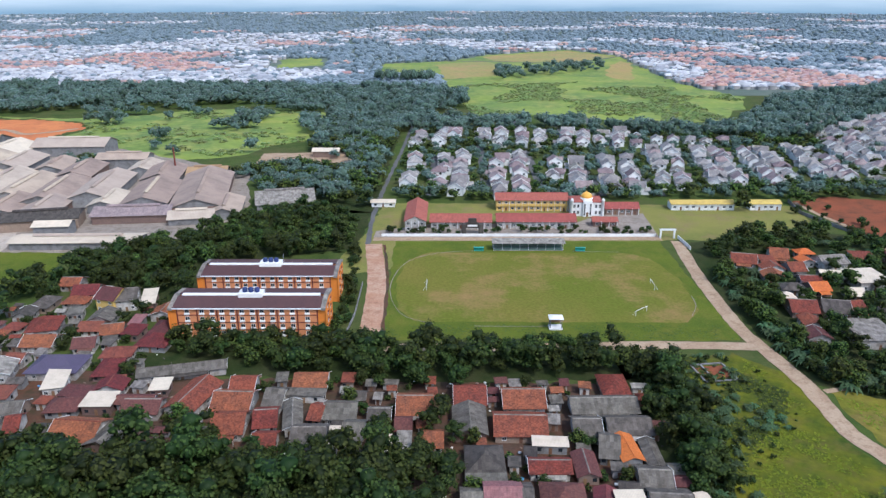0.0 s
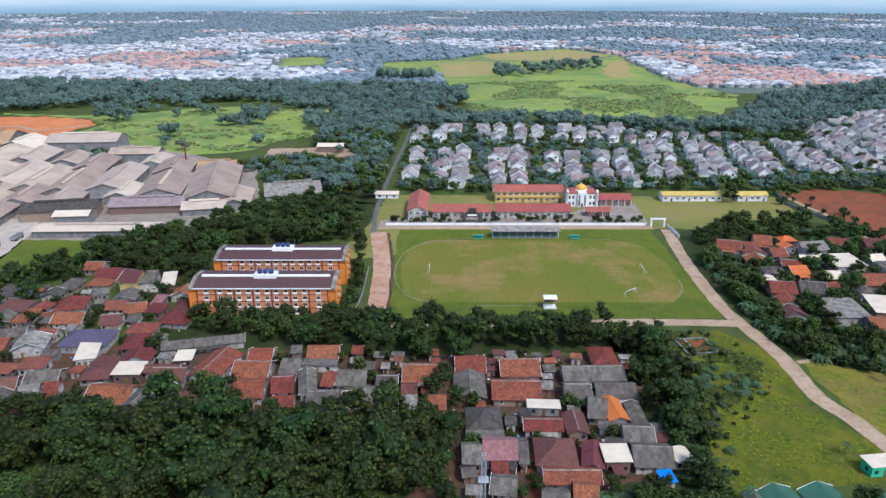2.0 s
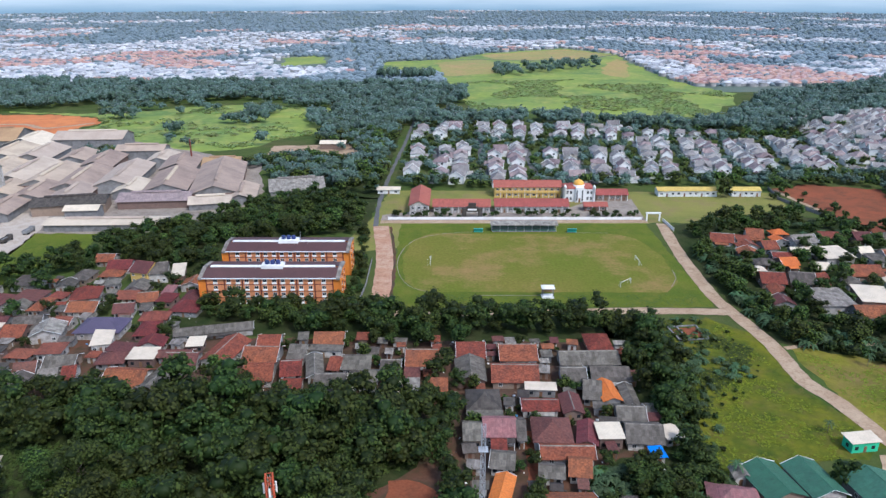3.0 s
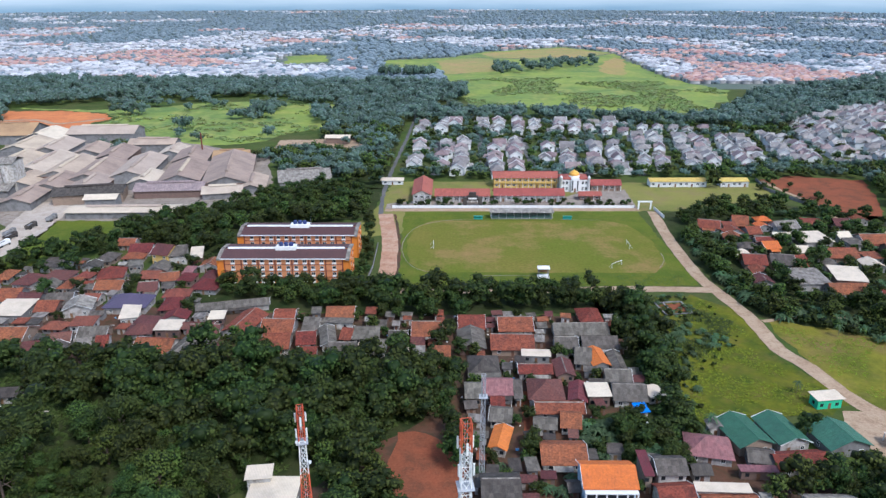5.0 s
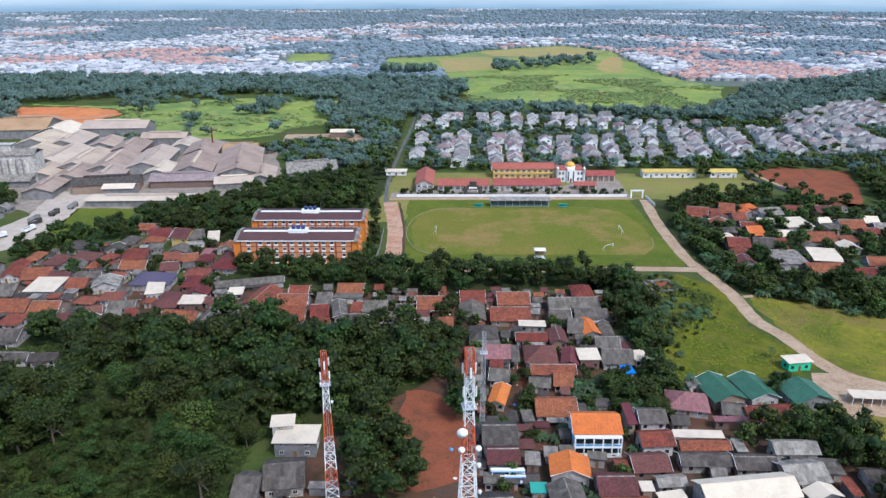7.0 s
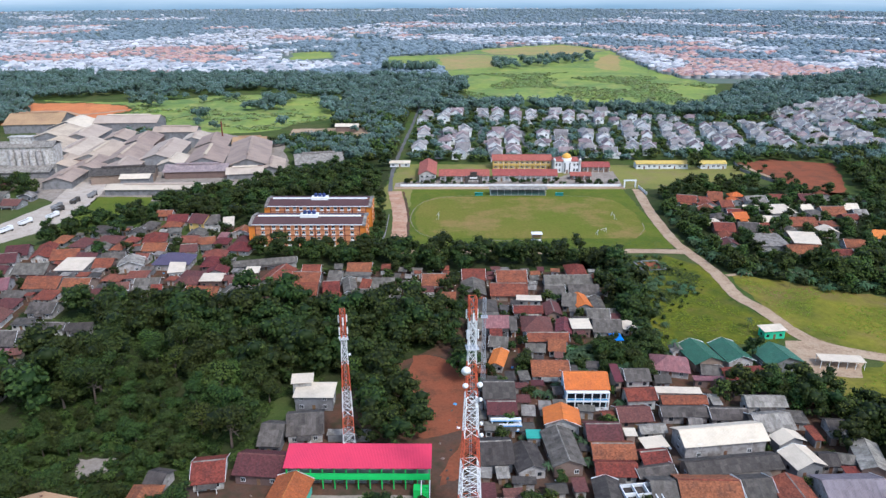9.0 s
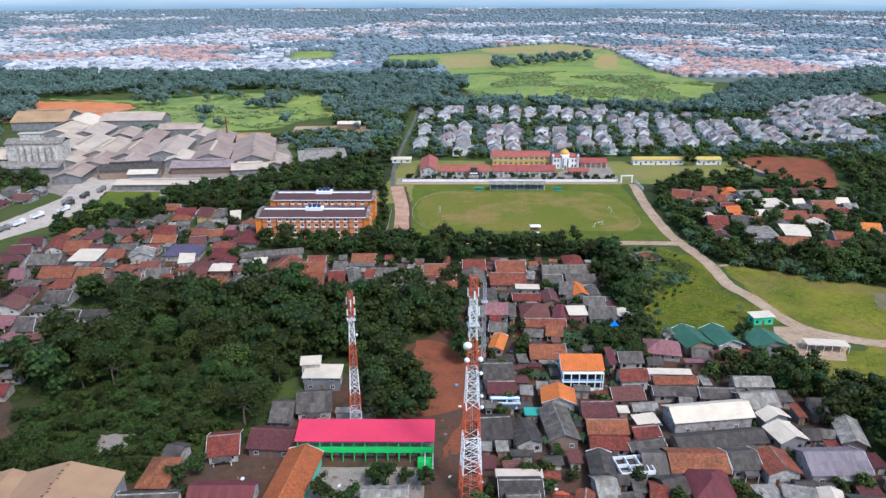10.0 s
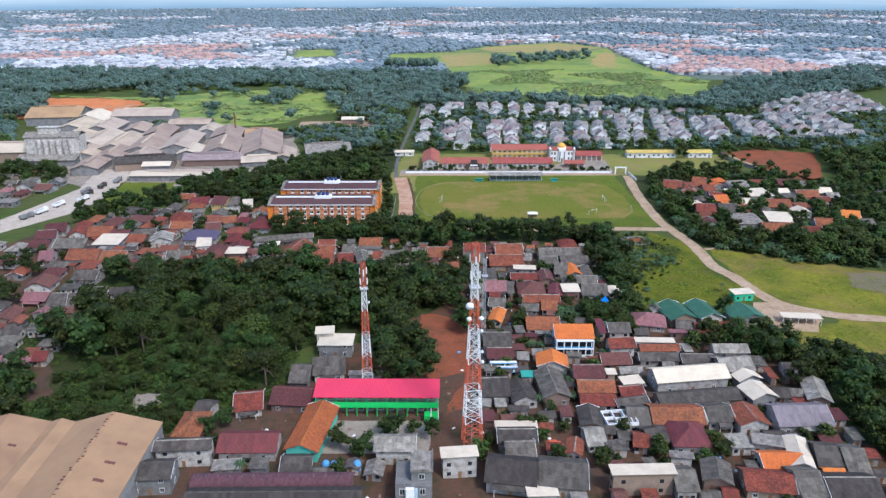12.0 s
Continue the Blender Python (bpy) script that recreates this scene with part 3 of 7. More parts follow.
sheet("ground", HILLSIDE, 0.06, FARGREEN, "bright green open hillside meadow", "meadow", 8.0, 20)
sheet("ground", [(-26, 1280), (-10, 1069), (75, 1112), (104, 1251), (58, 1350)], 0.16, FARTAN, "dry tan field in the meadow", "field", 6.0, 20)
sheet("ground", [(253, 1204), (312, 1360), (325, 1304), (266, 1057), (241, 1079)], 0.16, FARTAN, "dry tan strip in the meadow", "field", 6.0, 20)
sheet("ground", [(62, 1444), (255, 1588), (330, 1446), (214, 1335), (90, 1350)], 0.16, FARTAN, "yellow grass on the far hillside", "field", 6.0, 20)
ribbon("road", [(-5, 1345), (95, 1345), (210, 1325), (335, 1450)], 7.0, 0.22, ASPHALT, "grey track across the far meadow", "track", 0.6)
sheet("ground", [(-287, 1218), (-317, 1378), (-256, 1441), (-224, 1278)], 0.12, FARGREEN, "far bright green playing field", "field", 5.0, 20)
sheet("ground", [(-318, 372), (-225, 300), (-150, 340), (-118, 400), (-145, 500), (-310, 600), (-400, 600), (-340, 440)], 0.05, PAVED, "dusty pale factory yard", "yard", 2.0, 8)
sheet("ground", [(-217, 258), (-225, 331), (-190, 331), (-184, 300), (-198, 258)], 0.1, VERGE, "mown green grass lot beside the lorry park", "grass", 1.0)
sheet("road", [(-280, 165), (-262, 165), (-247, 225), (-226, 260), (-219, 295), (-226, 338), (-238, 372), (-258, 366), (-247, 315), (-255, 271), (-263, 232)], 0.1, CONCRETE, "broad pale concrete lorry park and road", "road", 0.5)
sheet("ground", [(-145, 515), (-75, 530), (-70, 570), (-150, 560)], 0.1, DIRT, "pale bare earth builder's yard", "yard", 1.5)

ribbon("road", [(-39, 345), (-33, 300), (-31, 270), (-30, 234)], 8.5, 0.14, RUST, "rust-brown dirt track beside the pitch", "dirt road", 0.25)
ribbon("verge", [(-33.5, 344), (-28, 300), (-26.4, 270), (-25.6, 236)], 1.5, 0.16, YARD, "dark earth bank beside the track", "verge", 0.4)
ribbon("road", [(-40, 353), (30, 354), (112, 355)], 5.5, 0.13, DIRT, "dusty lane along the school wall", "dirt road", 0.4)
ribbon("road", [(119, 351), (114, 296), (113, 250), (116, 228), (119, 205), (119, 180), (124, 166), (127, 150), (132, 138), (146, 128), (170, 123), (240, 116)], 6.2, 0.17, DIRT, "winding pale dirt road", "dirt road", 0.3)
ribbon("road", [(-34, 232), (30, 233), (80, 235), (116, 234)], 6.0, 0.15, DIRT, "sandy dirt road south of the pitch", "dirt road", 0.3)
ribbon("road", [(123, 203), (140, 207), (160, 206)], 2.0, 0.12, DIRT, "narrow footpath", "path", 0.3)
ribbon("road", [(-8, 60), (-8.5, 40), (-8, 12)], 3.2, 0.15, YARD, "narrow village lane", "lane", 0.3)
ribbon("road", [(31, 60), (33, 40), (34, 14)], 3.4, 0.15, YARD, "brown earth village lane", "lane", 0.3)
ribbon("road", [(-5, 56), (20, 57), (34, 58)], 4.0, 0.12, YARD, "brown earth village lane", "lane", 0.4)
ribbon("road", [(70, 60), (72, 40), (70, 14)], 3.0, 0.15, YARD, "brown earth village lane", "lane", 0.3)
ribbon("road", [(23, 150), (22, 130), (21, 112)], 3.0, 0.1, LATERITE, "red earth lane between houses", "lane", 0.4)
ribbon("road", [(214, 424), (216, 400), (222, 372), (222, 335)], 3.0, 0.12, DIRT, "pale service track on the red earth", "track", 0.4)
ribbon("road", [(-42, 345), (-44, 420), (-38, 600), (-36, 700)], 2.6, 0.1, ASPHALT, "narrow lane beside the housing estate", "lane", 0.4)
ribbon("road", [(-470, 650), (-420, 660), (-385, 640), (-352, 668)], 6.0, 0.2, DIRT, "pale haul track across the orange earth", "track", 0.8)



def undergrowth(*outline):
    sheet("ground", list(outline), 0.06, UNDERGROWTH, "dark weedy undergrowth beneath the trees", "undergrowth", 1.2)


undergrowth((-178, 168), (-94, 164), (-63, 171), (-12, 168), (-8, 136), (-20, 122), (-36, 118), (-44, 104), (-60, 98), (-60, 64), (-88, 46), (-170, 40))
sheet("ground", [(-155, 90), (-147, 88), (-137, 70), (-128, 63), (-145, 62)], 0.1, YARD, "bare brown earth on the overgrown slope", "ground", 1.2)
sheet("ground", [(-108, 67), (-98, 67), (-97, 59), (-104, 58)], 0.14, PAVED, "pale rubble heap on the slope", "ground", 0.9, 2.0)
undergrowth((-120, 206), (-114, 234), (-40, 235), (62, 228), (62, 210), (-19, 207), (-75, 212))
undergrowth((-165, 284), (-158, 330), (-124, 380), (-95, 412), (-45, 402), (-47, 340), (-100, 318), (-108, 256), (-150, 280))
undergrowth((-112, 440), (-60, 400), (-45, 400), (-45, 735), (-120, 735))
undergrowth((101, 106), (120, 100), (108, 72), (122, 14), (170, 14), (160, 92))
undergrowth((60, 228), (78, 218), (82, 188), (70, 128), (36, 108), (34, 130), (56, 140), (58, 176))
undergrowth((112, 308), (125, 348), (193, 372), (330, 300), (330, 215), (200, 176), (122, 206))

WATER = surface("pond_water", (0.155, 0.125, 0.075), (0.11, 0.10, 0.06), 0.5, 0.08, 0.1, 0.85, 0.05, 0.0, specular=0.06)
sheet("water", [(172, 156), (178, 172), (200, 172), (196, 152), (184, 147)], 0.09, WATER, "shallow brown pond in the field", "pond", 0.8)

# white kerb line of the oval running track
for outline in ([(-6, 252), (-17, 258), (-23, 270), (-26, 290), (-23, 312), (-16, 325), (-2, 333), (18, 336)], [(10, 250), (40, 250)], [(62, 335), (85, 334)], [(104, 280), (103, 270), (98, 260)]):
    ribbon("kerb", outline, 0.3, 0.2, PAVED, "pale concrete kerb of the running track", "kerb", 0.12)

# far edge of the plain: glowing backdrop, haze painted blue rising to pale
ring = [(4700 * math.sin(radians(a)), 4700 * math.cos(radians(a)) - 60) for a in range(-60, 61, 4)]
haze = Nodes("horizon_haze")
haze_place = haze.add("TexCoord").outputs["Object"]
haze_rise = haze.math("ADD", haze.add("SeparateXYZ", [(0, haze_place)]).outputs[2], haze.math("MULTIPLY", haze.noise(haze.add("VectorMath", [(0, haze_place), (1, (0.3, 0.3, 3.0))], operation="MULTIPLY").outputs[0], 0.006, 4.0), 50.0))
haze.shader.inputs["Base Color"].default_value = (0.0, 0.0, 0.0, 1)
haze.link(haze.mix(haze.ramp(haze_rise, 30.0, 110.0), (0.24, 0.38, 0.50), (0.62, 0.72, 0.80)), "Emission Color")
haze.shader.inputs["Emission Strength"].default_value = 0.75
tagged(make("backdrop", [(x, y, z) for x, y in ring for z in (-5, 420)], [(2 * i, 2 * i + 1, 2 * i + 3, 2 * i + 2) for i in range(len(ring) - 1)], haze.material), "glowing backdrop of blue distance haze and pale sky", "sky", kind="structure")


# ---- dormitory blocks ----
def dormitory(x, y, width, depth, height, rows):
    root = empty("dormitory", x, y, 0, 0.5, "orange four-storey dormitory with dark maroon roof", "apartment block", "dormitory blocks")
    w, d, h = width / 2, depth, height
    part("wall", boxed((-w, 0, -0.3, w, d, h)), WALL["orange"], root)
    part("facade_panel", boxed((-w + 3.2, -0.12, 0.2, w - 3.2, 0.05, h - 0.4)), WALL["peach"], root, "peach panel between the orange piers")
    storey = h / rows
    for r in range(rows + 1):
        part("floor_band", boxed((-w + 3.2, -0.3, r * storey - 0.12 + (0.3 if r == 0 else 0), w - 3.2, -0.1, r * storey + 0.14)), WALL["maroon"] if r < rows else WALL["white"], root)
    bays = 7
    step = (width - 6.4) / bays
    for b in range(bays + 1):
        px = -w + 3.2 + b * step
        part("pier", boxed((px - 0.22, -0.34, 0.1, px + 0.22, -0.1, h - 0.3)), WALL["maroon"], root)
    columns = [-w + 3.2 + (b + k) * step for b in range(bays) for k in ((0.5,) if b in (0, bays - 1) else (0.24, 0.76))]
    for r in range(rows):
        for px in columns:
            window(root, px, -0.14, (r + 0.55) * storey, 1.5, 1.25, 0, WALL["white"])
            part("ledge", boxed((px - 0.95, -0.6, (r + 0.08) * storey, px + 0.95, -0.12, (r + 0.08) * storey + 0.62), bevel=0.03), WALL["white"], root, "white window ledge")
        for k in (0.3, 0.7):
            window(root, w, d * k, (r + 0.55) * storey, 1.2, 1.2, 90, WALL["white"])
            part("hood", boxed((w, d * k - 0.9, (r + 0.85) * storey, w + 0.5, d * k + 0.9, (r + 0.85) * storey + 0.1)), WALL["maroon"], root)
    # roof: two low slopes to a pale gutter strip with the tank house
    a, rise = w - 1.7, 1.9
    for y0, z0, y1, z1, y2, z2 in ((-0.9, h, d * 0.44, h + rise, 0, 0), (d * 0.56, h + rise, d + 0.9, h + 0.9, 0, 0)):
        verts = [(-a, y0, z0), (a, y0, z0), (a, y1, z1), (-a, y1, z1)]
        make("roof", verts + [(p, q, r - 0.25) for p, q, r in verts], [(0, 1, 2, 3), (7, 6, 5, 4), (0, 4, 5, 1), (1, 5, 6, 2), (2, 6, 7, 3), (3, 7, 4, 0)], ROOF["dorm"], root, "dark maroon sheet roof")
    part("ridge_strip", boxed((-a + 1.5, d * 0.44, h - 0.1, a - 1.5, d * 0.56, h + rise + 0.35)), WALL["white"], root, "white raised roof strip")
    part("eave_gutter", boxed((-a, -1.15, h - 0.25, a, -0.9, h + 0.12)), WALL["white"], root)
    for s in (-1, 1):
        verts = [(s * a, -1.0, h + 0.15), (s * w, -1.0, h + 0.15), (s * w, d * 0.5, h + rise + 0.25), (s * a, d * 0.5, h + rise + 0.25), (s * w, d + 1.0, h + 1.0), (s * a, d + 1.0, h + 1.0)]
        faces = [(0, 1, 2, 3), (3, 2, 4, 5), (7, 6, 9, 8), (8, 9, 11, 10), (0, 6, 7, 1), (5, 4, 10, 11), (1, 7, 8, 2), (2, 8, 10, 4), (3, 9, 6, 0), (5, 11, 9, 3)]
        make("gable_parapet", verts + [(p, q, r - 0.9) for p, q, r in verts], faces, ROOF["c"], root, "weathered concrete gable parapet")
        part("end_pier", boxed((s * w - 0.1, -0.5, -0.2, s * w + 0.1, 0.4, h)), WALL["orange"], root)
    house_top = part("tank_house", boxed((-4.6, d * 0.36, h + 1.2, 4.6, d * 0.66, h + rise + 1.3), bevel=0.1), WALL["white"], root)
    for k in (-2.3, 0.0, 2.3):
        tank = part("water_tank", lathe([(0.95, 0), (1.0, 0.1), (1.0, 1.3), (0.8, 1.6), (0.3, 1.75)]), DARK_BLUE, house_top, "dark blue water tank")
        tank.matrix_basis = pose(k, d * 0.5, h + rise + 1.3)
    part("pole", rod(bmesh.new(), (5.5, d * 0.5, h + rise), (5.5, d * 0.5, h + rise + 5), 0.06), STEEL, root)


dormitory(-75.6, 240.8, 59, 15.5, 12.0, 4)
dormitory(-75.6, 272.8, 58.5, 15.5, 12.0, 4)


# ---- school, mosque and pitch furniture ----
def hall(x, y, w, d, turn, eave, roof, wall, label, category="school", rise=0.5, windows=8, along="x", storeys=1):
    root = empty("school_building", x, y, 0, turn, label, category)
    bm = boxed((-w / 2, -d / 2, -0.3, w / 2, d / 2, eave))
    l, b = (w, d) if along == "x" else (d, w)
    part("wall", bm, wall, root)
    h = b / 2 * rise
    verts, faces = gable_roof(l, b, h, 0.8, 0.2)
    top = make("roof", verts, faces, roof, root)
    top.matrix_basis = pose(0, 0, eave + 0.25, 0, 0, 0 if along == "x" else 90)
    make("gable_wall", [(-l / 2, -b / 2, 0), (-l / 2, b / 2, 0), (-l / 2, 0, h), (l / 2, -b / 2, 0), (l / 2, b / 2, 0), (l / 2, 0, h)], [(2, 1, 0), (3, 4, 5), (0, 1, 4, 3), (0, 3, 5, 2), (4, 1, 2, 5)], wall, root).matrix_basis = pose(0, 0, eave, 0, 0, 0 if along == "x" else 90)
    cap = make("ridge_cap", *gable_roof(l + 1.4, 0.7, 0.25, 0.05, 0.08), roof, top)
    cap.matrix_basis = pose(0, 0, h - 0.14)
    storey = eave / storeys
    for s in range(storeys):
        for i in range(windows):
            px = -w / 2 + w * (i + 0.5) / windows
            if i % 3 == 1 and s == 0:
                door(root, px, -d / 2, 0, 1.1, 2.2)
            else:
                window(root, px, -d / 2, storey * (s + 0.52), 1.6, 1.2, 0, WALL["white"])
            part("pillar", boxed((px + w / windows / 2 - 0.15, -d / 2 - 0.7, storey * s, px + w / windows / 2 + 0.15, -d / 2 - 0.4, storey * (s + 1))), WALL["white"], root)
        if s and along == "x":
            part("balcony", boxed((-w / 2, -d / 2 - 0.8, storey * s - 0.2, w / 2, -d / 2, storey * s), (-w / 2, -d / 2 - 0.8, storey * s, w / 2, -d / 2 - 0.68, storey * s + 0.9)), WALL["yel"], root, "yellow balcony parapet")
    return root


SCHOOL = "white school building with red tile roof"
hall(-18.5, 384, 11, 36, 0, 6.0, ROOF["s"], WALL[""], "white hall with red tile gable roof", windows=3, along="y", storeys=2)
hall(6.5, 376, 33, 11, 0, 4.2, ROOF["s"], WALL[""], SCHOOL, windows=9)
hall(48, 377, 43, 11, 0, 4.2, ROOF["s"], WALL[""], SCHOOL, windows=12)
hall(49, 410, 42, 11, 0, 7.0, ROOF["s"], WALL["yel"], "two-storey yellow school building with red tile roof", windows=11, storeys=2)
hall(101, 402, 19, 9, 0, 4.0, ROOF["s"], WALL["raw"], "low school wing with faded red roof", windows=5)
hall(86.5, 378, 13, 6, 0, 3.2, ROOF["s"], WALL["raw"], "small outbuilding with red roof", windows=3)
hall(151, 411, 37, 8, 1, 4.0, ROOF["y"], WALL["white"], "long low building with faded yellow roof", "building", 0.3, 10)
hall(188.5, 411.5, 18, 8, 1, 4.0, ROOF["y"], WALL["white"], "short low building with faded yellow roof", "building", 0.3, 5)
hall(-40, 415, 14, 6, 0, 3.0, ROOF["w"], WALL["white"], "small white shed with pale roof", "shed", 0.3, 3)


def mosque(x, y):
    root = empty("mosque", x, y, 0, 0, "white two-storey mosque with gilded dome", "mosque")
    part("wall", boxed((-9, 0, -0.3, 9, 13, 8.2), bevel=0.05), WALL["white"], root)
    part("roof", boxed((-9.3, -0.3, 8.2, 9.3, 13.3, 8.5)), ROOF["s"], root)
    make("roof", *hip_roof(16, 12, 2.0, 0.4, 0.15), ROOF["s"], root).matrix_basis = pose(0, 6.5, 8.7)
    dome = part("dome", lathe([(3.6, 0), (3.9, 0.7), (3.9, 1.4), (3.4, 2.6), (2.4, 3.6), (1.2, 4.3), (0.35, 4.8), (0.1, 5.6)], 20), GOLD, root, "gilded onion dome")
    dome.matrix_basis = pose(0, 4.5, 10.0) @ Matrix.Diagonal((0.85, 0.85, 0.72, 1))
    part("drum", lathe([(3.7, 0), (3.7, 1.6)], 20), WALL["white"], root).matrix_basis = pose(0, 4.5, 8.5)
    part("portal", boxed((-2.6, -1.4, -0.2, 2.6, 0.0, 9.4), bevel=0.05), WALL["white"], root, "tall white entrance portal")
    for px in (-1.7, 1.7):
        window(root, px, -1.42, 4.3, 0.9, 7.0, 0, WALL["white"])
    door(root, 0, -1.42, 0, 1.3, 2.6)
    for px in (-7.4, -5.2, 5.2, 7.4):
        for z in (2.2, 6.0):
            window(root, px, 0, z, 1.2, 1.9, 0, WALL["white"])
    for px in (-9, 9):
        part("turret", lathe([(0.9, 0), (0.9, 9.3), (1.1, 9.4), (0.7, 10.2), (0.1, 11.2)], 10), WALL["white"], root).matrix_basis = pose(px, 0, -0.2)


mosque(80, 395)
arch = empty("school_gatehouse", 12.5, 362.5, 0, 0, "dark grey school gatehouse with open archway", "gatehouse")
for px in (-4.6, 4.6):
    part("pier", boxed((px - 1.2, -1.4, -0.1, px + 1.2, 1.4, 5.2), (px - 1.35, -1.55, 5.2, px + 1.35, 1.55, 5.6)), ROOF["d"], arch)
part("lintel", boxed((-3.4, -1.0, 3.6, 3.4, 1.0, 6.4), (-2.2, -0.9, 6.4, 2.2, 0.9, 8.6)), ROOF["d"], arch)
part("sign_band", boxed((-2.6, -1.06, 4.4, 2.6, -1.0, 5.4)), WALL["white"], arch, "pale sign board with plain face")


def grandstand(x, y):
    root = empty("grandstand", x, y, 0, 0.5, "small green grandstand with pale flat roof", "grandstand")
    for i in range(4):
        part("step", boxed((-17.5, i * 1.1, 0, 17.5, i * 1.1 + 1.1, 0.45 * (i + 1)), bevel=0.03), WALL["ash"], root)
        part("bench", boxed((-17.2, i * 1.1 + 0.3, 0.45 * (i + 1), 17.2, i * 1.1 + 0.7, 0.45 * (i + 1) + 0.3)), ROOF["e"], root, "green bench row")
    for i in range(9):
        part("post", rod(bmesh.new(), (-17.5 + i * 4.375, 0.1, 0), (-17.5 + i * 4.375, 0.1, 4.5), 0.09), WALL["white"], root)
        part("post", rod(bmesh.new(), (-17.5 + i * 4.375, 4.6, 0), (-17.5 + i * 4.375, 4.6, 4.9), 0.09), WALL["white"], root)
    verts = [(-18.4, -1.4, 4.4), (18.4, -1.4, 4.4), (18.4, 5.2, 5.0), (-18.4, 5.2, 5.0)]
    make("roof", verts + [(p, q, r - 0.25) for p, q, r in verts], [(0, 1, 2, 3), (7, 6, 5, 4), (0, 4, 5, 1), (1, 5, 6, 2), (2, 6, 7, 3), (3, 7, 4, 0)], ROOF["c"], root)
    part("back_wall", boxed((-17.8, 4.7, 0, 17.8, 4.85, 2.8)), WALL["ash"], root)


grandstand(40, 336)
for dx in (15, 66):
    bench = empty("team_shelter", dx, 335, 0, 0, "green covered team bench beside the pitch", "shelter", "team shelters")
    part("seat", boxed((-2.4, 0.2, 0, 2.4, 0.8, 0.5)), ROOF["t"], bench)
    part("back", boxed((-2.5, 0.9, 0, 2.5, 1.0, 2.0)), ROOF["t"], bench)
    part("roof", boxed((-2.6, -0.3, 2.0, 2.6, 1.1, 2.1)), ROOF["t"], bench)

tower_hut = empty("pavilion", 41.4, 249, 0, 0, "small white open pavilion beside the pitch", "pavilion")
part("base", boxed((-2.6, -2.0, -0.1, 2.6, 2.0, 0.7), bevel=0.05), WALL["white"], tower_hut)
for px in (-2.2, 2.2):
    for py in (-1.6, 1.6):
        part("post", boxed((px - 0.12, py - 0.12, 0.7, px + 0.12, py + 0.12, 4.6)), WALL["ash"], tower_hut)
part("back_panel", boxed((-2.1, 1.55, 1.6, 2.1, 1.65, 4.4)), WOOD, tower_hut)
make("roof", *hip_roof(4.8, 3.6, 0.5, 0.4, 0.25), WALL["white"], tower_hut).matrix_basis = pose(0, 0, 4.85)


def goal(x, y, turn):
    root = empty("goal", x, y, 0, turn, "white metal football goal on worn grass", "football goal", "goals")
    for s in (-3.66, 3.66):
        part("post", rod(bmesh.new(), (s, 0, 0), (s, 0, 2.44), 0.08, 8), WALL["white"], root)
        part("stay", rod(bmesh.new(), (s, 0, 2.4), (s, 1.6, 0), 0.05), WALL["white"], root)
    part("crossbar", rod(bmesh.new(), (-3.74, 0, 2.44), (3.74, 0, 2.44), 0.08, 8), WALL["white"], root)


goal(-9.8, 289, 90)
goal(90, 290, -90)
goal(78, 262, 40)


def long_wall(points, height, material, label, thick=0.2, post=4.0):
    root = empty("wall", points[0][0], points[0][1], 0, 0, label, "wall", kind="structure")
    for (x0, y0), (x1, y1) in zip(points, points[1:]):
        n = max(1, round(math.hypot(x1 - x0, y1 - y0) / post))
        turn = math.degrees(math.atan2(y1 - y0, x1 - x0))
        length = math.hypot(x1 - x0, y1 - y0) / n
        for i in range(n):
            ob = part("wall_panel", boxed((0, -thick / 2, -0.1, length - 0.3, thick / 2, height), (length - 0.3, -thick, -0.1, length, thick, height + 0.2)), material, root)
            ob.matrix_basis = pose(x0 + (x1 - x0) * i / n - points[0][0], y0 + (y1 - y0) * i / n - points[0][1], 0, 0, 0, turn)


long_wall([(-36, 357.5), (110, 358.5)], 1.6, WALL["white"], "low white school boundary wall", 0.2, 6.0)
long_wall([(121, 356), (122, 338)], 1.8, WALL["white"], "white wall beside the gate", 0.2, 4.0)
long_wall([(-38.5, 292), (-38, 260), (-39.5, 234)], 1.5, WALL["ash"], "grey boundary wall beside the dormitory", 0.2, 5.0)
long_wall([(210, 425), (206, 400), (215, 372), (232, 330)], 2.0, WALL["ash"], "pale block wall round the red earth plot", 0.25, 6.0)
long_wall([(232, 330), (300, 296)], 2.0, WALL["ash"], "pale block wall round the red earth plot", 0.25, 6.0)
gate = empty("gate", 115.5, 356, 0, 0, "white concrete entrance gate over the road", "gate")
for px in (-3.6, 3.6):
    part("gate_post", boxed((px - 0.4, -0.4, -0.1, px + 0.4, 0.4, 4.4)), WALL["white"], gate)
part("lintel", boxed((-4.3, -0.45, 4.4, 4.3, 0.45, 5.2)), WALL["white"], gate)

# low concrete footings in the meadow
footing = empty("foundation", 91, 215, 0, 8, "low concrete house foundation in the grass", "foundation")
for b in ((-6, -6, 6, -5.4), (-6, 5.4, 6, 6), (-6, -6, -5.4, 6), (5.4, -6, 6, 6), (-2.5, -6, -1.9, 6)):
    part("footing", boxed((b[0], b[1], -0.1, b[2], b[3], 0.5)), WALL["ash"], footing)
sheet("ground", [(86, 210), (97, 212), (96, 220), (85, 219)], 0.1, LATERITE, "bare red earth inside the foundation", "ground", 0.3)


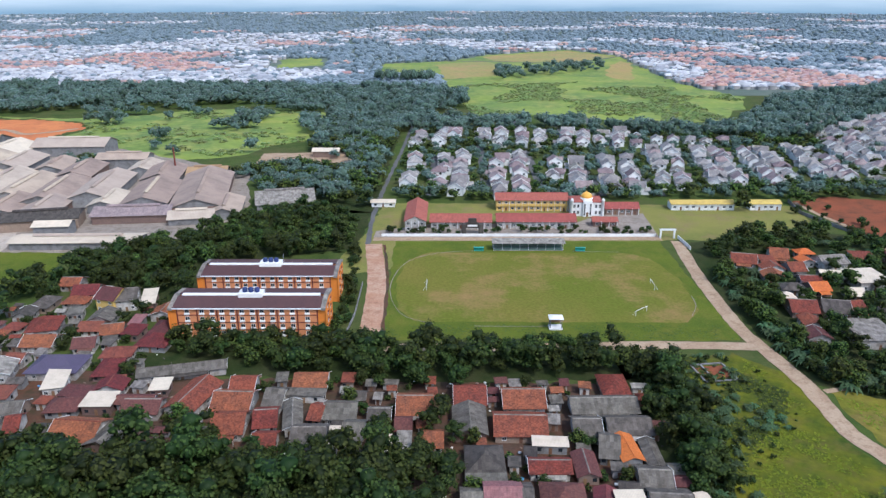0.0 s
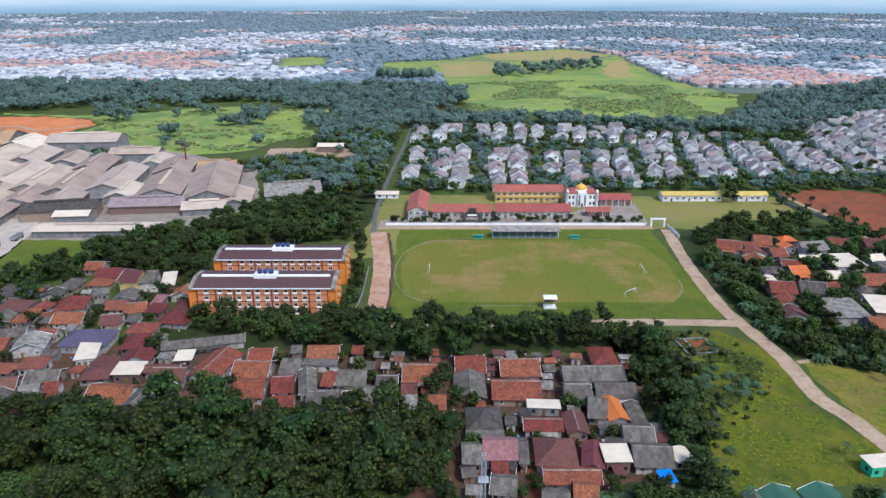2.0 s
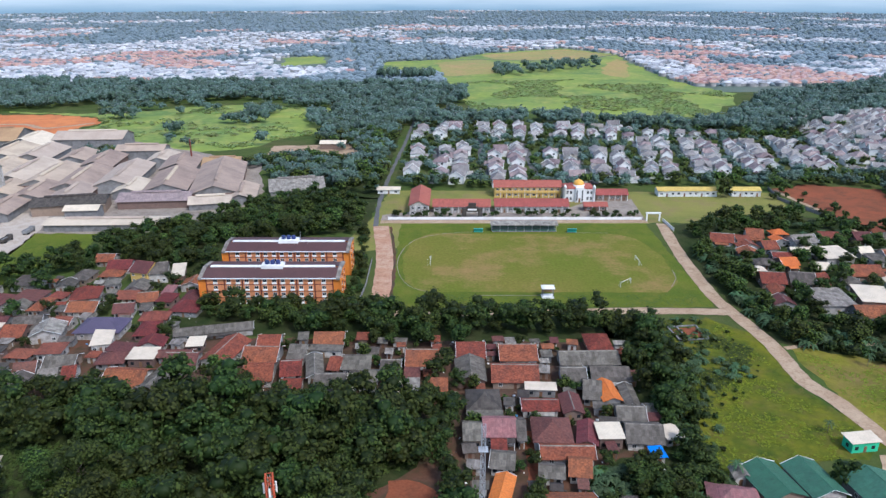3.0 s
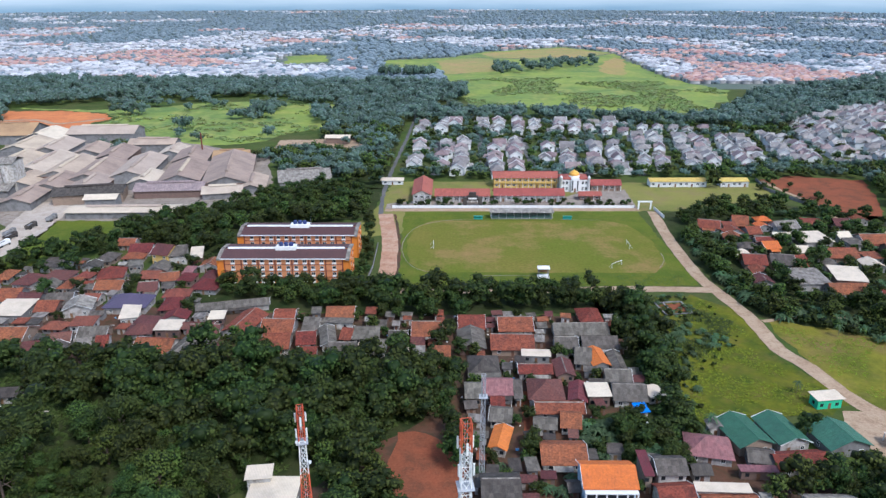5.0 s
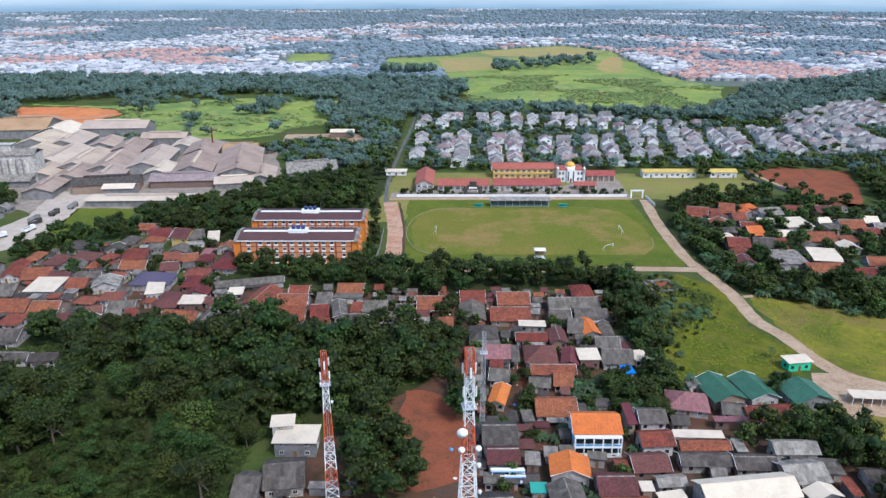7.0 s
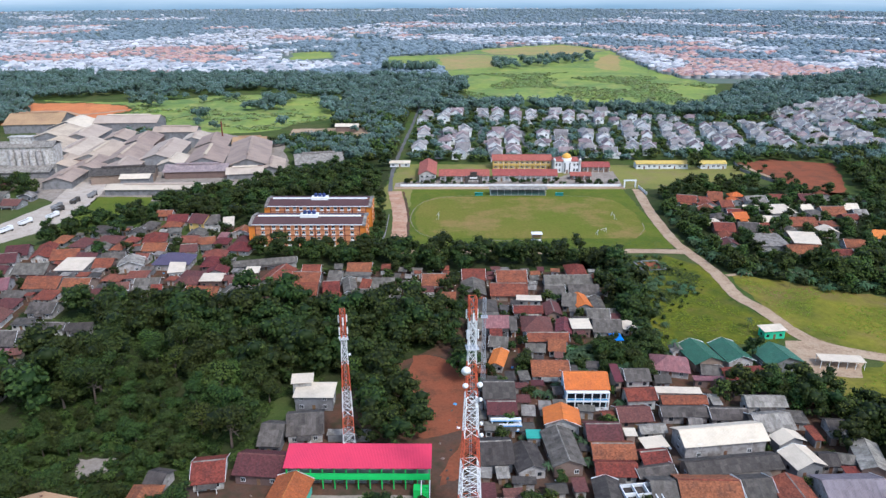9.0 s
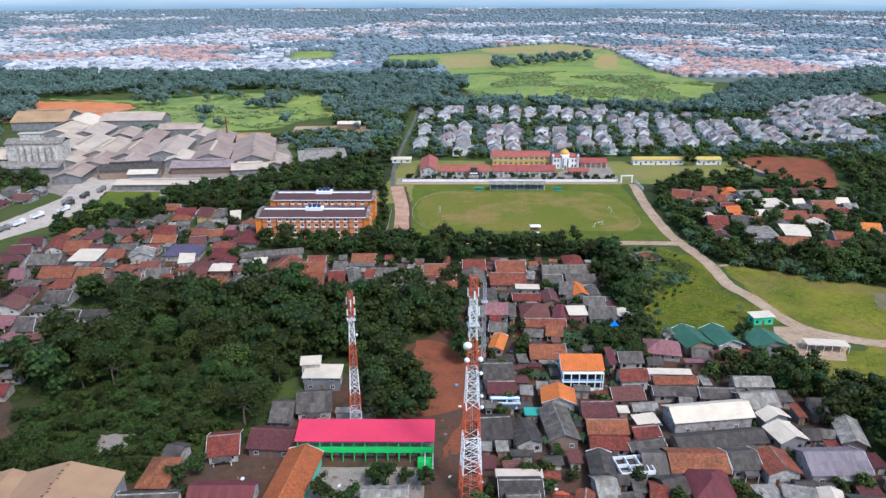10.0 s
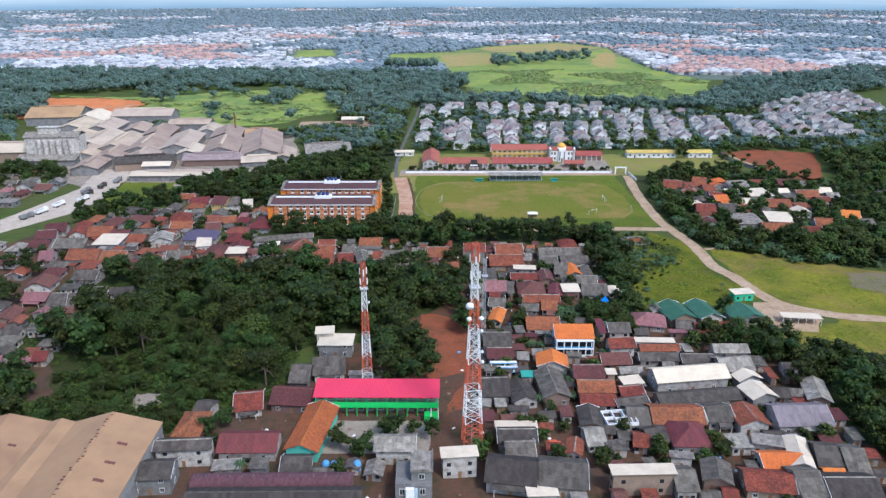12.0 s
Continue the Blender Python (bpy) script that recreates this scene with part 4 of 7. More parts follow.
# ---- radio towers ----
def lattice_tower(x, y, height, foot, head, label, bands, turn=10.0, dishes=(), slim=1.0):
    root = empty("radio_tower", x, y, 0, turn, label, "radio tower")
    panels = max(8, int(height / 2.6))
    corner = [(-1, -1), (1, -1), (1, 1), (-1, 1)]
    def half(z):
        k = z / height
        return (foot + (head - foot) * min(1.0, k / 0.8)) / 2
    for i in range(panels):
        z0, z1 = height * i / panels, height * (i + 1) / panels
        a, b = half(z0), half(z1)
        bm = bmesh.new()
        for j in range(4):
            (cx, cy), (nx, ny) = corner[j], corner[(j + 1) % 4]
            rod(bm, (cx * a, cy * a, z0), (cx * b, cy * b, z1), 0.13 * slim, 4)
            rod(bm, (cx * a, cy * a, z0), (nx * b, ny * b, z1), 0.07 * slim, 4)
            rod(bm, (nx * a, ny * a, z0), (cx * b, cy * b, z1), 0.07 * slim, 4)
            rod(bm, (cx * b, cy * b, z1), (nx * b, ny * b, z1), 0.07 * slim, 4)
        part("lattice_section", bm, bands[int(i * len(bands) / panels)], root)
    ladder = bmesh.new()
    for s in (-0.2, 0.2):
        rod(ladder, (s, 0, 0), (s, 0, height), 0.05, 4)
    part("ladder", ladder, STEEL, root)
    part("platform", boxed((-half(height * 0.8) - 0.6, -half(height * 0.8) - 0.6, height * 0.8, half(height * 0.8) + 0.6, half(height * 0.8) + 0.6, height * 0.8 + 0.12)), STEEL, root)
    for k, side, radius in dishes:
        z = height * k
        dish = part("dish", lathe([(0.1, 0.5), (radius * 0.5, 0.35), (radius, 0.0), (radius, 0.25), (radius * 0.3, 0.8), (0.1, 0.9)]), WALL["white"], root, "white round dish antenna")
        dish.matrix_basis = pose(side * (half(z) + 0.5), -half(z) - 0.3, z, 90, 0, 0)
    for k, a in () if slim < 1 else ((0.93, 0), (0.93, 120), (0.93, 240), (0.86, 60), (0.86, 180), (0.86, 300)):
        panel = part("panel_antenna", boxed((-0.18, -0.12, -1.1, 0.18, 0.12, 1.1), (-0.04, 0.1, -0.6, 0.04, 0.6, -0.5), (-0.04, 0.1, 0.5, 0.04, 0.6, 0.6), bevel=0.02), WALL["white"], root)
        r = half(height * k) + 0.6
        panel.matrix_basis = pose(r * math.sin(radians(a)), -r * math.cos(radians(a)), height * k, 0, 0, a)
    return root


W, R = WALL["white"], RED_PAINT
lattice_tower(-33.0, 73.0, 43.5, 3.4, 1.3, "red and white lattice radio tower", [W, R, W, W, R, R, W, W, R, R], 12, ((0.82, -1, 0.3), (0.7, 1, 0.35)))
lattice_tower(0.5, 41.0, 61.5, 5.4, 1.6, "tall red and white lattice radio tower with dishes", [R, W, W, R, W, W, R, W, W, R], 8, ((0.72, -1, 1.1), (0.66, -1, 0.7), (0.66, 1, 0.7), (0.6, 1, 0.5), (0.45, 1, 0.5), (0.5, 1, 0.45)))
lattice_tower(6.8, 105, 32.5, 1.4, 1.0, "slim grey steel lattice mast", [STEEL], 0, slim=0.5)
fence = empty("tower_base", -33.5, 76.5, 0, 0, "pale walled equipment base of the tower", "equipment shed")
part("wall", boxed((-6, -1.2, -0.1, 6, 1.2, 2.4)), WALL["ash"], fence)
part("roof", boxed((-6.3, -1.5, 2.4, 6.3, 1.5, 2.55)), ROOF["c"], fence)


# ---- village school with the rose roof ----
def rose_school():
    root = empty("school_building", -28.2, 56.0, 0, 0, "long two-storey green school with rose-red roof", "school")
    part("wall", boxed((-18.8, 1.0, -0.2, 18.8, 6.6, 6.7)), WALL["ash"], root)
    verts = [(-19.4, -1.7, 6.9), (19.2, -1.7, 6.9), (19.2, 7.0, 8.3), (-19.4, 7.0, 8.3)]
    make("roof", verts + [(p, q, r - 0.2) for p, q, r in verts], [(0, 1, 2, 3), (7, 6, 5, 4), (0, 4, 5, 1), (1, 5, 6, 2), (2, 6, 7, 3), (3, 7, 4, 0)], ROOF["k"], root)
    part("balcony", boxed((-18.8, -1.4, 3.0, 18.8, 1.0, 3.2), (-18.8, -1.45, 3.2, 18.8, -1.3, 4.9)), WALL["green"], root, "bright green balcony parapet")
    for i in range(13):
        px = -18.6 + i * 3.1
        part("pillar", boxed((px - 0.14, -1.42, -0.1, px + 0.14, -1.16, 6.9)), WALL["green"], root)
        if i < 12:
            for z in (1.5, 5.2):
                window(root, px + 1.0, 1.0, z, 1.5, 1.1, 0, WALL["white"])
            door(root, px + 2.4, 1.0, 0)
    stair = part("staircase", boxed(*[(16.6, -3.4 - 0.3 * i, 2.7 - 0.24 * i, 18.8, -3.1 - 0.3 * i, 2.9 - 0.24 * i) for i in range(11)]), WALL["green"], root, "green outside staircase")
    part("stair_rail", rod(rod(bmesh.new(), (16.6, -2.6, 3.9), (16.6, -6.5, 0.9), 0.12), (18.8, -2.6, 3.9), (18.8, -6.5, 0.9), 0.12), WALL["white"], root)
    part("stair_tower_wall", boxed((14.6, -5.0, 0, 16.4, -2.5, 2.6)), WALL["green"], root)


rose_school()
sheet("pavement", [(-46, 36), (-12, 36), (-11, 52), (-46, 52)], 0.09, PAVED, "cracked pale concrete school yard", "pavement", 0.3)


def warehouse():
    root = empty("warehouse", -100, 18, 0, 2, "large warehouse with beige corrugated double-gable roof", "warehouse")
    part("wall", boxed((-44, -14, -0.2, 13.2, 20.3, 7.6)), WALL["ash"], root)
    for i, cx in enumerate((-28.6, 0.0)):
        verts, faces = gable_roof(36.5, 27.5 if i == 0 else 26.0, 3.6, 0.3, 0.25)
        top = make("roof", verts, faces, ROOF["beige"], root)
        top.matrix_basis = pose(cx, 2.6, 8.0, 0, 0, 90)
        make("ridge_cap", *gable_roof(36.0, 0.9, 0.25, 0.05, 0.08), ROOF["beige"], top).matrix_basis = pose(0, 0, 3.55)
        for s in (-9, -2, 6):
            light = part("roof_light", boxed((-0.5, -1.3, -0.03, 0.5, 1.3, 0.05)), ROOF["b"], top)
            light.matrix_basis = pose(s, -7, 1.72, 15, 0, 0)
        make("gable_wall", [(-18, -13, 0), (-18, 13, 0), (-18, 0, 3.3), (18, -13, 0), (18, 13, 0), (18, 0, 3.3)], [(2, 1, 0), (3, 4, 5), (0, 1, 4, 3), (0, 3, 5, 2), (4, 1, 2, 5)], WALL["ash"], root).matrix_basis = pose(cx, 2.6, 7.7, 0, 0, 90)

    make("valley_roof", *gable_roof(36.5, 7.0, 1.2, 0.2, 0.2), ROOF["beige"], root).matrix_basis = pose(-14.6, 2.6, 8.6, 0, 0, 90)
    for i in range(22):
        patch = part("rust_patch", boxed((-0.35, -0.2, -0.02, 0.35, 0.2, 0.04)), ROOF["b"], root)
        patch.matrix_basis = pose(dice.uniform(-0.5, 0.5), -15 + 34 * i / 21 + dice.uniform(-0.6, 0.6), 11.62 + 0.14)


warehouse()


# ---- brick kiln and factory roofs behind the woods ----
def factory_shed(x, y, w, d, turn, eave, roof, rise=0.33):
    root = empty("factory_shed", x, y, 0, turn, "dusty beige corrugated factory shed", "factory building", "factory sheds")
    part("wall", boxed((-w / 2, -d / 2, -0.2, w / 2, d / 2, eave)), WALL["raw"] if dice.random() < 0.4 else WALL["ash"], root)
    h = d / 2 * rise
    top = make("roof", *gable_roof(w, d, h, 0.9, 0.2), ROOF[roof], root)
    top.matrix_basis = pose(0, 0, eave + 0.2)
    make("gable_wall", [(-w / 2, -d / 2, 0), (-w / 2, d / 2, 0), (-w / 2, 0, h), (w / 2, -d / 2, 0), (w / 2, d / 2, 0), (w / 2, 0, h)], [(2, 1, 0), (3, 4, 5), (0, 1, 4, 3), (0, 3, 5, 2), (4, 1, 2, 5)], WALL["ash"], root).matrix_basis = pose(0, 0, eave)
    if w > 22:
        make("ridge_vent", *gable_roof(w * 0.7, 2.4, 0.7, 0.2, 0.1), ROOF[roof], top).matrix_basis = pose(0, 0, h + 0.25)


factory_shed(-155, 432, 84, 30, 102, 6, "dust")
factory_shed(-146, 384, 24, 16, 12, 4, "pale")
factory_shed(-132, 402, 34, 18, 100, 4, "dust")
factory_shed(-184, 424, 54, 26, 100, 6, "dust")
factory_shed(-206, 412, 30, 16, 98, 5, "pale")
factory_shed(-180, 387, 42, 18, 6, 5, "rose")
factory_shed(-194, 470, 40, 24, 100, 7, "dust")
factory_shed(-168, 482, 26, 20, 8, 5, "beige")
factory_shed(-222, 440, 62, 24, 98, 6, "pale")
factory_shed(-246, 428, 56, 24, 98, 6, "dust")
factory_shed(-236, 394, 34, 22, 98, 5, "pale")
factory_shed(-260, 398, 36, 22, 98, 5, "dust")
factory_shed(-270, 436, 54, 24, 97, 6, "dust")
factory_shed(-294, 448, 58, 24, 97, 6, "pale")
factory_shed(-318, 452, 54, 26, 97, 6, "dust")
factory_shed(-284, 404, 30, 20, 97, 5, "dust")
factory_shed(-308, 412, 32, 22, 97, 5, "dust")
factory_shed(-256, 480, 40, 24, 98, 6, "dust")
factory_shed(-282, 496, 34, 20, 98, 6, "dust")
factory_shed(-312, 500, 44, 26, 96, 7, "pale")
factory_shed(-338, 504, 44, 28, 96, 7, "dust")
factory_shed(-344, 545, 34, 34, 92, 7, "w")
factory_shed(-384, 560, 48, 42, 8, 8, "beige")
factory_shed(-301, 562, 56, 28, 4, 8, "pale")
factory_shed(-240, 514, 36, 18, 4, 8, "dust")
factory_shed(-216, 492, 30, 18, 96, 6, "pale")
factory_shed(-226, 374, 40, 18, 14, 6, "d")
factory_shed(-212, 360, 18, 10, 6, 6, "w")
factory_shed(-190, 342, 64, 14, 2, 4, "pale", 0.2)
factory_shed(-262, 366, 34, 18, 97, 5, "dust")
factory_shed(-101, 420, 34, 28, 14, 4, "c")
factory_shed(-97, 552, 20, 10, 0, 5, "w")
factory_shed(-336, 402, 40, 28, 8, 8, "pale")
silos = empty("silo_block", -300, 392, 0, 6, "weathered concrete silo block at the factory", "silo")
part("base", boxed((-19, -6, -0.2, 19, 9, 20.0)), WALL[""], silos, "weathered pale concrete block")
for i in range(6):
    part("silo", lathe([(2.1, 5.0), (2.1, 16.5), (1.5, 17.5), (0.3, 18.0)], 14), WALL[""], silos).matrix_basis = pose(-9 + i * 4.6, -6.2, 0)
make("roof", *gable_roof(38, 15, 2.6, 0.8, 0.25), ROOF["c"], silos).matrix_basis = pose(0, 1.5, 20.2)
part("headhouse", boxed((-10, -2.0, 21.0, 4, 4.0, 26.0), (-11, -2.6, 26.0, 5, 4.6, 26.4)), WALL[""], silos)
verts = [(-24, -17, 4.6), (19, -17, 4.6), (19, -6.1, 7.6), (-24, -6.1, 7.6)]
make("lean_to_roof", verts + [(p, q, r - 0.2) for p, q, r in verts], [(0, 1, 2, 3), (7, 6, 5, 4), (0, 4, 5, 1), (1, 5, 6, 2), (2, 6, 7, 3), (3, 7, 4, 0)], ROOF["c"], silos)
part("lean_to_wall", boxed((-23, -16, -0.2, 18, -6.2, 4.4)), WALL["ash"], silos)
pole = empty("chimney", -190, 480, 0, 0, "slim dark metal factory chimney", "chimney")
part("shaft", lathe([(0.7, 0), (0.5, 20), (0.55, 20.2), (0.5, 22)], 10), WALL["maroon"], pole)


# ---- lorries ----
def lorry(x, y, turn, bed):
    root = empty("lorry", x, y, 0, turn, "parked tipper lorry with a loaded bed", "lorry", "parked lorries")
    part("chassis", boxed((-4.0, -0.5, 0.7, 4.0, 0.5, 1.0)), RUBBER, root)
    cab = part("cab", boxed((2.2, -1.2, 0.9, 4.2, 1.2, 3.0), bevel=0.15), bed, root)
    part("windscreen", boxed((4.18, -1.0, 2.0, 4.24, 1.0, 2.8)), PANE, cab)
    part("cargo_bed", boxed((-4.2, -1.25, 1.05, 2.0, 1.25, 1.25), (-4.2, -1.25, 1.25, 2.0, -1.15, 2.6), (-4.2, 1.15, 1.25, 2.0, 1.25, 2.6), (1.9, -1.15, 1.25, 2.0, 1.15, 2.9), (-4.2, -1.15, 1.25, -4.1, 1.15, 2.6)), bed, root)
    part("load", boxed((-4.0, -1.1, 1.3, 1.8, 1.1, 2.3), bevel=0.3), WALL["ash"], root)
    for px in (-3.0, -1.7, 3.2):
        for py in (-1.1, 1.1):
            part("wheel", rod(bmesh.new(), (px, py - 0.2, 0.5), (px, py + 0.2, 0.5), 0.5, 14), RUBBER, root)


for i, (lx, ly, turn) in enumerate(((-234, 300, 80), (-231, 288, 78), (-238, 306, 84), (-233, 318, 88), (-243, 262, 72), (-246, 252, 68), (-254, 232, 66), (-240, 276, 76), (-229, 332, 88))):
    lorry(lx, ly, turn, (ROOF["d"], WALL["white"], WALL["ash"])[i % 3])


def car(x, y, turn, paint, label):
    root = empty("car", x, y, 0, turn, label, "car", "parked cars")
    shape = bmesh.new()
    profile = [(-2.1, 0.35), (2.1, 0.35), (2.15, 0.8), (1.2, 0.95), (0.6, 1.5), (-1.4, 1.5), (-2.0, 0.95), (-2.15, 0.8)]
    left, right = [shape.verts.new((a, -0.85, z)) for a, z in profile], [shape.verts.new((a, 0.85, z)) for a, z in profile]
    shape.faces.new(left)
    shape.faces.new(right[::-1])
    for i in range(len(profile)):
        j = (i + 1) % len(profile)
        shape.faces.new((left[j], left[i], right[i], right[j]))
    bmesh.ops.recalc_face_normals(shape, faces=shape.faces)
    part("body", shape, paint, root)
    part("side_window", boxed((-1.3, -0.87, 1.0, 0.5, 0.87, 1.38)), PANE, root)
    for px in (-1.3, 1.3):
        for py in (-0.8, 0.8):
            part("wheel", rod(bmesh.new(), (px, py - 0.1, 0.32), (px, py + 0.1, 0.32), 0.32, 12), RUBBER, root)


car(-53.5, 21.5, 60, WALL["white"], "white car parked beside the houses")
car(68.5, 33, 70, BLUE_PLASTIC, "blue pickup car parked in the lane")
car(24, 40, 5, RED_PAINT, "red vehicle parked on the earth lane")
car(-262, 212, 66, ROOF["d"], "dark car on the lorry park")

# ---- village houses ----
house("x", 6.7, 195.7, 10.5, 13.0, 1, 3.0, "r")
house("y", 6.3, 181.6, 10.4, 15.5, 1, 3.0, "g")
house("x", 21.1, 179.8, 16.0, 13.0, -1, 3.0, "r")
house("x", 23.3, 193.4, 13.5, 13.0, 1, 3.5, "r")
house("f", 28.9, 170.7, 10.6, 4.9, -3, 3.0, "w")
house("h", 9.9, 162.8, 11.0, 13.0, 1, 3.0, "d")
house("f", 10.0, 154.6, 11.3, 3.7, 1, 3.0, "g")
house("x", 13.8, 147.0, 9.9, 10.8, 1, 4.0, "p")
house("x", 5.8, 145.6, 5.7, 10.4, 1, 3.5, "g")
house("x", 20.0, 146.6, 2.3, 12.3, 0, 3.5, "g")
house("x", 13.2, 139.8, 4.6, 6.5, 1, 3.0, "r")
house("x", 13.9, 132.6, 7.0, 8.6, -8, 3.0, "g")
house("x", 27.3, 160.3, 11.8, 7.7, 0, 3.0, "r")
house("h", 29.1, 146.2, 11.7, 13.0, -2, 3.5, "b")
house("y", 39.5, 145.2, 6.3, 11.8, -11, 3.0, "m")
house("y", 37.2, 160.7, 6.7, 11.2, 1, 3.0, "b")
house("f", 45.6, 144.5, 7.8, 7.9, 1, 4.0, "w")
house("x", 55.7, 145.7, 11.0, 11.7, -4, 3.0, "g")
house("f", 63.7, 145.6, 5.7, 6.8, 13, 3.0, "w")
house("f", 57.5, 136.6, 4.3, 5.3, 8, 2.5, "u")
house("x", 54.2, 155.3, 8.9, 11.1, -3, 3.0, "g")
house("y", 49.9, 167.5, 6.5, 12.4, 6, 3.5, "o")
house("x", 45.3, 169.6, 6.0, 13.0, -9, 3.0, "g")
house("y", 56.4, 166.0, 5.0, 12.7, 0, 3.0, "g")
house("x", 52.7, 178.7, 13.2, 10.5, 0, 3.5, "g")
house("x", 40.5, 178.7, 8.7, 11.3, 0, 3.0, "g")
house("x", 47.8, 190.6, 21.1, 10.5, 2, 3.0, "g")
house("h", 53.6, 202.4, 9.4, 13.0, 1, 3.0, "r")
house("x", 32.1, 136.5, 15.4, 7.7, 0, 3.0, "r")
house("x", 26.7, 128.0, 7.2, 6.8, -6, 3.0, "g")
house("x", 34.6, 129.9, 6.4, 9.6, -7, 3.0, "r")
house("x", -45.0, 204.2, 11.4, 11.3, 1, 3.0, "r")
house("f", -46.0, 196.4, 14.1, 4.6, -2, 3.0, "g")
house("y", -47.1, 183.8, 6.0, 15.9, 11, 3.0, "g")
house("x", -39.6, 185.8, 4.6, 10.1, -11, 3.0, "r")
house("x", -32.8, 186.8, 10.2, 10.9, 1, 3.0, "g")
house("x", -40.0, 173.1, 10.3, 13.0, 1, 3.0, "g")
house("f", -32.8, 171.2, 3.5, 10.5, 2, 3.5, "w")
house("x", -64.9, 179.8, 10.1, 13.0, 3, 3.0, "r")
house("x", -66.9, 192.0, 12.6, 13.0, -2, 3.0, "r")
house("x", -66.7, 202.5, 8.5, 9.7, 1, 3.0, "r")
house("x", -54.8, 182.6, 7.4, 11.5, 7, 3.0, "r")
house("x", -52.3, 171.1, 7.1, 9.2, 1, 3.0, "r")
house("x", -54.4, 194.1, 6.4, 11.8, -5, 3.0, "g")
house("y", -80.7, 194.1, 10.9, 18.7, -13, 3.5, "r")
house("f", -93.6, 200.8, 6.6, 7.6, 6, 3.0, "w")
house("x", -90.4, 211.7, 29.3, 7.1, 14, 3.0, "g")
house("y", -96.4, 174.7, 11.3, 17.1, -14, 3.0, "g")
house("x", -107.8, 175.7, 14.4, 13.0, -5, 3.0, "r")
house("f", -108.8, 190.7, 10.1, 8.3, 1, 3.5, "w")
house("x", -128.7, 178.9, 4.6, 10.6, 14, 3.0, "r")
house("x", -97.9, 192.2, 12.3, 6.3, 0, 3.0, "b")
house("x", -138.3, 267.2, 9.6, 13.0, -14, 6.0, "b", "yel")
house("x", -133.0, 268.4, 9.1, 13.0, 14, 5.0, "g")
house("f", -124.0, 268.1, 6.2, 14.5, 14, 4.0, "w")
house("h", -154.8, 244.1, 11.8, 13.0, 14, 3.5, "r")
house("f", -149.1, 256.6, 6.7, 7.1, 14, 3.0, "g")
house("x", -149.1, 231.3, 12.2, 10.4, 0, 3.0, "r")
house("x", -132.4, 230.2, 8.4, 9.7, 11, 3.0, "b")
house("x", -127.2, 241.3, 8.6, 9.7, 14, 3.0, "r")
house("f", -121.0, 248.3, 5.1, 9.1, 0, 3.0, "p")
house("h", -133.8, 213.5, 17.8, 13.0, 1, 3.5, "v")
house("f", -129.3, 204.6, 7.6, 15.1, 14, 3.2, "w")
house("y", -152.7, 209.4, 11.7, 10.9, 14, 3.5, "c")
house("x", -163.3, 216.1, 10.7, 12.7, 14, 3.0, "g")
house("x", -135.5, 186.6, 10.9, 9.4, 6, 3.0, "g")
house("x", -145.5, 182.0, 7.5, 9.0, 14, 3.0, "b")
house("x", -135.9, 178.5, 6.4, 7.1, 14, 3.0, "c")
house("x", -94.2, 188.6, 12.0, 10.0, 0, 3.0, "b")
house("h", -168.1, 233.4, 6.7, 13.0, 0, 3.0, "r")
house("x", -165.3, 286.9, 9.2, 9.9, 1, 3.0, "r")
house("x", -214.4, 225.7, 10.6, 13.0, 14, 3.0, "b")
house("y", -202.0, 225.5, 8.7, 20.2, 14, 3.0, "r")
house("x", -187.9, 220.2, 12.9, 13.0, 8, 3.0, "r")
house("f", -177.2, 205.8, 13.7, 14.4, 1, 3.5, "w")
house("x", -214.0, 215.2, 9.7, 12.0, 14, 3.0, "b")
house("x", -194.2, 201.9, 15.4, 13.0, 1, 3.0, "g")
house("x", -197.7, 184.2, 6.4, 13.0, 14, 3.0, "p")
house("x", -180.2, 186.3, 15.5, 13.0, 0, 3.0, "r")
house("x", -165.0, 184.5, 12.2, 13.0, 1, 3.0, "r")
house("x", -152.2, 174.6, 8.9, 9.6, 12, 3.0, "b")
house("x", -164.4, 209.2, 9.0, 11.3, 0, 3.0, "r")
house("x", -165.3, 134.2, 8.3, 13.0, 1, 3.0, "g")
house("x", -158.4, 134.2, 7.1, 12.7, 14, 3.0, "g")
house("x", -156.1, 144.3, 11.7, 6.6, 0, 3.0, "g")
house("x", -144.6, 143.9, 10.1, 6.6, 6, 3.0, "d")
house("x", -161.6, 122.7, 5.2, 7.3, 0, 3.0, "p")
house("x", -155.7, 114.0, 5.8, 9.0, 1, 3.0, "g")
house("x", -157.9, 124.3, 4.7, 5.8, 14, 3.0, "b")
house("f", -126.4, 130.0, 5.3, 4.8, 10, 3.0, "w")
house("x", 11.1, 95.7, 10.2, 11.5, 1, 5.5, "d")
house("x", 11.5, 86.5, 9.1, 8.4, 1, 5.0, "b")
house("y", 12.9, 120.3, 5.7, 11.6, -14, 3.0, "o")
house("x", 38.7, 99.0, 14.1, 11.7, 0, 7.0, "o", "blu")
loggia = empty("veranda", 38.7, 93.8, 0, 0, "two-storey blue and white veranda with dark openings", "veranda")
# flat dark panel stands for the shade inside the open veranda
part("recess", boxed((-6.0, -0.16, 0.2, 6.0, -0.06, 6.3)), PANE, loggia, "dark glass panel standing for shaded openings")
for z in (0.0, 3.2, 6.3):
    part("floor_slab", boxed((-6.7, -2.0, z - 0.1, 6.7, -0.05, z + 0.12), (-6.7, -2.05, z + 0.12, 6.7, -1.9, z + 0.5 if z < 6 else z + 0.2)), WALL["white"], loggia)
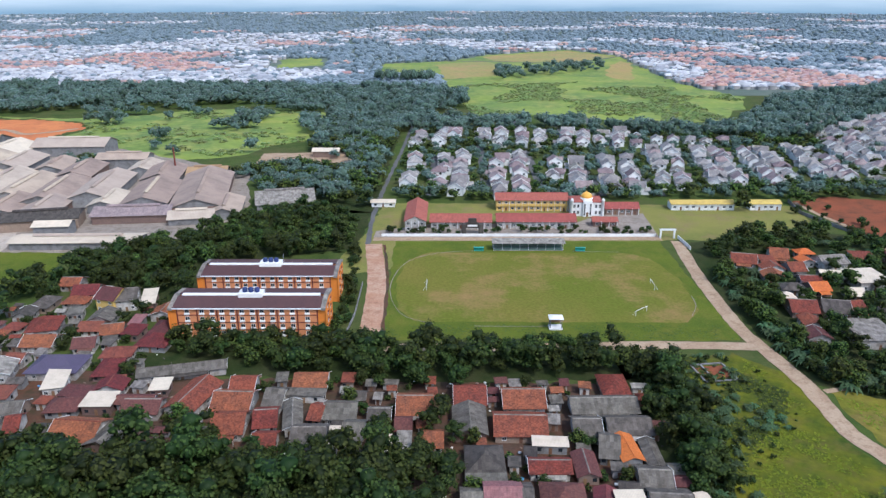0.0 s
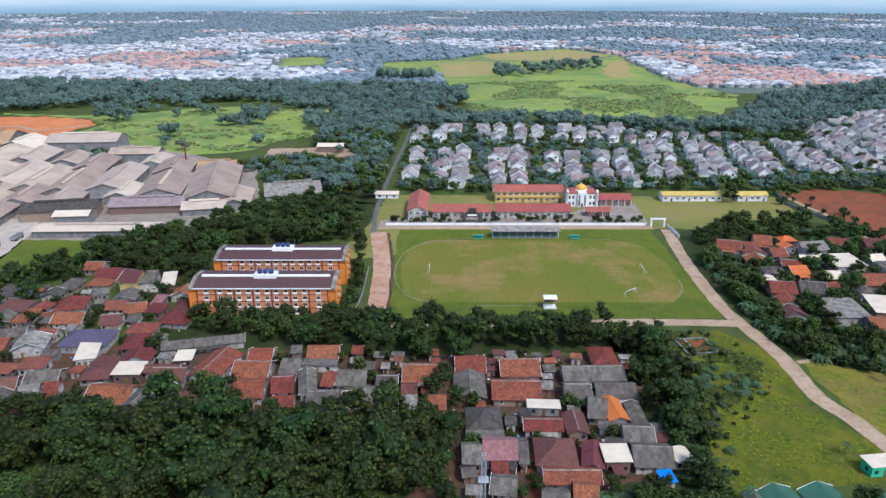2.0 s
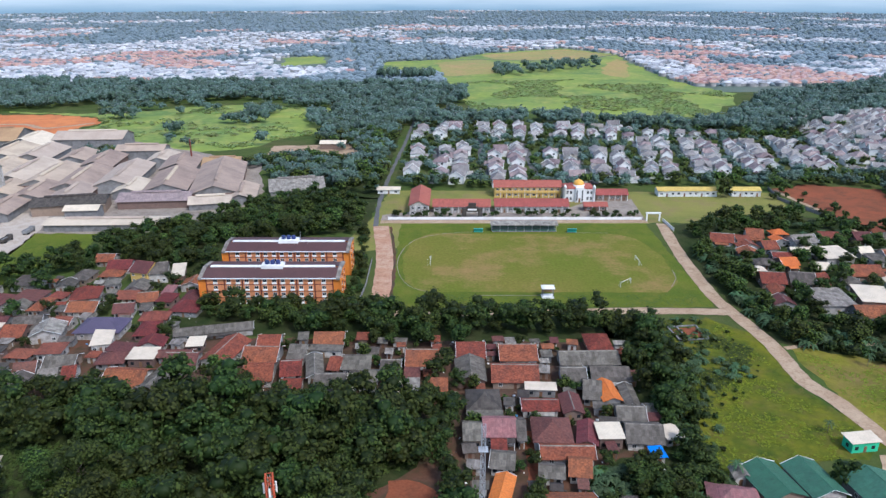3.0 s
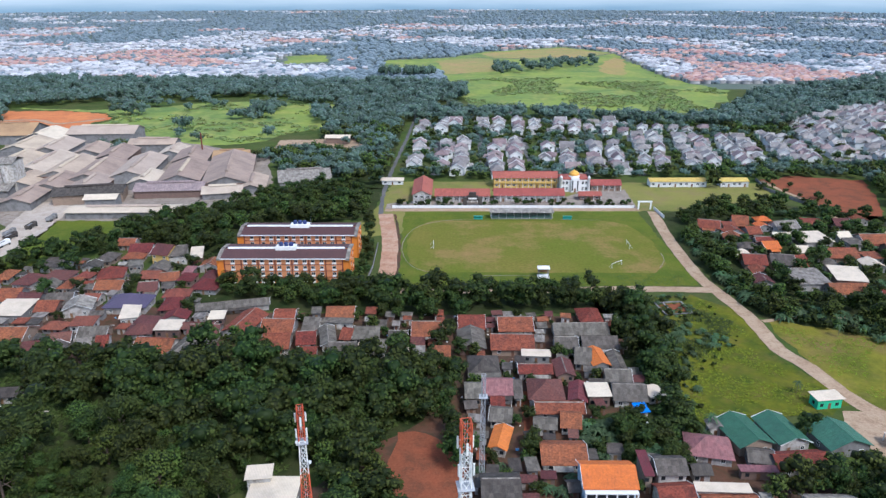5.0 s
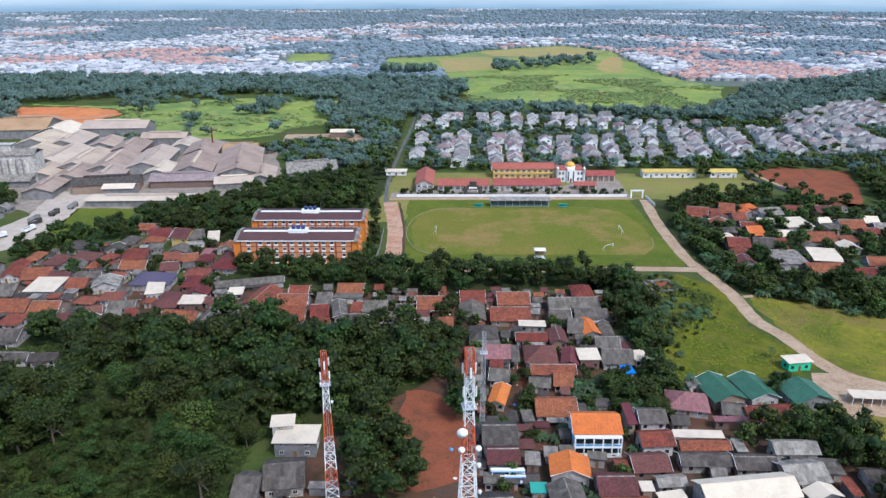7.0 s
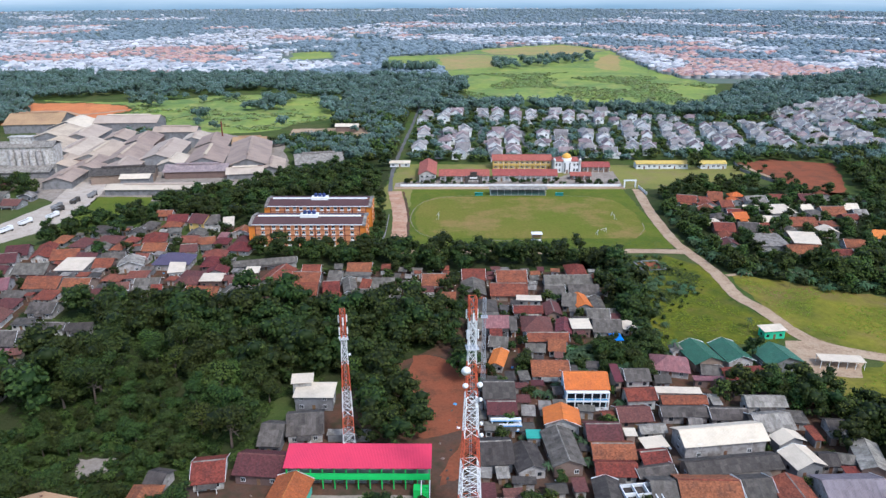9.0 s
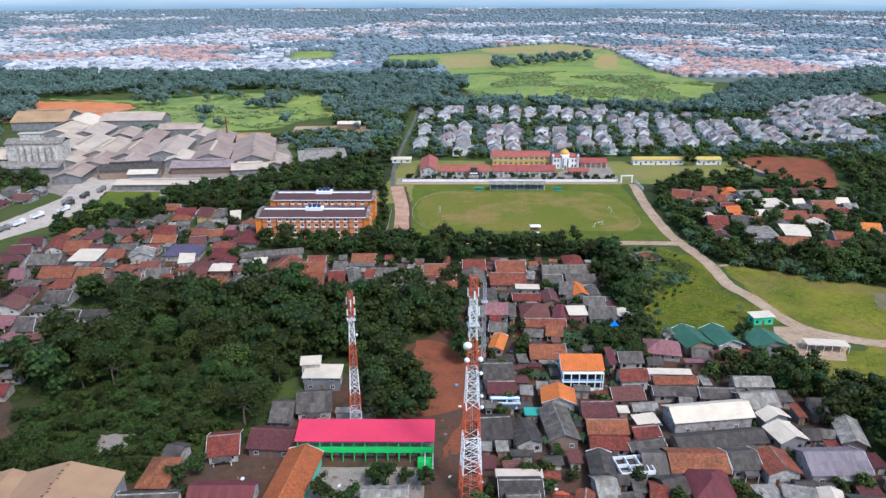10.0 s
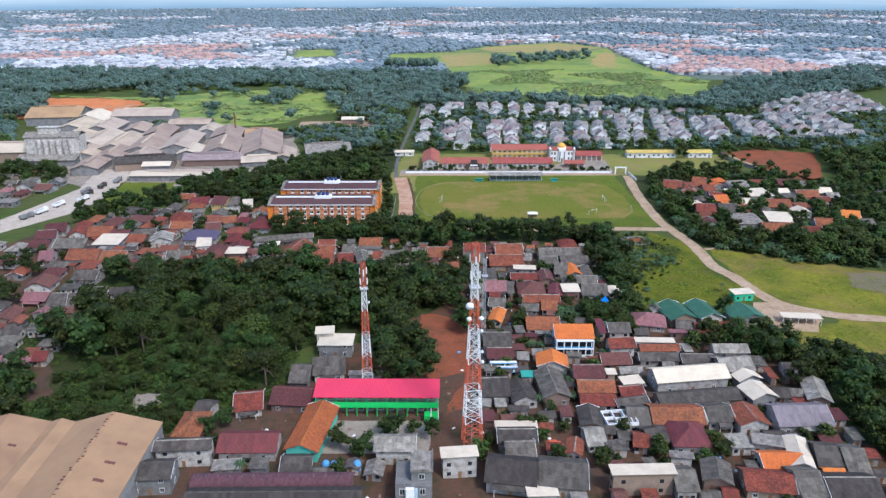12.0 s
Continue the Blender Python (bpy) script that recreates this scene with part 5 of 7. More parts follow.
for k in range(6):
    part("column", boxed((-6.5 + 2.6 * k - 0.16, -1.95, 0.1, -6.5 + 2.6 * k + 0.16, -1.65, 6.2)), WALL["white"], loggia)
part("parapet", boxed((-6.5, -1.85, 3.3, 6.5, -1.75, 4.2)), BLUE_PLASTIC, loggia, "blue balcony parapet")
house("y", 29.2, 82.7, 10.9, 9.2, -4, 4.0, "o")
house("y", 27.1, 67.7, 9.1, 16.7, 5, 4.0, "g")
house("y", 16.9, 63.7, 8.6, 11.4, 11, 3.5, "d")
house("x", 8.2, 67.0, 9.6, 12.8, 5, 3.5, "d")
house("f", 20.1, 75.0, 4.7, 4.2, 0, 3.0, "t")
house("x", 29.7, 113.6, 12.9, 11.4, 0, 3.0, "r")
house("f", 50.0, 104.4, 2.9, 10.4, 0, 6.0, "m")
house("x", 56.3, 104.2, 8.5, 8.5, 1, 6.0, "g")
house("x", 55.5, 95.8, 9.7, 8.1, 5, 4.0, "r")
house("x", 51.2, 86.2, 10.5, 9.0, 4, 3.0, "b")
house("x", 39.9, 75.9, 10.3, 9.8, 1, 4.0, "b")
house("f", 47.2, 73.3, 3.6, 3.9, 0, 5.0, "w")
house("x", 41.2, 68.3, 12.2, 8.9, 0, 3.0, "r")
house("x", 40.3, 60.1, 11.4, 7.3, -2, 3.0, "r")
house("y", 36.0, 49.5, 7.1, 10.4, -3, 3.5, "d")
house("x", 55.0, 78.5, 8.1, 5.1, 6, 3.0, "c")
house("f", 53.6, 71.2, 7.5, 5.4, 11, 3.0, "w")
house("x", 51.7, 65.5, 8.0, 7.2, 9, 3.0, "r")
house("x", 50.4, 59.1, 10.8, 5.4, 12, 3.0, "g")
house("h", 71.5, 117.1, 13.0, 11.2, -12, 3.0, "p")
house("f", 68.4, 97.5, 14.3, 3.7, -2, 4.0, "w")
house("x", 69.0, 94.2, 14.4, 5.4, 1, 3.0, "r")
house("x", 67.0, 87.7, 14.5, 6.6, 0, 3.0, "g")
house("x", 80.0, 86.5, 11.7, 7.4, -1, 3.0, "g")
house("x", 93.1, 92.0, 12.6, 7.2, 0, 4.0, "c")
house("x", 72.5, 73.1, 25.2, 9.9, 8, 5.0, "w")
house("x", 71.7, 61.5, 26.8, 7.9, 8, 3.5, "d")
house("x", 90.6, 81.8, 11.8, 10.3, 7, 3.5, "c")
house("y", 91.6, 63.3, 9.2, 8.4, 13, 4.0, "w")
house("y", 91.8, 72.5, 8.9, 4.9, 14, 4.0, "w")
house("y", 83.2, 49.7, 9.6, 10.3, 3, 4.0, "r")
house("x", 61.9, 51.4, 15.8, 11.2, -1, 3.5, "r")
house("x", 74.3, 52.2, 8.4, 9.8, 5, 3.5, "d")
house("x", 50.2, 51.4, 6.7, 11.5, 0, 3.0, "g")
house("x", 98.2, 50.7, 16.5, 12.3, 2, 4.0, "q")
house("y", 110.3, 64.3, 7.5, 13.5, -14, 4.0, "c")
house("x", 103.9, 64.7, 5.2, 5.3, -9, 3.0, "g")
house("y", 83.7, 123.2, 11.3, 14.4, 12, 3.5, "e")
house("y", 95.2, 124.2, 10.2, 14.5, 10, 3.5, "e")
house("y", 110.3, 121.1, 13.5, 11.8, 10, 3.5, "e")
house("y", 77.7, 127.5, 6.2, 5.2, 1, 3.0, "c")
house("x", 84.1, 112.7, 7.2, 7.5, -10, 3.0, "g")
house("x", 94.1, 110.8, 15.4, 8.6, 5, 3.0, "r")
house("f", 81.3, 106.5, 10.4, 3.0, -2, 3.0, "p")
house("f", 117.5, 142.5, 9.5, 5.5, 8, 3.5, "w", "grn")
house("x", -54.4, 61.1, 13.9, 11.4, -5, 3.5, "b")
house("x", -54.8, 74.8, 6.8, 13.0, -3, 3.5, "g")
house("x", -46.7, 80.3, 10.9, 13.0, 8, 3.5, "g")
house("f", -46.4, 95.0, 12.8, 8.5, 0, 5.0, "w")
house("f", -51.0, 98.8, 7.1, 5.7, 7, 7.0, "w")
house("x", -68.4, 59.0, 8.9, 11.8, 10, 3.0, "r")
house("h", -81.7, 45.4, 8.3, 13.0, 0, 3.5, "r")
house("x", -80.7, 55.1, 5.4, 8.3, -13, 3.0, "g")
house("y", -45.8, 43.1, 10.0, 22.8, -7, 4.0, "n", "tea")
house("x", -62.4, 37.0, 16.8, 10.6, 1, 3.5, "m")
house("x", -79.1, 32.2, 15.5, 6.2, 4, 6.0, "g")
house("f", -65.9, 26.2, 7.8, 4.7, 7, 3.5, "c")
house("f", -57.3, 26.8, 5.4, 4.7, 0, 3.5, "g", "ash")
house("x", -47.3, 28.1, 8.4, 8.3, 1, 3.0, "g")
house("x", -21.1, 34.6, 11.6, 8.4, 0, 5.0, "c")
stepped = empty("house", -15.2, 18.0, 0, 1, "grey and white three-storey house with stepped roof terraces", "house", "village houses")
part("wall", boxed((-4.6, -4.0, -0.2, 4.6, 6.0, 6.4), (-0.6, -2.0, 6.4, 4.6, 6.0, 9.4), (-4.6, -4.0, 6.4, -4.3, 6.0, 7.2), (-4.3, -4.0, 6.4, -0.6, -3.7, 7.2)), WALL["ash"], stepped)
part("roof", boxed((-0.9, -2.3, 9.4, 4.9, 6.3, 9.6), (-0.9, -2.3, 9.6, 4.9, -2.1, 10.2), (4.7, -2.1, 9.6, 4.9, 6.3, 10.2)), ROOF["c"], stepped)
for px, z in ((-2.9, 1.6), (-2.9, 4.8), (2.2, 1.6), (2.2, 4.8)):
    window(stepped, px, -4.0, z, 1.2, 1.7, 0, WALL["white"])
part("blue_panel", boxed((0.3, -4.12, 0.4, 1.0, -4.0, 6.0)), WALL["blu"], stepped)
part("bay", boxed((-2.0, -4.9, 2.6, 0.2, -4.0, 6.2)), WALL["white"], stepped, "white projecting bay")
window(stepped, 2.0, -2.0, 7.9, 1.3, 1.4, 0, WALL["white"])
door(stepped, 3.6, -4.0, 0)
house("f", -3.5, 27.3, 10.3, 4.8, 6, 7.0, "w")
house("f", 13.4, 44.5, 12.6, 3.6, 0, 4.0, "w")
house("x", 13.1, 39.8, 11.4, 8.6, 1, 4.0, "d")
house("x", 13.3, 34.3, 8.5, 9.5, 3, 3.5, "g")
house("x", 10.5, 24.3, 13.7, 12.5, -9, 4.0, "d")
house("x", 23.8, 23.2, 12.8, 13.0, -7, 4.0, "d")
house("f", 17.4, 16.9, 8.3, 5.8, 3, 3.5, "w")
house("f", 43.8, 20.2, 17.1, 4.3, 2, 7.0, "w")
house("f", 57.3, 30.4, 6.7, 3.0, -8, 4.0, "c")
house("y", 64.7, 24.2, 7.9, 9.5, -14, 3.5, "g")
house("x", 54.6, 21.0, 6.0, 10.8, 0, 4.0, "g")
house("y", 90.0, 32.1, 6.2, 13.5, -14, 4.0, "w")
house("x", 97.4, 32.0, 7.3, 11.9, -9, 3.5, "d")
house("x", 83.7, 29.6, 11.8, 8.3, 0, 3.5, "o")
house("x", 96.1, 25.3, 6.0, 3.8, 0, 3.0, "o")
house("x", 103.2, 30.4, 6.2, 13.0, -4, 3.5, "g")
house("x", 76.5, 20.9, 12.6, 9.9, -7, 3.5, "r")
house("x", 86.2, 20.8, 6.9, 12.8, 1, 3.5, "g")
house("x", 96.8, 19.1, 13.7, 10.4, 0, 3.5, "d")
house("f", 83.5, 37.3, 8.7, 5.3, -14, 4.0, "c")
house("y", 29.1, 35.6, 4.9, 7.8, -14, 3.0, "r")
house("x", 35.2, 40.9, 5.8, 9.9, 6, 3.0, "c")
house("x", 48.5, 39.3, 4.7, 7.9, -10, 3.0, "r")
house("x", 52.8, 41.7, 6.7, 8.8, 14, 3.0, "g")
house("h", 62.4, 41.4, 10.9, 13.0, -3, 3.5, "m")
house("x", 143.2, 264.0, 11.1, 13.0, -7, 3.0, "r")
house("x", 156.2, 263.7, 11.0, 13.0, -11, 3.0, "g")
house("x", 164.2, 264.4, 7.4, 10.4, 12, 3.0, "r")
house("f", 185.5, 293.6, 15.4, 15.1, 7, 4.0, "w")
house("x", 187.9, 271.7, 15.1, 13.0, 0, 3.5, "r")
house("x", 180.3, 315.4, 13.4, 11.5, 9, 3.5, "c")
house("f", 157.5, 239.9, 15.2, 16.7, 1, 4.0, "c")
house("f", 176.9, 243.2, 13.9, 16.6, -10, 4.0, "w")
house("x", 169.5, 229.3, 17.0, 11.8, 0, 3.0, "r")
house("x", 140.5, 318.2, 11.8, 12.1, -14, 3.0, "r")
house("x", 160.1, 325.3, 8.9, 12.8, -13, 3.0, "r")
house("x", 213.9, 321.5, 9.4, 11.6, 1, 3.0, "b")
house("x", 215.9, 294.1, 14.0, 13.0, 1, 3.0, "r")
house("x", 199.5, 237.7, 11.4, 11.3, -9, 3.0, "r")
house("x", 220.8, 252.3, 9.9, 11.6, -14, 3.0, "o")
house("x", -10.3, 190.2, 11.6, 13.0, 0, 3.0, "r")
house("x", -13.3, 179.6, 5.4, 7.8, 1, 3.0, "b")
house("f", -19.3, 169.4, 6.6, 7.9, 1, 3.0, "w")
house("x", -20.9, 185.2, 7.4, 7.4, 0, 3.0, "g")
house("f", -12.6, 171.0, 4.5, 8.2, 1, 3.0, "c")
house("x", -4.5, 172.3, 6.4, 9.3, 0, 3.0, "r")
house("x", -27.5, 176.1, 6.5, 11.4, -4, 3.0, "g")

TAKEN = [(-66, -22, 12, 22)]
for ob in list(scene.objects):
    if ob.parent is None and ob.type == "EMPTY" and ob.name.startswith(("house", "shed", "school", "warehouse", "radio", "unfinished")):
        corners = [ob.matrix_basis @ c.matrix_basis @ Vector(k) for c in ob.children if c.type == "MESH" and c.name.startswith("wall") for k in c.bound_box]
        if corners:
            TAKEN.append((min(c.x for c in corners), max(c.x for c in corners), min(c.y for c in corners), max(c.y for c in corners)))


def infill(poly, tries, sizes, kinds, eave=(2.4, 3.0), gap=0.3):
    """Sheds and small houses in the gaps of the village."""
    xs, ys = [p[0] for p in poly], [p[1] for p in poly]
    for _ in range(tries):
        x, y = dice.uniform(min(xs), max(xs)), dice.uniform(min(ys), max(ys))
        w, d = dice.uniform(*sizes), dice.uniform(*sizes)
        if not inside(x, y, poly) or any(x0 - w / 2 - gap < x < x1 + w / 2 + gap and y0 - d / 2 - gap < y < y1 + d / 2 + gap for x0, x1, y0, y1 in TAKEN):
            continue
        if any(abs(x - lane) < w / 2 + 1.5 and low < y < high for lane, low, high in ((-8, 10, 60), (33.5, 12, 62), (71, 12, 62))):
            continue
        house(dice.choice("xyfh" if sizes[1] > 7 else "xff"), round(x, 1), round(y, 1), round(w, 1), round(d, 1), dice.uniform(-8, 8), dice.uniform(*eave), dice.choice(kinds))
        TAKEN.append((x - w / 2, x + w / 2, y - d / 2, y + d / 2))


infill([(-256, 100), (-224, 238), (-200, 240), (-165, 230), (-165, 165), (-180, 90)], 260, (7, 12), "rrrbgdcp", (2.6, 3.2), 0.8)
infill([(-205, 168), (-100, 170), (-98, 206), (-110, 262), (-150, 282), (-205, 250)], 700, (7, 13), "aaarbgda", (2.5, 3.2), -0.5)
infill([(-205, 168), (-100, 170), (-98, 206), (-110, 262), (-150, 282), (-205, 250)], 400, (3, 6), "argdc", (2.4, 3.0), 0.0)
infill([(-200, 142), (-177, 134), (-171, 149), (-159, 146), (-156, 134), (-158, 116), (-146, 86), (-160, 72), (-185, 90)], 700, (5, 10), "gdgaapg", (2.6, 3.2), -0.3)
infill([(150, 330), (172, 334), (206, 300), (202, 263), (179, 230), (152, 232), (140, 268)], 400, (7, 12), "rraowwgr", (2.8, 3.4), -0.2)
infill([(4, 112), (34, 112), (36, 136), (62, 138), (62, 205), (4, 205)], 420, (3, 6), "rgdgcb", (2.4, 3.0), -0.1)
infill([(-92, 168), (-4, 168), (-4, 206), (-92, 206)], 260, (3, 6), "rgdgcb")
infill([(4, 14), (112, 14), (112, 82), (64, 100), (36, 62), (4, 60)], 900, (3, 7), "rgdgcbrd", (2.4, 3.0), -0.2)
infill([(4, 60), (36, 60), (64, 98), (70, 118), (36, 118), (4, 118)], 500, (3, 6), "rgdgcbd", (2.4, 3.2), -0.1)
infill([(-66, 12), (-11, 12), (-11, 30), (-66, 34)], 120, (4, 8), "gdcgdm")
infill([(135, 225), (232, 225), (232, 330), (140, 330)], 60, (7, 12), "rrrgcbw", (3, 3.4), 1.2)

house("x", -50, 12.6, 44, 9, 1, 4.0, "d", "ash")
arched = empty("shed", -52, 20.0, 0, 1, "long shed with arched mauve sheet roof", "shed", "village houses")
part("wall", boxed((-20.5, -2.4, -0.2, 20.5, 2.4, 3.3)), WALL["ash"], arched)
arc = [(-21, 2.8 * math.cos(math.pi * k / 10), 3.2 + 1.7 * math.sin(math.pi * k / 10)) for k in range(11)]
arc = [p for q in arc for p in (q, (21, q[1], q[2]))]
top = make("roof", arc + [(a, b, c - 0.12) for a, b, c in arc], [f for k in range(10) for f in ((2 * k, 2 * k + 1, 2 * k + 3, 2 * k + 2), (2 * k + 24, 2 * k + 25, 2 * k + 23, 2 * k + 22))] + [(2 * k + e, 2 * k + 2 + e, 2 * k + 24 + e, 2 * k + 22 + e) for k in range(10) for e in (0, 1)] + [(0, 1, 23, 22), (20, 21, 43, 42)], ROOF["p"], arched, smooth=True)
for k in range(14):
    part("roof_rib", boxed((-20.4 + 3.1 * k, -0.5, 4.86, -20.25 + 3.1 * k, 0.5, 4.96)), ROOF["q"], top)
for k in range(6):
    window(arched, -17 + 6.6 * k, -2.4, 1.8, 1.4, 1.0, 0)
house("x", -84, 22, 12, 9, 4, 5.5, "d", "ash")

# unfinished house: bare block walls open to the sky
shell = empty("unfinished_house", 44.5, 48.8, 0, 8, "unfinished grey house with white block walls and no roof", "house")
part("ground_floor", boxed((-4.7, -3.6, -0.2, 4.7, 3.6, 2.9)), WALL["ash"], shell)
for wx0, wy0, wx1, wy1 in ((-4.7, -3.6, 4.7, -3.35), (-4.7, 3.35, 4.7, 3.6), (-4.7, -3.35, -4.45, 3.35), (4.45, -3.35, 4.7, 3.35), (-1.6, -3.35, -1.35, 3.35), (1.5, -0.6, 1.75, 3.35), (-4.45, 0.0, -1.6, 0.25), (-1.35, -0.6, 4.45, -0.35), (3.0, -3.35, 3.25, -0.6)):
    part("block_wall", boxed((wx0, wy0, 2.9, wx1, wy1, 4.1)), WALL["white"], shell)
for wx in (-3.0, 0.2, 3.2):
    window(shell, wx, -3.6, 1.6, 1.1, 1.2, 0)

# tiered white balconies of the dark-roofed house
terrace = empty("balcony_tier", 12.5, 80.2, 0, 1, "white and blue tiered balcony before the dark-roofed house", "balcony")
for k, (x0, x1, z) in enumerate(((-4.6, 4.4, 4.3), (-2.2, 4.6, 3.0), (0.2, 4.8, 1.7))):
    part("parapet", boxed((x0, -0.5 - 0.7 * k, z, x1, -0.2 - 0.7 * k, z + 0.7), (x0, -0.5 - 0.7 * k, z - 0.15, x1, 1.4, z), bevel=0.03), WALL["white"], terrace)
    part("band", boxed((x0, -0.56 - 0.7 * k, z - 0.1, x1, -0.5 - 0.7 * k, z + 0.2)), BLUE_PLASTIC, terrace)
for px in (-4.2, 0.4, 4.2):
    part("post", boxed((px - 0.15, -0.4, -0.1, px + 0.15, -0.1, 4.3)), WALL["white"], terrace)

infill([(-330, 175), (-290, 180), (-272, 225), (-264, 270), (-260, 330), (-300, 350), (-380, 300)], 260, (7, 12), "rrbgdcp", (2.6, 3.2), 0.8)

# open white canopy at the edge of the field
canopy_root = empty("open_shed", 132, 120.5, 0, -6, "open shed with flat white roof on posts", "shed")
part("roof", boxed((-7.5, -2.6, 2.9, 7.5, 2.6, 3.05)), ROOF["w"], canopy_root)
for i in range(6):
    for py in (-2.3, 2.3):
        part("post", boxed((-7.2 + i * 2.88 - 0.08, py - 0.08, -0.1, -7.2 + i * 2.88 + 0.08, py + 0.08, 2.9)), WALL["white"], canopy_root)

# blue water tanks behind the orange-roofed hall
for tx, ty in ((-39.5, 27.5), (-37.2, 27.3), (-31.0, 27.6)):
    tank = empty("water_tank", tx, ty, 0, 0, "pale blue plastic water tank on a stand", "water tank", "water tanks")
    part("stand", boxed((-0.9, -0.9, -0.1, 0.9, 0.9, 1.2)), WALL["ash"], tank)
    part("barrel", lathe([(0.95, 1.2), (1.0, 1.4), (1.0, 3.2), (0.75, 3.7), (0.25, 3.9)]), BLUE_PLASTIC, tank)


# ---- housing estate beyond the school ----
def estate_house(form, name_roof, label):
    """Two-storey house: a main gable to the street, a lower porch gable, a cross gable, pale barge boards."""
    root = empty("estate_house", 0, -900, 0, 0, label, "house", "estate houses")
    w, d, eave, rise = (4.2, 5.2, 5.2, 2.9) if form != "low" else (4.4, 5.0, 3.2, 2.6)
    body = boxed((-w, -d, -0.2, w, d, eave), (-w, -d - 2.6, -0.2, 0.2, -d, 3.0))
    if form != "hip":
        peak = [body.verts.new(v) for v in ((-w, -d, eave), (w, -d, eave), (0, -d, eave + rise - 0.2), (-w, d, eave), (w, d, eave), (0, d, eave + rise - 0.2))]
        for f in ((0, 1, 2), (5, 4, 3), (0, 2, 5, 3), (4, 5, 2, 1)):
            body.faces.new([peak[i] for i in f])
    part("wall", body, WALL["white"], root)
    shape = hip_roof(2 * d, 2 * w, rise, 0.5, 0.16) if form == "hip" else gable_roof(2 * d, 2 * w, rise, 0.5, 0.16)
    top = make("roof", *shape, ROOF[name_roof], root)
    top.matrix_basis = pose(0, 0, eave + 0.1, 0, 0, 90)
    porch = make("porch_roof", *gable_roof(3.2, 4.6, 1.5, 0.4, 0.12), ROOF[name_roof], root)
    porch.matrix_basis = pose(-2.0, -d - 1.5, 3.1, 0, 0, 90)
    slope = rise / w
    if form != "hip":
        for side in (-1, 1):
            a, z = side * (w + 0.55), -0.55 * slope
            verts = [(a, -d - 0.6, eave + z), (0, -d - 0.6, eave + rise + 0.12), (0, -d - 0.6, eave + rise + 0.5), (a, -d - 0.6, eave + z + 0.42)]
            make("barge_board", verts + [(p, q + 0.18, r) for p, q, r in verts], [(0, 1, 2, 3), (7, 6, 5, 4), (0, 4, 5, 1), (2, 6, 7, 3), (1, 5, 6, 2), (3, 7, 4, 0)], WALL["white"], root)
    make("cross_roof", *gable_roof(w + 0.8, 4.6, 1.8, 0.3, 0.14), ROOF[name_roof], root).matrix_basis = pose(w / 2 + 0.3, 1.2, eave + 0.3)
    window(root, 1.7, -d, eave - 1.3, 1.4, 1.3, 0)
    window(root, -2.0, -d - 2.6, 1.6, 1.6, 1.3, 0)
    return root


MODELS = [estate_house("gable", "mist", "white two-storey estate house with grey tile roof"), estate_house("gable", "rose", "white two-storey estate house with mauve tile roof"),
          estate_house("hip", "mist", "white two-storey estate house with hipped grey roof"), estate_house("low", "c", "low white estate house with pale gable roof"), estate_house("hip", "rose", "white two-storey estate house with hipped mauve roof")]
for sx in (-12, 24, 61, 98, 136):
    ribbon("road", [(sx, 438), (sx + 1, 520), (sx + 3, 735)], 6.0, 0.12, ASPHALT, "grey street of the housing estate", "street", 0.1)
for sx in (178, 219, 259, 299, 339):
    ribbon("road", [(sx - 2, 466), (sx + 12, 530), (sx + 26, 600)], 6.0, 0.12, ASPHALT, "grey street of the housing estate", "street", 0.1)


def estate_row(x0, y0, count, step, dx, turn, keep=0.86):
    for i in range(count):
        if dice.random() > keep:
            continue
        x, y = x0 + dx * i + dice.uniform(-2.2, 2.2), y0 + step * i + dice.uniform(-3.0, 3.0)
        model = MODELS[dice.choices(range(5), (6, 4, 3, 2, 2))[0]]
        ob = copy_thing(model, pose(x, y, 0, 0, 0, turn + dice.choice((0, 0, 0, 0, 180, 90, -90)) + dice.uniform(-9, 9)))
        ob.scale = (dice.uniform(0.95, 1.25), dice.uniform(0.9, 1.15), dice.choice((0.85, 0.95, 1.0, 1.1)))


for x, y, n in ((-26, 440, 7), (-7, 438, 8), (6, 441, 8), (32, 438, 8), (46, 441, 8), (70, 444, 7), (84, 440, 7), (106, 446, 7), (120, 444, 7)):
    estate_row(x, y, n, 14.5, 0.6 + x * 0.012, -4)
for k, x in enumerate((142, 157, 180, 195, 218, 233, 256, 271, 294, 309, 332, 347)):
    estate_row(x, 456 + k * 2.0, 9, 13.0, 2.2, -10)
for x, n in ((-27, 4), (-9, 4), (4, 4), (28, 4), (42, 4), (60, 4), (76, 4), (98, 4), (112, 4), (128, 4), (142, 4), (156, 3)):
    estate_row(x, 592 + (x % 3), n, 14.0, 1.0 + x * 0.015, -6)
for k in range(9):
    estate_row(318 + k * 16, 580 + k * 5, 11, 13.0, 3.0, -14)
for m in MODELS:
    m.matrix_basis = pose(176 + 14 * MODELS.index(m), 600, 0, 0, 0, -8)


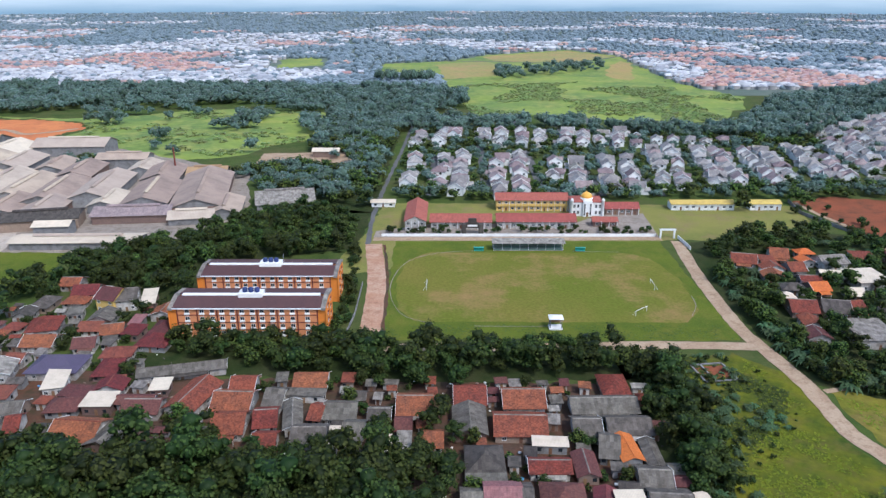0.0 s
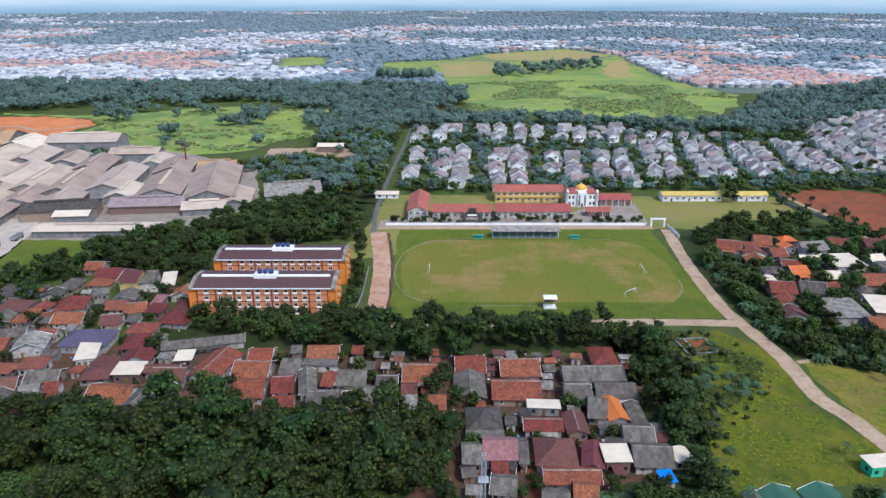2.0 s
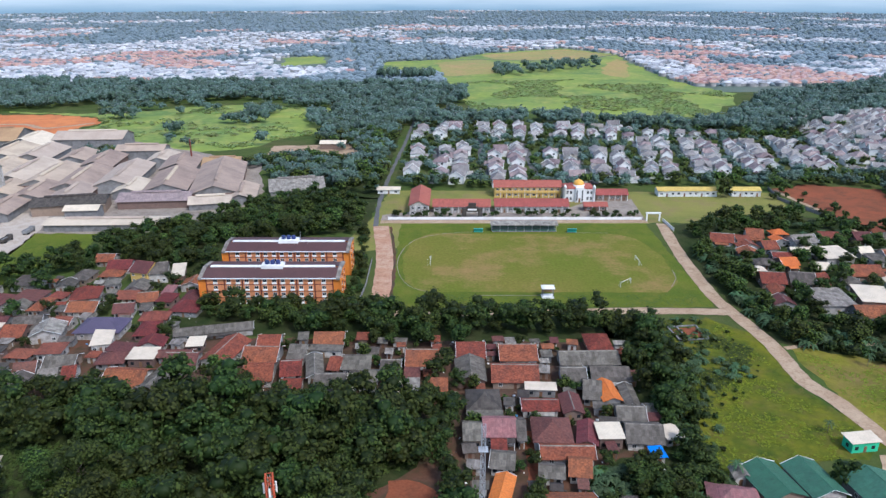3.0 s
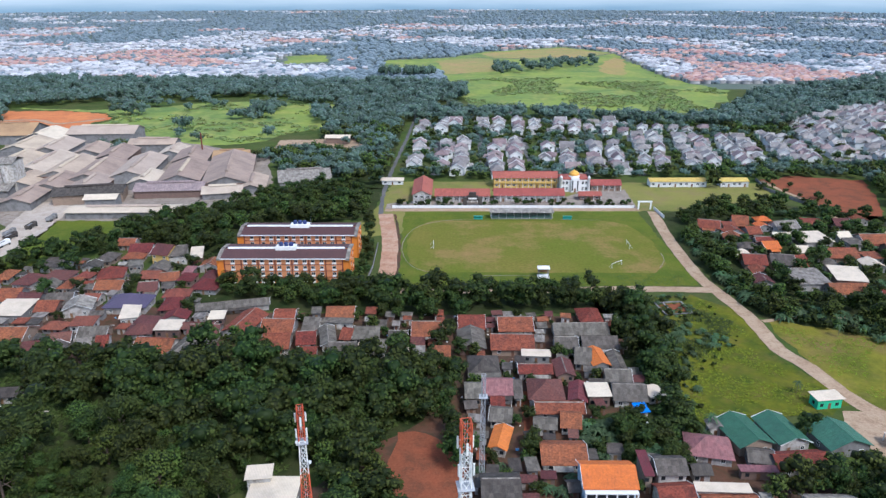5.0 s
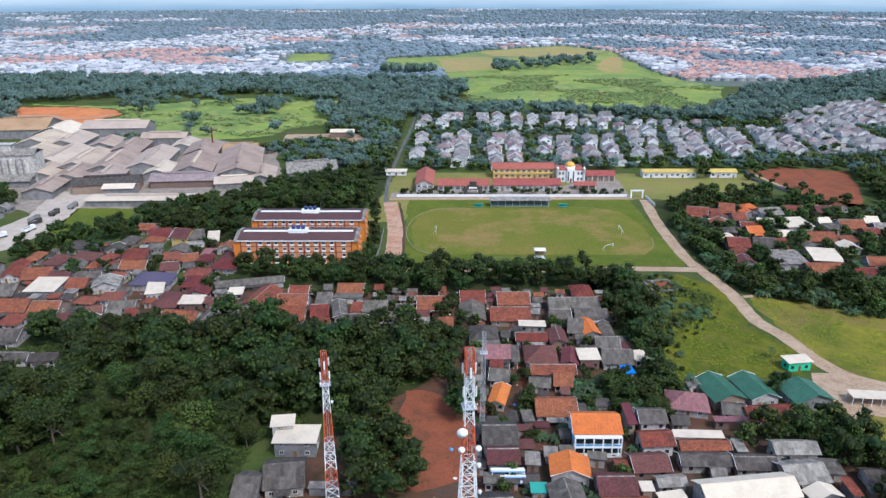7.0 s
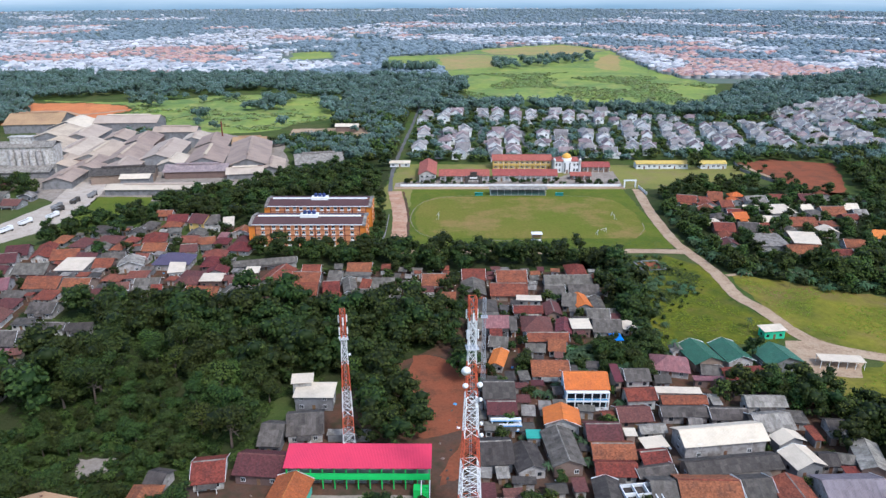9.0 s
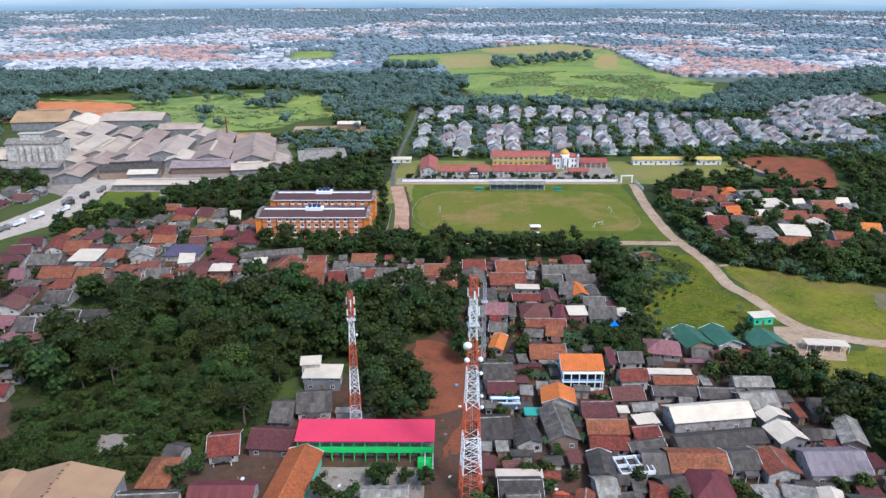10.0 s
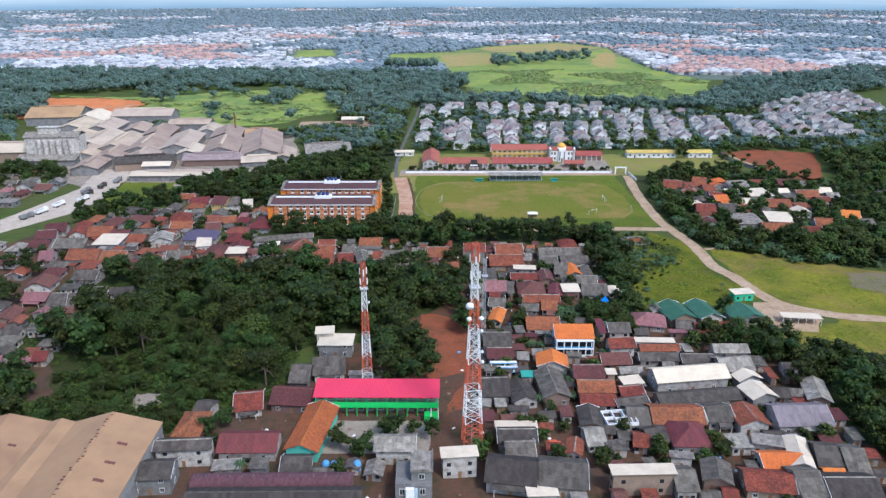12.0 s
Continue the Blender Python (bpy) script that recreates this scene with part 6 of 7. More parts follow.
# ---- trees ----
def leaf_cards(rng, lobes, count, size):
    """Many small bent leaf clumps over the skin of a few lobes."""
    verts, faces = [], []
    weights = [r * r for *_, r in lobes]
    for _ in range(count):
        cx, cy, cz, r = rng.choices(lobes, weights)[0]
        d = Vector((rng.gauss(0, 1), rng.gauss(0, 1), rng.gauss(0.35, 1))).normalized()
        p = Vector((cx, cy, cz)) + Vector((d.x, d.y, d.z * 0.8)) * r * rng.uniform(0.74, 1.22)
        n = (d + Vector((rng.uniform(-0.8, 0.8), rng.uniform(-0.8, 0.8), rng.uniform(-0.3, 0.9)))).normalized()
        u = n.cross(Vector((rng.uniform(-1, 1), rng.uniform(-1, 1), rng.uniform(-1, 1)))).normalized()
        v = n.cross(u)
        s, q = size * rng.uniform(0.6, 1.3), len(verts)
        verts += [p - u * s * 0.5 - n * s * 0.15, p + v * s * 0.36, p + u * s * 0.5 - n * s * 0.15, p - v * s * 0.36]
        faces += [(q, q + 1, q + 3), (q + 1, q + 2, q + 3)]
    return verts, faces


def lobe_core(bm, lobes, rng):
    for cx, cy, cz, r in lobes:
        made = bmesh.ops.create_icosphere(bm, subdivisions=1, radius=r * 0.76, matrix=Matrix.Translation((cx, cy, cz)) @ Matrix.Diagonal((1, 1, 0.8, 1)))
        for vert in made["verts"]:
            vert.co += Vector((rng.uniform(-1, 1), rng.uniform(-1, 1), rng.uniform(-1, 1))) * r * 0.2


def tree_model(seed, height, spread, leaf, label, cards=1250, size=0.56):
    """A model to copy, with a light version of its crown for joined woodland."""
    rng = random.Random(seed)
    root = empty("tree", 0, -900, 0, 0, label, "tree", "trees")
    trunk = bmesh.new()
    top = height * 0.5
    bmesh.ops.create_cone(trunk, cap_ends=True, segments=7, radius1=0.3, radius2=0.16, depth=top + 0.4, matrix=Matrix.Translation((0, 0, top / 2 - 0.2)))
    lobes = [(0, 0, height * 0.68, spread * 0.62)]
    for i in range(12):
        a = 2.4 * i + rng.uniform(-0.4, 0.4)
        r, z = spread * rng.uniform(0.35, 0.78), height * rng.uniform(0.30, 0.86)
        lobes.append((r * math.cos(a), r * math.sin(a), z, spread * rng.uniform(0.22, 0.46)))
        rod(trunk, (0, 0, top * rng.uniform(0.6, 0.95)), (r * math.cos(a), r * math.sin(a), z), 0.09, 4)
    part("trunk", trunk, BARK, root)
    inner = bmesh.new()
    lobe_core(inner, lobes, rng)
    inner.verts.index_update()
    core_v, core_f = [v.co.copy() for v in inner.verts], [tuple(v.index for v in f.verts) for f in inner.faces]
    inner.free()

    def joined(count, leaf_size):
        verts, faces = leaf_cards(rng, lobes, count, leaf_size)
        return verts + core_v, faces + [tuple(i + len(verts) for i in f) for f in core_f], [0] * len(faces) + [1] * len(core_f)

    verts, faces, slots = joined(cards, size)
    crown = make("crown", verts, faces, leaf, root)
    crown.data.materials.append(CORE_SHADE)
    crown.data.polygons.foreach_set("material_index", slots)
    verts, faces, slots = joined(int(cards * 0.28), size * 1.5)
    LIGHT[root.name] = (leaf, np.array([v[:] for v in verts]), np.array(faces), np.array(slots))
    return root


LIGHT, JOINED = {}, {}


def frond_plant(seed, height, count, length, width, label, name, category):
    """Banana plants and palms: long arching blades from a stem."""
    rng = random.Random(seed)
    root = empty(name, 0, -900, 0, 0, label, category, name + "s")
    stems = 1 if height > 6 else 4
    trunk, verts, faces = bmesh.new(), [], []
    for s in range(stems):
        ox, oy = (0, 0) if stems == 1 else (rng.uniform(-1.6, 1.6), rng.uniform(-1.6, 1.6))
        h = height * rng.uniform(0.75, 1.0)
        rod(trunk, (ox, oy, -0.2), (ox + rng.uniform(-0.3, 0.3), oy, h), 0.16, 6)
        for i in range(count):
            a = math.tau * i / count + rng.uniform(-0.3, 0.3)
            way, side = Vector((math.cos(a), math.sin(a), 0)), Vector((-math.sin(a), math.cos(a), 0))
            lift, l = rng.uniform(0.3, 1.1), length * rng.uniform(0.8, 1.15)
            q = len(verts)
            for k in range(5):
                t = k / 4
                p = Vector((ox, oy, h)) + way * l * t + Vector((0, 0, l * (lift * t - 1.15 * t * t)))
                w = width * math.sin(math.pi * min(0.97, 0.12 + t * 0.88)) / 2
                verts += [p - side * w + Vector((0, 0, -w * 0.4)), p, p + side * w + Vector((0, 0, -w * 0.4))]
            for k in range(4):
                faces += [(q + 3 * k, q + 3 * k + 1, q + 3 * k + 4, q + 3 * k + 3), (q + 3 * k + 1, q + 3 * k + 2, q + 3 * k + 5, q + 3 * k + 4)]
    part("stem", trunk, BARK, root)
    make("fronds", verts, faces, LEAF_BANANA, root)
    tris = [t for a, b, c, d in faces for t in ((a, b, c), (a, c, d))]
    LIGHT[root.name] = (LEAF_BANANA, np.array([v[:] for v in verts]), np.array(tris), np.zeros(len(tris), dtype=int))
    return root


BROAD = "broad-leaved tree with dense dark green crown"
BROADS = [tree_model(11, 10, 4.2, LEAF, BROAD), tree_model(12, 12, 4.8, LEAF, BROAD), tree_model(13, 8, 3.6, LEAF, BROAD), tree_model(14, 13, 4.4, LEAF, BROAD, 1350), tree_model(15, 9, 4.6, LEAF, BROAD)]
BRIGHT = [tree_model(21, 8, 3.4, LEAF_BRIGHT, "young tree with fresh light green crown", 1000, 0.52), tree_model(22, 10, 4.0, LEAF_BRIGHT, "leafy tree with light green crown", 1100, 0.54)]
SHRUBS = [tree_model(31, 3.6, 2.2, LEAF_BRIGHT, "round light green shrub", 340, 0.48), tree_model(32, 4.2, 2.6, LEAF, "dark green bushy shrub", 360, 0.48)]
BANANAS = [frond_plant(41, 2.6, 8, 2.6, 0.75, "clump of banana plants with broad leaves", "banana_plant", "banana plant"), frond_plant(42, 3.0, 8, 2.4, 0.7, "clump of banana plants with broad leaves", "banana_plant", "banana plant")]
PALMS = [frond_plant(51, 9, 16, 3.8, 0.6, "coconut palm with arching fronds", "palm_tree", "palm tree")]

FOOTPRINTS = []
for ob in list(scene.objects):
    if ob.parent is None and ob.type == "EMPTY" and (ob.name.startswith(("house", "shed", "school", "dorm", "warehouse", "factory", "estate", "mosque", "open_shed", "silo", "radio", "grandstand"))):
        corners = [ob.matrix_basis @ c.matrix_basis @ Vector(b) for c in ob.children if c.type == "MESH" for b in c.bound_box]
        if corners and ob.location.y > 0:
            FOOTPRINTS.append((min(c.x for c in corners), max(c.x for c in corners), min(c.y for c in corners), max(c.y for c in corners)))
LANES = [(-150, 84, -136, 66, 3.5), (-104, 66, -101, 60, 3), (-255, 170, -230, 290, 14), (-230, 290, -245, 370, 14), (-31, 234, -39, 345, 6), (119, 351, 113, 250, 6), (113, 250, 119, 180, 6), (119, 180, 132, 138, 6), (132, 138, 170, 123, 6), (-34, 233, 116, 235, 5), (-8, 60, -8, 12, 2.5), (33, 60, 34, 14, 2.5), (-43, 345, -36, 700, 4)]


def free(x, y, r):
    for x0, x1, y0, y1 in FOOTPRINTS:
        if x0 - r < x < x1 + r and y0 - r < y < y1 + r:
            return False
    for x0, y0, x1, y1, w in LANES:
        t = max(0.0, min(1.0, ((x - x0) * (x1 - x0) + (y - y0) * (y1 - y0)) / ((x1 - x0) ** 2 + (y1 - y0) ** 2)))
        if math.hypot(x - x0 - t * (x1 - x0), y - y0 - t * (y1 - y0)) < w + r * 0.4:
            return False
    return True


GROWN = []


def plant(models, x, y, low=0.8, high=1.25):
    """A tree of its own near the village's south side; further off it joins the woodland."""
    k, model, spin = dice.uniform(low, high), dice.choice(models), dice.uniform(0, 360)
    size = (k * dice.uniform(0.9, 1.1), k * dice.uniform(0.9, 1.1), k * dice.uniform(0.85, 1.1))
    if len(GROWN) < 280 and y < 132 and -130 < x < 130 or model in PALMS:
        ob = copy_thing(model, pose(x, y, -0.05, 0, 0, spin))
        ob.scale = size
        GROWN.append((x, y))
    elif y > 415:
        k *= 0.8
        # paler leaves beyond 415 m carry the haze in their colour
        JOINED.setdefault(("far_crown" if y > 660 else dice.choice(("hazed_crown", "far_crown")), dice.choice((61, 62, 63))), []).append((x, y, k, k, k * dice.uniform(0.8, 1.2), radians(spin), dice.random()))
    else:
        JOINED.setdefault(model.name, []).append((x, y, *size, radians(spin), dice.random()))


def grove(poly, models, gap, clear=2.5, low=0.8, high=1.25, keep=1.0):
    """Trees on a loose grid inside an outline."""
    xs, ys = [p[0] for p in poly], [p[1] for p in poly]
    y = min(ys)
    while y < max(ys):
        x = min(xs)
        while x < max(xs):
            px, py = x + dice.uniform(-0.45, 0.45) * gap, y + dice.uniform(-0.45, 0.45) * gap
            if dice.random() < keep and inside(px, py, poly) and free(px, py, clear) and 9 < py:
                plant(models, px, py, low, high)
            x += gap
        y += gap


MIXED = BROADS + BRIGHT[:1]
grove([(-58, 98), (-70, 104), (-98, 134), (-112, 128), (-96, 104), (-84, 84), (-64, 66)], BROADS + BRIGHT, 7.5, 2.0, 0.8, 1.6)
grove([(-118, 122), (-150, 116), (-160, 96), (-132, 78), (-112, 96)], BROADS, 7.0, 2.0, 1.1, 1.9)
grove([(-112, 118), (-92, 98), (-66, 66), (-88, 46), (-128, 44), (-140, 72), (-116, 92)], SHRUBS + SHRUBS[1:] + BROADS[2:3], 3.2, 1.2, 0.5, 1.0, 0.95)
grove([(36, 131), (53, 131), (62, 127), (74, 127), (66, 111), (33, 109)], BANANAS + BROADS[2:3], 3.0, 0.4, 0.7, 1.1)
grove([(101, 103), (118, 99), (108, 74), (116, 60), (116, 20), (160, 20), (144, 80), (126, 98)], BROADS + BRIGHT * 3, 6.4, 2.0)
grove([(94, 106), (120, 101), (116, 66), (108, 68), (100, 84), (92, 96)], BROADS[:2] + BRIGHT, 4.6, 0.4, 0.6, 1.0)
grove([(62, 132), (72, 140), (80, 186), (77, 214), (64, 216), (66, 180)], BROADS[2:3] + BANANAS + SHRUBS, 3.6, 0.6, 0.6, 1.0)
grove([(-37, 116), (-20, 122), (-20, 98), (-11, 80), (-20, 66), (-31, 78)], BROADS + BRIGHT, 6.0, 2.0)
grove([(5, 104), (8, 122), (0, 126), (-4, 112)], BROADS, 5.5, 1.5)
grove([(20, 126), (24, 112), (36, 100), (26, 96), (17, 100)], BROADS[2:3] + SHRUBS, 5.0, 1.2)
grove([(64, 92), (118, 112), (112, 96), (100, 88), (66, 84)], BROADS[2:3] + BRIGHT, 6.0, 1.2, keep=0.8)
grove([(4, 58), (36, 62), (64, 100), (80, 118), (36, 120), (4, 118)], BROADS[2:3] + BRIGHT[:1] + BANANAS, 5.0, 0.1, 0.5, 0.9, 0.8)
grove([(0, 14), (110, 14), (105, 80), (0, 80)], BROADS[2:3] + BRIGHT[:1] + SHRUBS, 6.0, 0.1, 0.5, 0.85, 0.85)
grove([(-70, 26), (-12, 26), (-12, 46), (-70, 60), (-90, 60)], BROADS[2:3] + BRIGHT[:1], 8.0, 0.8, 0.5, 0.9, 0.7)
# extra pale-leaved trees lighten this wood in place of haze
grove([(-160, 286), (-157, 326), (-124, 377), (-100, 408), (-70, 405), (-48, 362), (-54, 327), (-121, 315)], BROADS[:3] + BRIGHT * 2, 6.6)
grove([(-92, 440), (-60, 405), (-46, 400), (-46, 600), (-50, 730), (-110, 730), (-115, 560), (-70, 520)], MIXED, 9.0, low=0.9, high=1.5)
grove([(-119, 208), (-112, 232), (-40, 234), (-30, 226), (7, 226), (63, 227), (60, 212), (-19, 209), (-55, 212), (-75, 216)], BROADS + BRIGHT, 5.6)
grove([(-175, 166), (-94, 162), (-63, 168), (-13, 166), (-9, 138), (-19, 124), (-35, 124), (-40, 108), (-70, 106), (-98, 134), (-178, 146)], BROADS, 6.2, 2.0, 0.7, 1.6)
grove([(-140, 72), (-128, 44), (-170, 44), (-170, 92), (-160, 96)], SHRUBS + BROADS, 5.0, 2.0, keep=0.8)
grove([(113, 306), (129, 311), (130, 250), (141, 218), (153, 205), (180, 198), (200, 176), (161, 184), (142, 198), (124, 208), (119, 218)], BANANAS + SHRUBS + BRIGHT[:1], 3.6, 1.5, 0.8, 1.3)
# next two groves: pale leaves stand for sunlit tree tops
grove([(123, 346), (193, 370), (240, 330), (330, 290), (330, 215), (250, 190), (200, 180), (160, 200), (146, 222), (132, 256), (128, 310)], BROADS[:1] + BANANAS + BRIGHT * 2, 6.0, 0.6, 0.6, 1.1, 0.9)
grove([(160, 200), (215, 176), (245, 192), (205, 218)], BRIGHT, 6.5, 0.6, 1.0, 1.4)
grove([(62, 226), (76, 216), (80, 188), (68, 150), (70, 130), (58, 140), (61, 174)], BROADS + SHRUBS, 5.0, 2.0)
grove([(-9, 130), (4, 134), (6, 165), (-8, 160)], BROADS, 5.5, 1.5)
grove([(-180, 296), (-157, 326), (-121, 311), (-108, 262), (-118, 255), (-150, 286)], BROADS + SHRUBS, 6.5, 2.0)
grove([(-215, 240), (-170, 250), (-165, 290), (-180, 296), (-218, 256)], BROADS, 7.0, 2.0)
grove([(-250, 150), (-200, 160), (-165, 110), (-165, 44), (-200, 40)], BROADS, 9.0, 2.0)
grove([(-112, 206), (-100, 196), (-92, 214), (-108, 222)], BRIGHT + SHRUBS, 4.5, 1.5)
grove([(-36, 360), (110, 361), (110, 370), (-36, 369)], SHRUBS + BROADS[2:3], 4.5, 0.6, 0.5, 0.9, 0.7)
grove([(-30, 422), (120, 424), (120, 440), (-30, 434)], BROADS + SHRUBS, 7.0, 2.5, keep=0.8)
grove([(120, 430), (330, 425), (370, 465), (150, 466)], BROADS, 9.0, 2.5, keep=0.9)
grove([(-36, 432), (145, 436), (150, 660), (-36, 660)], BROADS + BRIGHT, 7.5, 1.0, 0.55, 0.95, 0.8)
grove([(140, 440), (440, 460), (470, 720), (190, 640)], BROADS, 8.0, 0.8, 0.55, 1.0, 0.75)
grove([(-30, 590), (330, 585), (330, 612), (-30, 612)], BROADS, 9.0, 3.0, 0.8, 1.2)
grove([(285, 428), (272, 378), (252, 326), (330, 290), (420, 420), (400, 462)], BRIGHT, 7.5, 1.0, 0.9, 1.4)
grove([(-158, 492), (-125, 522), (-88, 505), (-74, 440), (-84, 430), (-120, 440), (-136, 468)], BROADS, 7.0, 0.8, 0.8, 1.2)
grove([(-330, 368), (-287, 370), (-265, 335), (-303, 321)], BROADS[:2] + BRIGHT, 6.5, 0.6, 0.7, 1.1)
grove([(-470, 590), (-402, 520), (-345, 400), (-332, 384), (-420, 400), (-480, 500)], BROADS + BRIGHT, 8.0, 0.6, 0.9, 1.4)
grove([(-290, 505), (-246, 500), (-244, 526), (-290, 528)], BROADS, 6.0, 0.5, 0.9, 1.3)
plant(BRIGHT, 174, 405, 1.4, 1.6)
grove([(200, 424), (230, 428), (233, 330), (226, 322), (206, 372)], SHRUBS, 7.0, 1.0, keep=0.3)
grove([(-45.5, 236), (-39, 236), (-41, 340), (-50, 340), (-45, 300)], SHRUBS + BROADS[2:3], 3.4, 0.3, 0.6, 1.1, 0.9)
grove([(5, 125), (62, 125), (62, 205), (5, 205)], BROADS[2:3] + BRIGHT[:1] + SHRUBS, 6.0, 0.1, 0.5, 0.85, 0.9)
grove([(-28, 165), (4, 165), (4, 208), (-28, 208)], BROADS, 6.0, 0.6, 0.6, 1.1, 0.85)
grove([(-105, 165), (-10, 165), (-10, 208), (-105, 208)], BROADS[2:3] + BRIGHT[:1] + SHRUBS, 6.0, 0.1, 0.5, 0.9, 0.9)
grove([(-215, 165), (-105, 168), (-105, 262), (-150, 285), (-215, 250)], BROADS + SHRUBS, 7.0, 0.6, 0.5, 0.9, 0.7)
grove([(66, 150), (70, 200), (84, 210), (100, 226), (112, 205), (112, 190), (96, 172), (80, 150)], SHRUBS[:1], 4.0, 0.6, 0.2, 0.45, 0.5)
grove([(74, 186), (84, 202), (96, 196), (104, 184), (100, 178)], BANANAS, 3.2, 0.6, 0.4, 0.6, 0.7)
for px, py in ((-72, 104), (-76, 108), (-68, 108), (-74, 112), (-79, 104)):
    plant(BANANAS, px, py, 1.2, 1.6)
for px, py in ((22, 60), (-62, 26), (76, 128), (112, 150), (146, 190)):
    plant(PALMS, px, py, 0.5, 0.8)
# single yard trees between the houses and round the red earth clearing
kept_dice = dice.getstate()
for px, py in ((-28, 108), (-24, 85), (-15, 81), (-20, 93), (-11, 43), (-22, 42), (-26, 24), (-30, 34), (54, 130), (43, 133), (48, 125), (43, 37), (36, 30), (60, 39), (24, 32), (103, 125), (114, 107), (92, 123), (52, 34), (-73, 49), (-76, 44), (-1, 127), (-4, 149), (-7, 138), (21, 115), (104, 94), (110, 90), (-38, 38), (97, 42), (55, 111)):
    if free(px, py, -0.6):
        plant(BROADS[:3] + BRIGHT[:1], px, py, 0.55, 0.85)
grove([(66, 132), (66, 205), (70, 226), (98, 228), (102, 208), (90, 192), (84, 165), (78, 140)], SHRUBS + BANANAS, 3.0, 0.6, 0.25, 0.65, 0.75)
dice.setstate(kept_dice)
for m in BROADS + BRIGHT + SHRUBS + BANANAS + PALMS:
    m.matrix_basis = pose(dice.uniform(-110, -60), dice.uniform(640, 720), 0)


def joined_woodland():
    """Each sort of leaf as one mesh, with a tone of its own for every tree."""
    sorts = {}
    for model, rows in JOINED.items():
        leaf, v, f, slot = LIGHT[model]
        rows = np.array(rows)
        c, s = np.cos(rows[:, 5])[:, None], np.sin(rows[:, 5])[:, None]
        vx, vy, vz = (v[None, :, i] * rows[:, 2 + i, None] for i in range(3))
        verts = np.stack([vx * c - vy * s + rows[:, :1], vx * s + vy * c + rows[:, 1:2], vz], -1)
        sorts.setdefault(leaf.name, []).append((leaf, verts, f, slot, rows[:, 6]))
    names = {LEAF.name: ("woodland", "dense dark green broad-leaved woodland"), LEAF_BRIGHT.name: ("scrub", "light green young trees and shrubs, and trees paled for haze and sunlight"), LEAF_SCRUB.name: ("meadow_scrub", "light green low scrub on the meadows"), LEAF_HAZED.name: ("far_woodland", "dark woodland behind the fields"), LEAF_BANANA.name: ("banana_grove", "grove of banana plants beside the road")}
    for key, parts in sorts.items():
        all_v, all_f, all_s, all_t, start = [], [], [], [], 0
        for leaf, verts, f, slot, tone in parts:
            n, m = verts.shape[:2]
            all_v.append(verts.reshape(-1, 3))
            all_f.append((f[None] + (np.arange(n) * m)[:, None, None] + start).reshape(-1, 3))
            all_s.append(np.tile(slot, n))
            all_t.append(np.repeat(tone, m))
            start += n * m
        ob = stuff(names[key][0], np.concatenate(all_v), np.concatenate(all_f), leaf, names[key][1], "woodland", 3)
        ob.data.materials.append(CORE_HAZED if leaf is LEAF_HAZED else CORE_SHADE)
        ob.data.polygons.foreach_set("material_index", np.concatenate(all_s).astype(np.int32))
        ob.data.attributes.new("tone", "FLOAT", "POINT").data.foreach_set("value", np.concatenate(all_t).astype(np.float32))


# ---- far woodland, fields' hedges and the distant town ----
def stuff(name, verts, faces_n, material, label, category, per):
    """One joined mesh from arrays: verts (n, 3), triangles (m, 3)."""
    mesh = bpy.data.meshes.new(name)
    mesh.vertices.add(len(verts))
    mesh.vertices.foreach_set("co", np.asarray(verts, dtype=np.float32).ravel())
    mesh.loops.add(len(faces_n) * per)
    mesh.loops.foreach_set("vertex_index", np.asarray(faces_n, dtype=np.int32).ravel())
    mesh.polygons.add(len(faces_n))
    mesh.polygons.foreach_set("loop_start", np.arange(0, len(faces_n) * per, per, dtype=np.int32))
    mesh.update(calc_edges=True)
    mesh.materials.append(material)
    return tagged(new(name, mesh), label, category, kind="stuff")


def ball(level):
    bm = bmesh.new()
    bmesh.ops.create_icosphere(bm, subdivisions=level, radius=1.0)
    v = np.array([p.co[:] for p in bm.verts])
    f = np.array([[p.index for p in face.verts] for face in bm.faces])
    bm.free()
    return v, f


rng = np.random.default_rng(5)


def clumps(name, places, size, material, label, level=2, flat=0.8):
    """Rough crowns set close together."""
    v, f = ball(level)
    places = np.asarray(places, dtype=float)
    n = len(places)
    scale = rng.uniform(size[0], size[1], (n, 1, 1)) * rng.uniform(0.8, 1.2, (n, 1, 3)) * np.array([1, 1, flat])
    verts = v[None] * (1 + rng.uniform(-0.22, 0.22, (n, len(v), 1))) * scale
    verts[:, :, :2] += places[:, None, :2]
    verts[:, :, 2] += scale[:, :, 2] * 0.55
    faces = (f[None] + (np.arange(n) * len(v))[:, None, None]).reshape(-1, 3)
    return stuff(name, verts.reshape(-1, 3), faces, material, label, "woodland", 3)


def scatter(poly, gap, keep=1.0):
    xs, ys = [p[0] for p in poly], [p[1] for p in poly]
    out = []
    for x in np.arange(min(xs), max(xs), gap):
        for y in np.arange(min(ys), max(ys), gap):
            px, py = x + rng.uniform(-0.5, 0.5) * gap, y + rng.uniform(-0.5, 0.5) * gap
            if rng.random() < keep and inside(px, py, poly):
                out.append((px, py))
    return out


